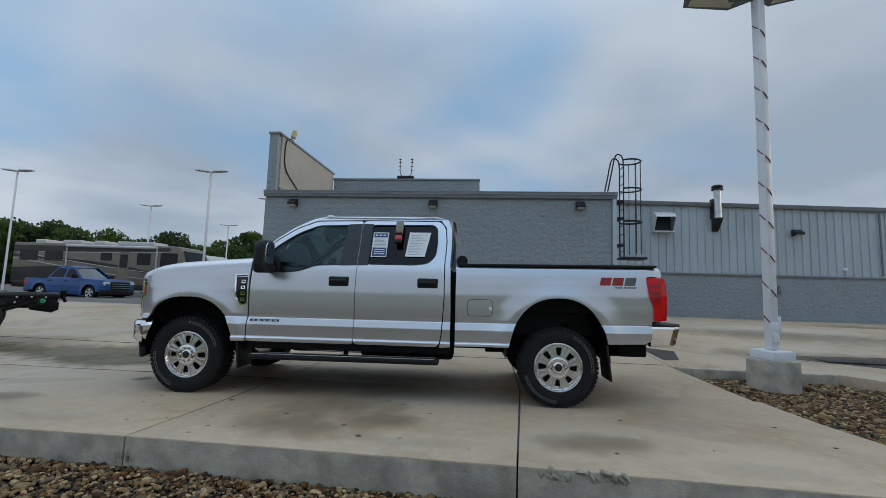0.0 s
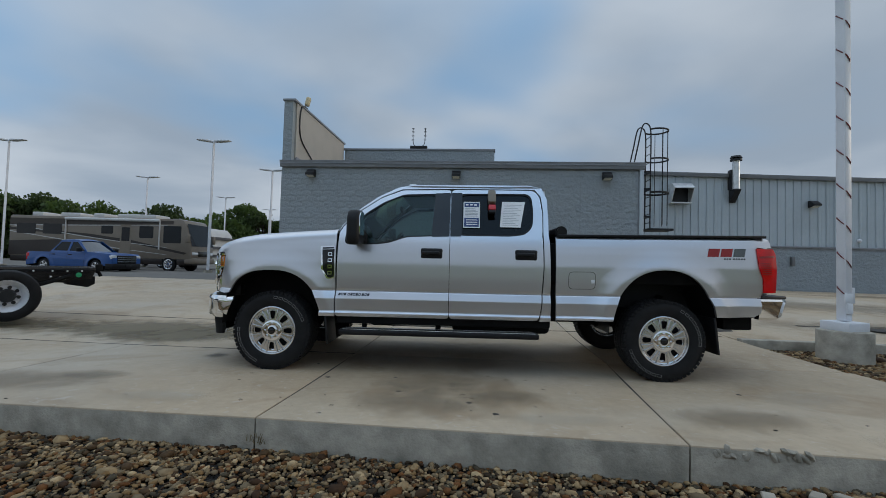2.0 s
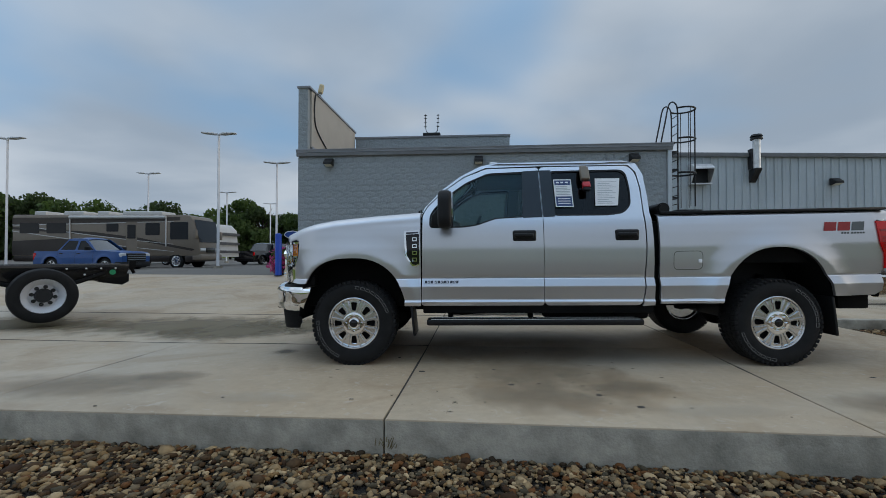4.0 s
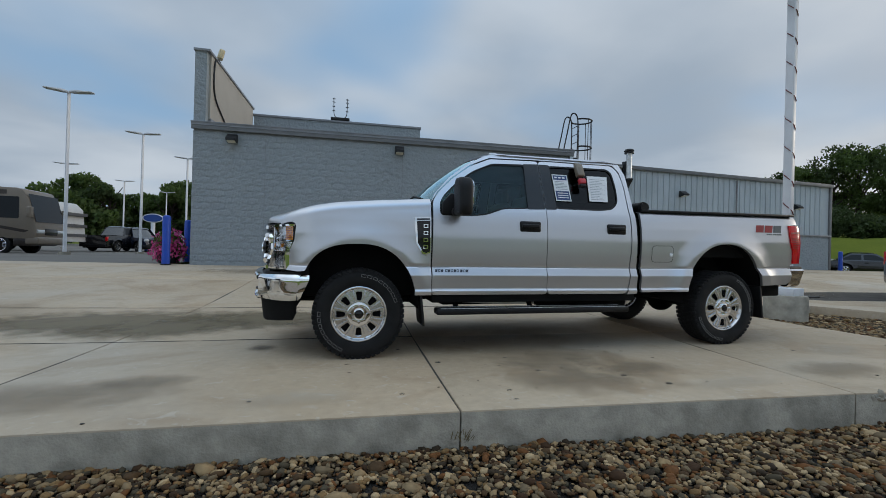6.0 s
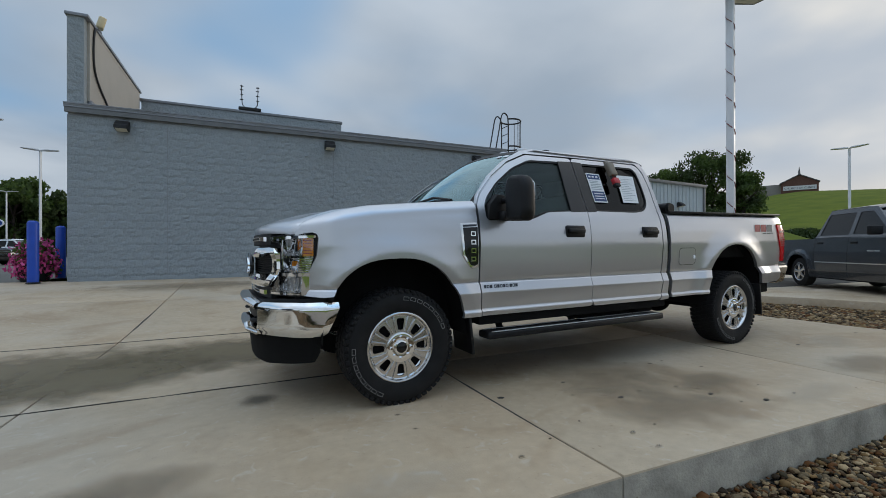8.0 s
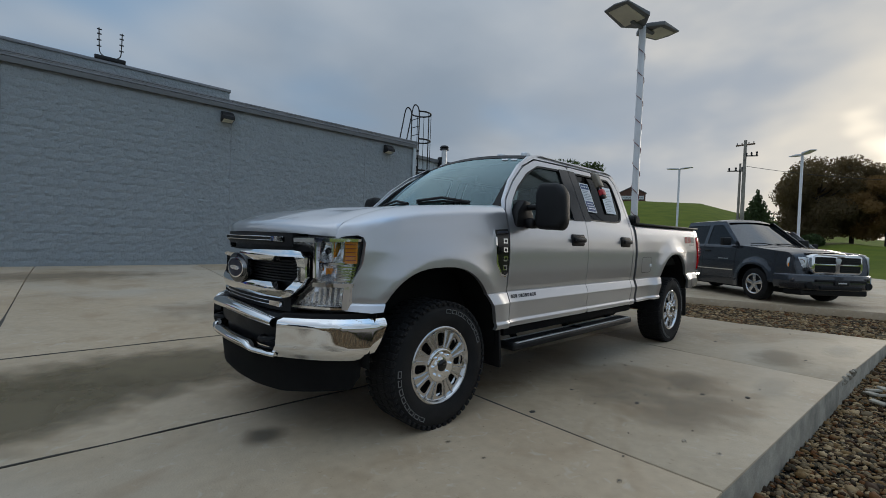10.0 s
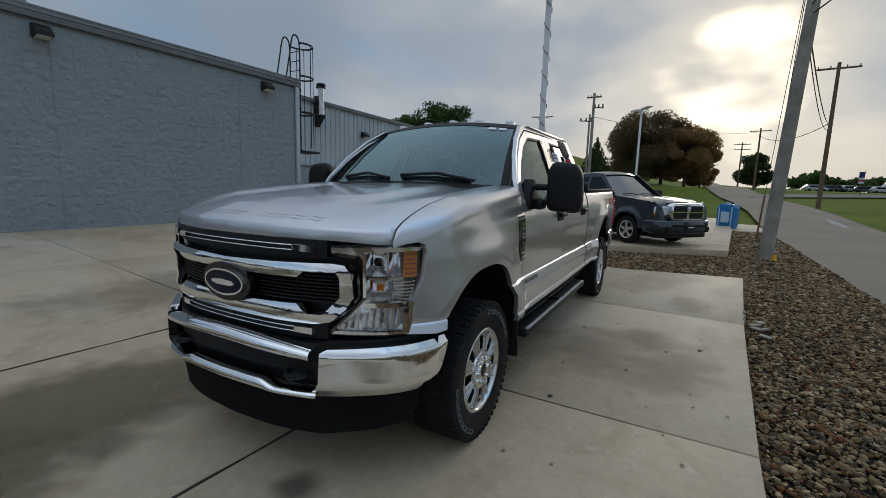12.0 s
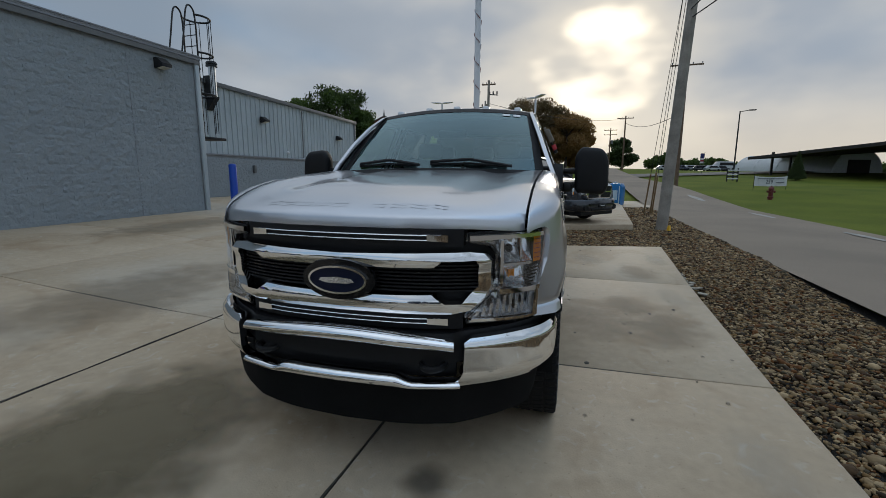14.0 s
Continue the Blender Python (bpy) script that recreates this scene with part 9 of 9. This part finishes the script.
utility_pole(7.78, 2.2, 10.0, 0.16, (2.6, 0.6), WOOD, "weathered grey utility pole leaning over the gravel", 1, True)
utility_pole(37.0, -3.4, 10.6, 0.16, (0, 0), WOODB, "brown wooden utility pole across the road", 1, False)
utility_pole(38.6, 14.0, 10.8, 0.17, (0, 0), WOOD, "grey wooden utility pole with a side bracket", 1, False, 0.7)
utility_pole(38.7, 14.33, 8.85, 0.12, (0, 0), WOOD, "slender grey utility pole beside a taller one", 0, False)
br = thing("pole_bracket", pose(38.6, 14.0, hill(38.6, 14.0) - 0.2), "dark steel bracket with insulators on the grey pole", "bracket")
for z, y0, y1 in ((8.15, -0.1, 1.25), (9.35, -0.95, 0.1)):
    b = bmesh.new()
    tube(b, [(0, y0, z), (0, y1, z + 0.12)], 0.05, 6)
    part("bracket_arm", b, DARKM, br)
    for k in (0.12, 0.5, 0.9):
        yy = (y1 if abs(y1) > abs(y0) else y0) * k
        b = bmesh.new()
        revolve(b, [(0.001, 0.34), (0.05, 0.32), (0.08, 0.22), (0.05, 0.15), (0.08, 0.08), (0.03, 0.0)], 10, "Z")
        part("insulator", b, DARKM, br, at=pose(0, yy, z + 0.06))
utility_pole(71.3, -1.5, 8.7, 0.15, (0, 0), WOODB, "distant wooden utility pole along the road", 1, False)
utility_pole(90.5, -0.3, 8.4, 0.15, (0, 0), WOODB, "distant wooden utility pole with two arms", 2, True)


def wire(a, b_, sag, r=0.014, label="thin black overhead cable between two wooden poles"):
    a, b_ = Vector(a), Vector(b_)
    b = bmesh.new()
    tube(b, [a.lerp(b_, k / 16) - Vector((0, 0, sag * 4 * (k / 16) * (1 - k / 16))) for k in range(17)], r, 5)
    tagged(part("cable", b, WIRE), label, "cable", group="overhead cables")


wire((7.72, 1.95, 5.85), (-32, -3.5, 7.4), 0.4, 0.016)
wire((7.72, 1.9, 5.65), (-32, -9, 7.2), 0.4, 0.016)
wire((7.74, 1.95, 5.35), (37.0, -3.4, 6.0 + hill(37, -3.4)), 0.5, 0.018)
wire((7.74, 1.95, 5.15), (37.0, -3.4, 5.8 + hill(37, -3.4)), 0.8, 0.014)
wire((37.0, -3.4, 6.2 + hill(37, -3.4)), (71.3, -1.5, 7.4 + hill(71, -1)), 0.9, 0.03)
wire((38.6, 14.0, 8.4 + hill(38, 14)), (71.3, -1.5, 8.0 + hill(71, -1)), 0.8, 0.02)
gw = thing("guy_wires", pose(0, 0, 0), "three guy wires with tan plastic guards", "guy wire")
for k, (gx, gy) in enumerate(((13.4, 1.75), (13.7, 1.95), (14.0, 1.6))):
    f = Vector((gx, gy, bed_z(13, 1.7)))
    top = Vector((7.85, 2.0, 8.6 - 0.7 * k))
    b = bmesh.new()
    tube(b, [f, top], 0.009, 5)
    part("strand", b, WIRE, gw, "thin steel strand")
    b = bmesh.new()
    d = (top - f).normalized()
    tube(b, [f, f + d * 2.0], 0.03, 8)
    part("guard", b, mat("guard_tan", (0.30, 0.20, 0.10), 0.6) if k == 0 else bpy.data.materials["guard_tan"], gw, "tan guard sleeve")
mk = thing("gas_marker", pose(7.62, 2.02, bed_z(7.6, 2) - 0.02), "small yellow marker cone at the pole foot", "marker")
b = bmesh.new()
rod(b, (0, 0, 0), (0, 0, 0.17), 0.07, 0.035, 4)
part("cone", b, YELLOW, mk)

tk = thing("water_tank_kit", pose(18.6, 2.75, -0.03, 0, 0, -22) @ Matrix.Diagonal((0.62, 0.62, 0.95, 1)), "blue plastic crate with a pale inner drum on the gravel", "crate")
b = bmesh.new()
prism(b, rounded([(-0.55, 0.0), (0.55, 0.0), (0.60, 1.0), (0.45, 1.18), (-0.45, 1.18), (-0.60, 1.0)], 0.06), "X", -0.5, 0.5, 0.04)
part("crate_shell", b, TANKBLUE, tk)
b = bmesh.new()
prism(b, rounded([(-0.28, 0.30), (0.28, 0.30), (0.28, 0.82), (-0.28, 0.82)], 0.05), "X", -0.52, -0.49)
part("crate_label", b, TANKPALE, tk, "pale panel on the crate")
for y in (-0.42, 0.42):
    b = bmesh.new()
    box(b, -0.53, -0.49, y - 0.04, y + 0.04, 0.1, 1.05, 0.01)
    part("crate_rib", b, TANKPALE, tk, "pale crate rib")
b = bmesh.new()
tube(b, [(-0.5, -0.5, 1.15), (-0.3, 0, 1.26), (-0.1, 0.5, 1.15)], 0.03, 6)
part("crate_handle", b, TANKPALE, tk)

hy = thing("fire_hydrant", pose(25.6, -6.6, hill(25.6, -6.6) - 0.12), "rusty dark red fire hydrant on the lawn", "hydrant")
b = bmesh.new()
revolve(b, [(0.001, 0.86), (0.04, 0.85), (0.05, 0.80), (0.12, 0.76), (0.15, 0.70), (0.16, 0.66), (0.13, 0.64), (0.12, 0.20), (0.17, 0.18), (0.17, 0.12), (0.13, 0.1), (0.13, 0.0)], 20, "Z")
part("barrel", b, HYDRANT, hy)
for dx, dy in ((0, 1), (0, -1), (-1, 0)):
    b = bmesh.new()
    rod(b, (0, 0, 0.50), (dx * 0.22, dy * 0.22, 0.50), 0.065, seg=12)
    part("outlet", b, HYDRANT, hy)
bn = thing("price_banner", pose(33.7, -9.3, hill(33.7, -9.3) - 0.1, 0, 0, -66), "white sagging vinyl banner on two stakes", "banner")
b = bmesh.new()
n = 16
g0 = [[b.verts.new((-1.35 + 2.7 * i / n, 0.06 * math.sin(i * 0.7), 0.28 + 0.75 * j / 4 - (0.10 * math.sin(math.pi * i / n) if j > 2 else 0.03 * math.sin(math.pi * i / n)))) for j in range(5)] for i in range(n + 1)]
for i in range(n):
    for j in range(4):
        b.faces.new((g0[i][j], g0[i + 1][j], g0[i + 1][j + 1], g0[i][j + 1]))
part("sheet", b, BANNER, bn, smooth=60)
txt = bpy.data.curves.new("banner_text", "FONT")
txt.body, txt.size, txt.align_x, txt.extrude = "259", 0.42, "CENTER", 0.002
tm = bpy.data.objects.new("t", txt)
scene.collection.objects.link(tm)
me_ = bpy.data.meshes.new_from_object(tm)
bpy.data.objects.remove(tm)
linked("banner_figures", me_, INK, bn, "dark printed figures", 0, pose(-0.15, -0.07, 0.46, 90, 0, 0))
b = bmesh.new()
box(b, -1.1, 1.1, -0.075, -0.065, 0.80, 0.85)
part("banner_bar", b, INK, bn, "dark unreadable print bar")
b = bmesh.new()
box(b, 0.45, 1.1, -0.075, -0.065, 0.53, 0.58)
part("banner_bar", b, INK, bn, "dark unreadable print bar")
for x in (-1.38, 1.38):
    b = bmesh.new()
    rod(b, (x, 0, -0.1), (x, 0, 1.35), 0.02, seg=6)
    part("stake", b, DARKM, bn)
sl = thing("street_lamp", pose(49.8, -11.3, hill(49.8, -11.3) - 0.1), "dark slender street lamp on the lawn", "street lamp")
b = bmesh.new()
tube(b, [(0, 0, 0), (0.1, 0, 7.4)], [0.09, 0.06], 8)
tube(b, [(0.1, 0, 7.35), (0.15, -1.0, 7.5)], 0.04, 6)
part("post", b, DARKM, sl)
b = bmesh.new()
box(b, 0.0, 0.3, -1.5, -0.8, 7.44, 7.54, 0.03)
part("lamp_head", b, DARKM, sl)
sg = thing("slatted_sign", pose(47.5, -10.6, hill(47.5, -10.6) - 0.1, 0, 0, -70), "dark slatted sign board on the lawn", "sign")
for k in range(5):
    b = bmesh.new()
    box(b, -0.6, 0.6, -0.04, 0.04, 0.25 + 0.22 * k, 0.37 + 0.22 * k)
    part("slat", b, DARKM if k % 2 else BANNER, sg)
for x in (-0.57, 0.57):
    b = bmesh.new()
    box(b, x - 0.05, x + 0.05, -0.03, 0.06, 0, 1.4)
    part("sign_post", b, DARKM, sg)
fg = thing("flag_stand", pose(62.3, -11.0, hill(62.3, -11) - 0.1), "small leaning pole with a striped flag", "flag")
b = bmesh.new()
tube(b, [(0, 0, 0), (0, -0.2, 3.0)], 0.03, 6)
part("flag_pole", b, DARKM, fg)
for k in range(6):
    b = bmesh.new()
    box(b, -0.02, 0.02, -0.2 + 0.02 * k, 0.32, 1.5 + 0.22 * k, 1.72 + 0.22 * k)
    part("flag_stripe", b, FLAGRED if k % 2 else BANNER, fg)
b = bmesh.new()
box(b, -0.03, 0.03, -0.15, 0.3, 2.2, 2.82)
part("flag_field", b, FLAGBLUE, fg)

# hangar with a wide dark roof, hoop house, far vehicles
hg = thing("open_hangar", pose(0, 0, 0), "large open shed with a wide dark sloping roof", "shed")
b = bmesh.new()
v8 = [(61.0, -15.9, 3.7), (46.5, -23.4, 4.6), (40, -40, 6.3), (70, -60, 6.3), (86, -30, 5.4)]
top = [b.verts.new((x, y, z + 0.35)) for x, y, z in v8]
bot = [b.verts.new(c) for c in v8]
b.faces.new(top); b.faces.new(bot[::-1])
for k in range(5):
    b.faces.new((bot[k], bot[(k + 1) % 5], top[(k + 1) % 5], top[k]))
bmesh.ops.recalc_face_normals(b, faces=b.faces[:])
part("roof", b, HANGAR, hg, smooth=0)
b = bmesh.new()
prism(b, [(72, -38), (52, -48), (53, -50), (74, -40)], "Z", 0, 5.6)
part("rear_wall", b, HANGAR, hg, smooth=0)
for x, y in ((47.5, -26), (62, -19), (70, -24), (43, -38)):
    b = bmesh.new()
    box(b, x - 0.12, x + 0.12, y - 0.12, y + 0.12, -0.2, 4.7)
    part("roof_post", b, DARKM, hg)
hh = thing("hoop_house", pose(66.0, -30.0, hill(66, -30) - 0.1, 0, 0, 14) @ Matrix.Diagonal((1.1, 0.8, 0.82, 1)), "white polythene hoop house", "greenhouse")
b = bmesh.new()
arcp = [(3.9 * math.cos(radians(a)), 3.8 * math.sin(radians(a))) for a in range(0, 181, 10)]
rows_ = [[b.verts.new((x, p[0], p[1])) for p in arcp] for x in (0, 5, 10, 15, 20)]
for A, B in zip(rows_, rows_[1:]):
    for k in range(18):
        b.faces.new((A[k], A[k + 1], B[k + 1], B[k]))
part("cover", b, POLY, hh, smooth=60)
b = bmesh.new()
fan = [b.verts.new((0.0, p[0], p[1])) for p in arcp]
b.faces.new(fan)
part("end_wall", b, POLY, hh, smooth=0)
b = bmesh.new()
box(b, -0.06, -0.02, -1.9, 1.6, 0, 2.1)
part("doorway", b, HANGAR, hh, "dark doorway")
for k in range(5):
    b = bmesh.new()
    tube(b, [(20 * k / 4, p[0] * 1.01, p[1] * 1.01) for p in arcp], 0.05, 5)
    part("hoop", b, GALV, hh)
rq = random.Random(31)
for k in range(16):
    x, y = 134 + rq.uniform(-5, 6), -19 - k * 2.3 + rq.uniform(-0.5, 0.5)
    big = rq.random() < 0.2
    t = thing("distant_vehicle", pose(x, y, hill(x, y) - 0.15, 0, 0, rq.uniform(-30, 30) + 90), ("distant camper van" if big else "small distant car") + " parked across the field", "vehicle", "vehicles far across the field")
    l, h = (6.5, 2.9) if big else (4.6, 1.6)
    b = bmesh.new()
    prism(b, [(0, 0.35), (l, 0.35), (l, h * 0.6), (l * 0.85, h), (l * 0.25, h), (l * 0.12, h * 0.6), (0, h * 0.55)], "Y", -0.95, 0.95, 0.08)
    part("body", b, [CARSILV, CARGREY, CARNAVY, CARSILV, CARGREY][k % 5], t)
    b = bmesh.new()
    prism(b, [(l * 0.16, h * 0.62), (l * 0.82, h * 0.62), (l * 0.80, h * 0.9), (l * 0.28, h * 0.9)], "Y", -0.97, 0.97)
    part("window", b, DARKGL, t)
    for x_ in (0.9, l - 0.9):
        for sd in (-1, 1):
            b = bmesh.new()
            rod(b, (x_, sd * 0.98, 0.34), (x_, sd * 0.75, 0.34), 0.34, seg=12)
            part("wheel", b, RUBBER, t)
for k in range(20):
    x, y = 172 + rq.uniform(-8, 25), -20 - 5.4 * k + rq.uniform(-2, 2)
    tree(x, y, hill(x, y) - 0.5, rq.uniform(3.2, 5.2), rq.uniform(4.0, 6.5), LEAF, "low dark tree on the skyline", 300 + k, 2200, 0.3, "skyline trees")
# church on the hill
chz = hill(175, 89) - 0.6
cc = thing("church", pose(174.5, 90.0, chz, 0, 0, -60), "low brick church with a pale sign band and spire", "church")
b = bmesh.new()
prism(b, [(-5.2, -1), (5.2, -1), (5.2, 3.6), (0, 6.3), (-5.2, 3.6)], "Y", -0.2, 12)
part("hall", b, BRICK, cc, smooth=0)
b = bmesh.new()
prism(b, [(-5.6, 3.45), (0, 6.35), (5.6, 3.45), (5.6, 3.75), (0, 6.65), (-5.6, 3.75)], "Y", -0.5, 12.3)
part("roof", b, FARGREY, cc, smooth=0)
b = bmesh.new()
box(b, -16, -5.2, 2, 10, -1, 3.6)
part("side_wing", b, mat("pale_brick", (0.25, 0.23, 0.21), 0.8), cc, smooth=0)
b = bmesh.new()
rod(b, (0, 1.0, 6.2), (0, 1.0, 9.6), 0.45, 0.04, 8)
part("spire", b, FARGREY, cc)
b = bmesh.new()
box(b, -4.6, 4.6, -0.42, -0.25, 1.0, 2.5)
part("sign_band", b, BANNER, cc, "white sign band")
txt = bpy.data.curves.new("church_text", "FONT")
txt.body, txt.size, txt.align_x, txt.extrude = "CHURCH OF CHRIST", 0.92, "CENTER", 0.01
tm = bpy.data.objects.new("t", txt)
scene.collection.objects.link(tm)
me_ = bpy.data.meshes.new_from_object(tm)
bpy.data.objects.remove(tm)
linked("sign_letters", me_, INK, cc, "dark sign letters", 0, pose(0, -0.44, 1.4, 90, 0, 0))
# oval sign on a post across the car park
ov = thing("oval_sign", pose(-26.8, 56.0, 0.2, 0, 0, 10), "blue oval pole sign, plain face", "sign")
b = bmesh.new()
rod(b, (0, 0, 0), (0, 0, 3.0), 0.22, seg=10)
part("sign_post", b, WHITEP, ov)
b = bmesh.new()
revolve(b, [(0.001, -0.12), (1.25, -0.12), (1.3, 0), (1.25, 0.12), (0.001, 0.12)], 32, "Y")
part("sign_rim", b, WHITEP, ov, at=pose(0, 0, 3.55) @ Matrix.Diagonal((0.82, 1, 0.40, 1)))
b = bmesh.new()
revolve(b, [(0.001, -0.14), (1.14, -0.14), (1.14, 0.14), (0.001, 0.14)], 32, "Y")
part("sign_face", b, mat("oval_blue", (0.006, 0.05, 0.25), 0.3), ov, "blue oval face", at=pose(0, 0, 3.55) @ Matrix.Diagonal((0.82, 1, 0.37, 1)))

# ---- pieces of the walls: split-face blocks and ribbed panels ----
BW, BH, BG = 0.4064, 0.2032, 0.0015
rb_ = np.random.RandomState(41)


def block_points(w, seed):
    """Front of one rough block: a net of points standing unevenly proud, with a chipped rim."""
    r = np.random.RandomState(seed)
    nx, nz = 6, 4
    pts = np.zeros((nx + 1, nz + 1, 3))
    for i in range(nx + 1):
        for k in range(nz + 1):
            rim = i in (0, nx) or k in (0, nz)
            pts[i, k] = ((w - BG) * i / nx, -0.001 + r.normal(0, 0.003) if rim else -0.004 + r.normal(0, 0.0105), (BH - BG) * k / nz)
            if not rim:
                pts[i, k, 0] += r.uniform(-0.014, 0.014)
                pts[i, k, 2] += r.uniform(-0.010, 0.010)
    verts = [tuple(p) for p in pts.reshape(-1, 3)]
    at = lambda i, k: i * (nz + 1) + k
    faces = [(at(i, k), at(i + 1, k), at(i + 1, k + 1), at(i, k + 1)) for i in range(nx) for k in range(nz)]
    ring = [at(i, 0) for i in range(nx + 1)] + [at(nx, k) for k in range(1, nz + 1)] + [at(i, nz) for i in range(nx - 1, -1, -1)] + [at(0, k) for k in range(nz - 1, 0, -1)]
    back = len(verts)
    for p in ring:
        x, y, z = verts[p]
        verts.append((x, 0.03, z))
    for q in range(len(ring)):
        q2 = (q + 1) % len(ring)
        faces.append((ring[q2], ring[q], back + q, back + q2))
    return verts, faces


KINDS = [block_points(BW, 60 + k) for k in range(10)]
HALVES = [block_points(BW / 2, 80 + k) for k in range(3)]


def block_mesh(data, name):
    me = bpy.data.meshes.new(name)
    me.from_pydata(data[0], [], data[1])
    me.materials.append(CMU)
    me.polygons.foreach_set("use_smooth", [True] * len(me.polygons))
    me.set_sharp_from_angle(angle=radians(38))
    return me


def courses(x0, x1, z0, z1):
    """Places of the blocks of a running bond."""
    row, z = 0, z0
    while z + BH * 0.8 < z1:
        x = x0
        if row % 2:
            yield x, z, True
            x += BW / 2
        while x + BW <= x1 + 0.02:
            yield x, z, False
            x += BW
        if x1 - x > BW * 0.3:
            yield x, z, True
        z += BH
        row += 1


def joined_blocks(name, places, y, parent):
    vs, fs = [], []
    for x, z, half in places:
        d = HALVES[rb_.randint(3)] if half else KINDS[rb_.randint(10)]
        n = len(vs)
        vs += [(p[0] + x, p[1] + y, p[2] + z) for p in d[0]]
        fs += [tuple(i + n for i in f) for f in d[1]]
    ob = new(name, block_mesh((vs, fs), name))
    ob.parent = parent
    tagged(ob, "grey painted split-face blocks", "", kind="stuff")
    return ob


full_meshes = [block_mesh(d, "block") for d in KINDS]
half_meshes = [block_mesh(d, "block") for d in HALVES]
near_, rest_ = [], []
for x, z, half in courses(LEFT + 0.004, RIGHT - 0.10, BASE - 0.06, EAVE - 0.02):
    (near_ if x < -3.1 else rest_).append((x, z, half))
for x, z, half in near_:
    ob = new("block", half_meshes[rb_.randint(3)] if half else full_meshes[rb_.randint(10)])
    ob.parent = wall_front
    ob.matrix_basis = pose(x, FRONT + rb_.uniform(-0.002, 0.002), z)
joined_blocks("block_courses", rest_, FRONT, wall_front)
joined_blocks("block_courses", list(courses(SX0 + 0.4, SX1 - 0.1, BASE - 0.08, 2.37)), SHED, shed_base)
rib_w = 0.345
count_ = int((SX1 - 0.14 - SX0) / rib_w)
for k in range(count_):
    xa = SX0 + 0.02 + rib_w * k
    o = [(xa, 0.045), (xa + 0.012, 0.045), (xa + 0.024, 0.0), (xa + 0.056, 0.0), (xa + 0.068, 0.045), (xa + 0.175, 0.045), (xa + 0.18, 0.040), (xa + 0.19, 0.040), (xa + 0.195, 0.045), (xa + rib_w - 0.003, 0.045)]
    top = shed_top(xa) - 0.10
    vs = [(x, SHED + y, 2.43) for x, y in o] + [(x, SHED + y, top) for x, y in o]
    n = len(o)
    me = bpy.data.meshes.new("panel")
    me.from_pydata(vs, [], [(i, i + 1, n + i + 1, n + i) for i in range(n - 1)])
    me.materials.append(SIDING)
    ob = new("panel", me)
    ob.parent = shed_wall
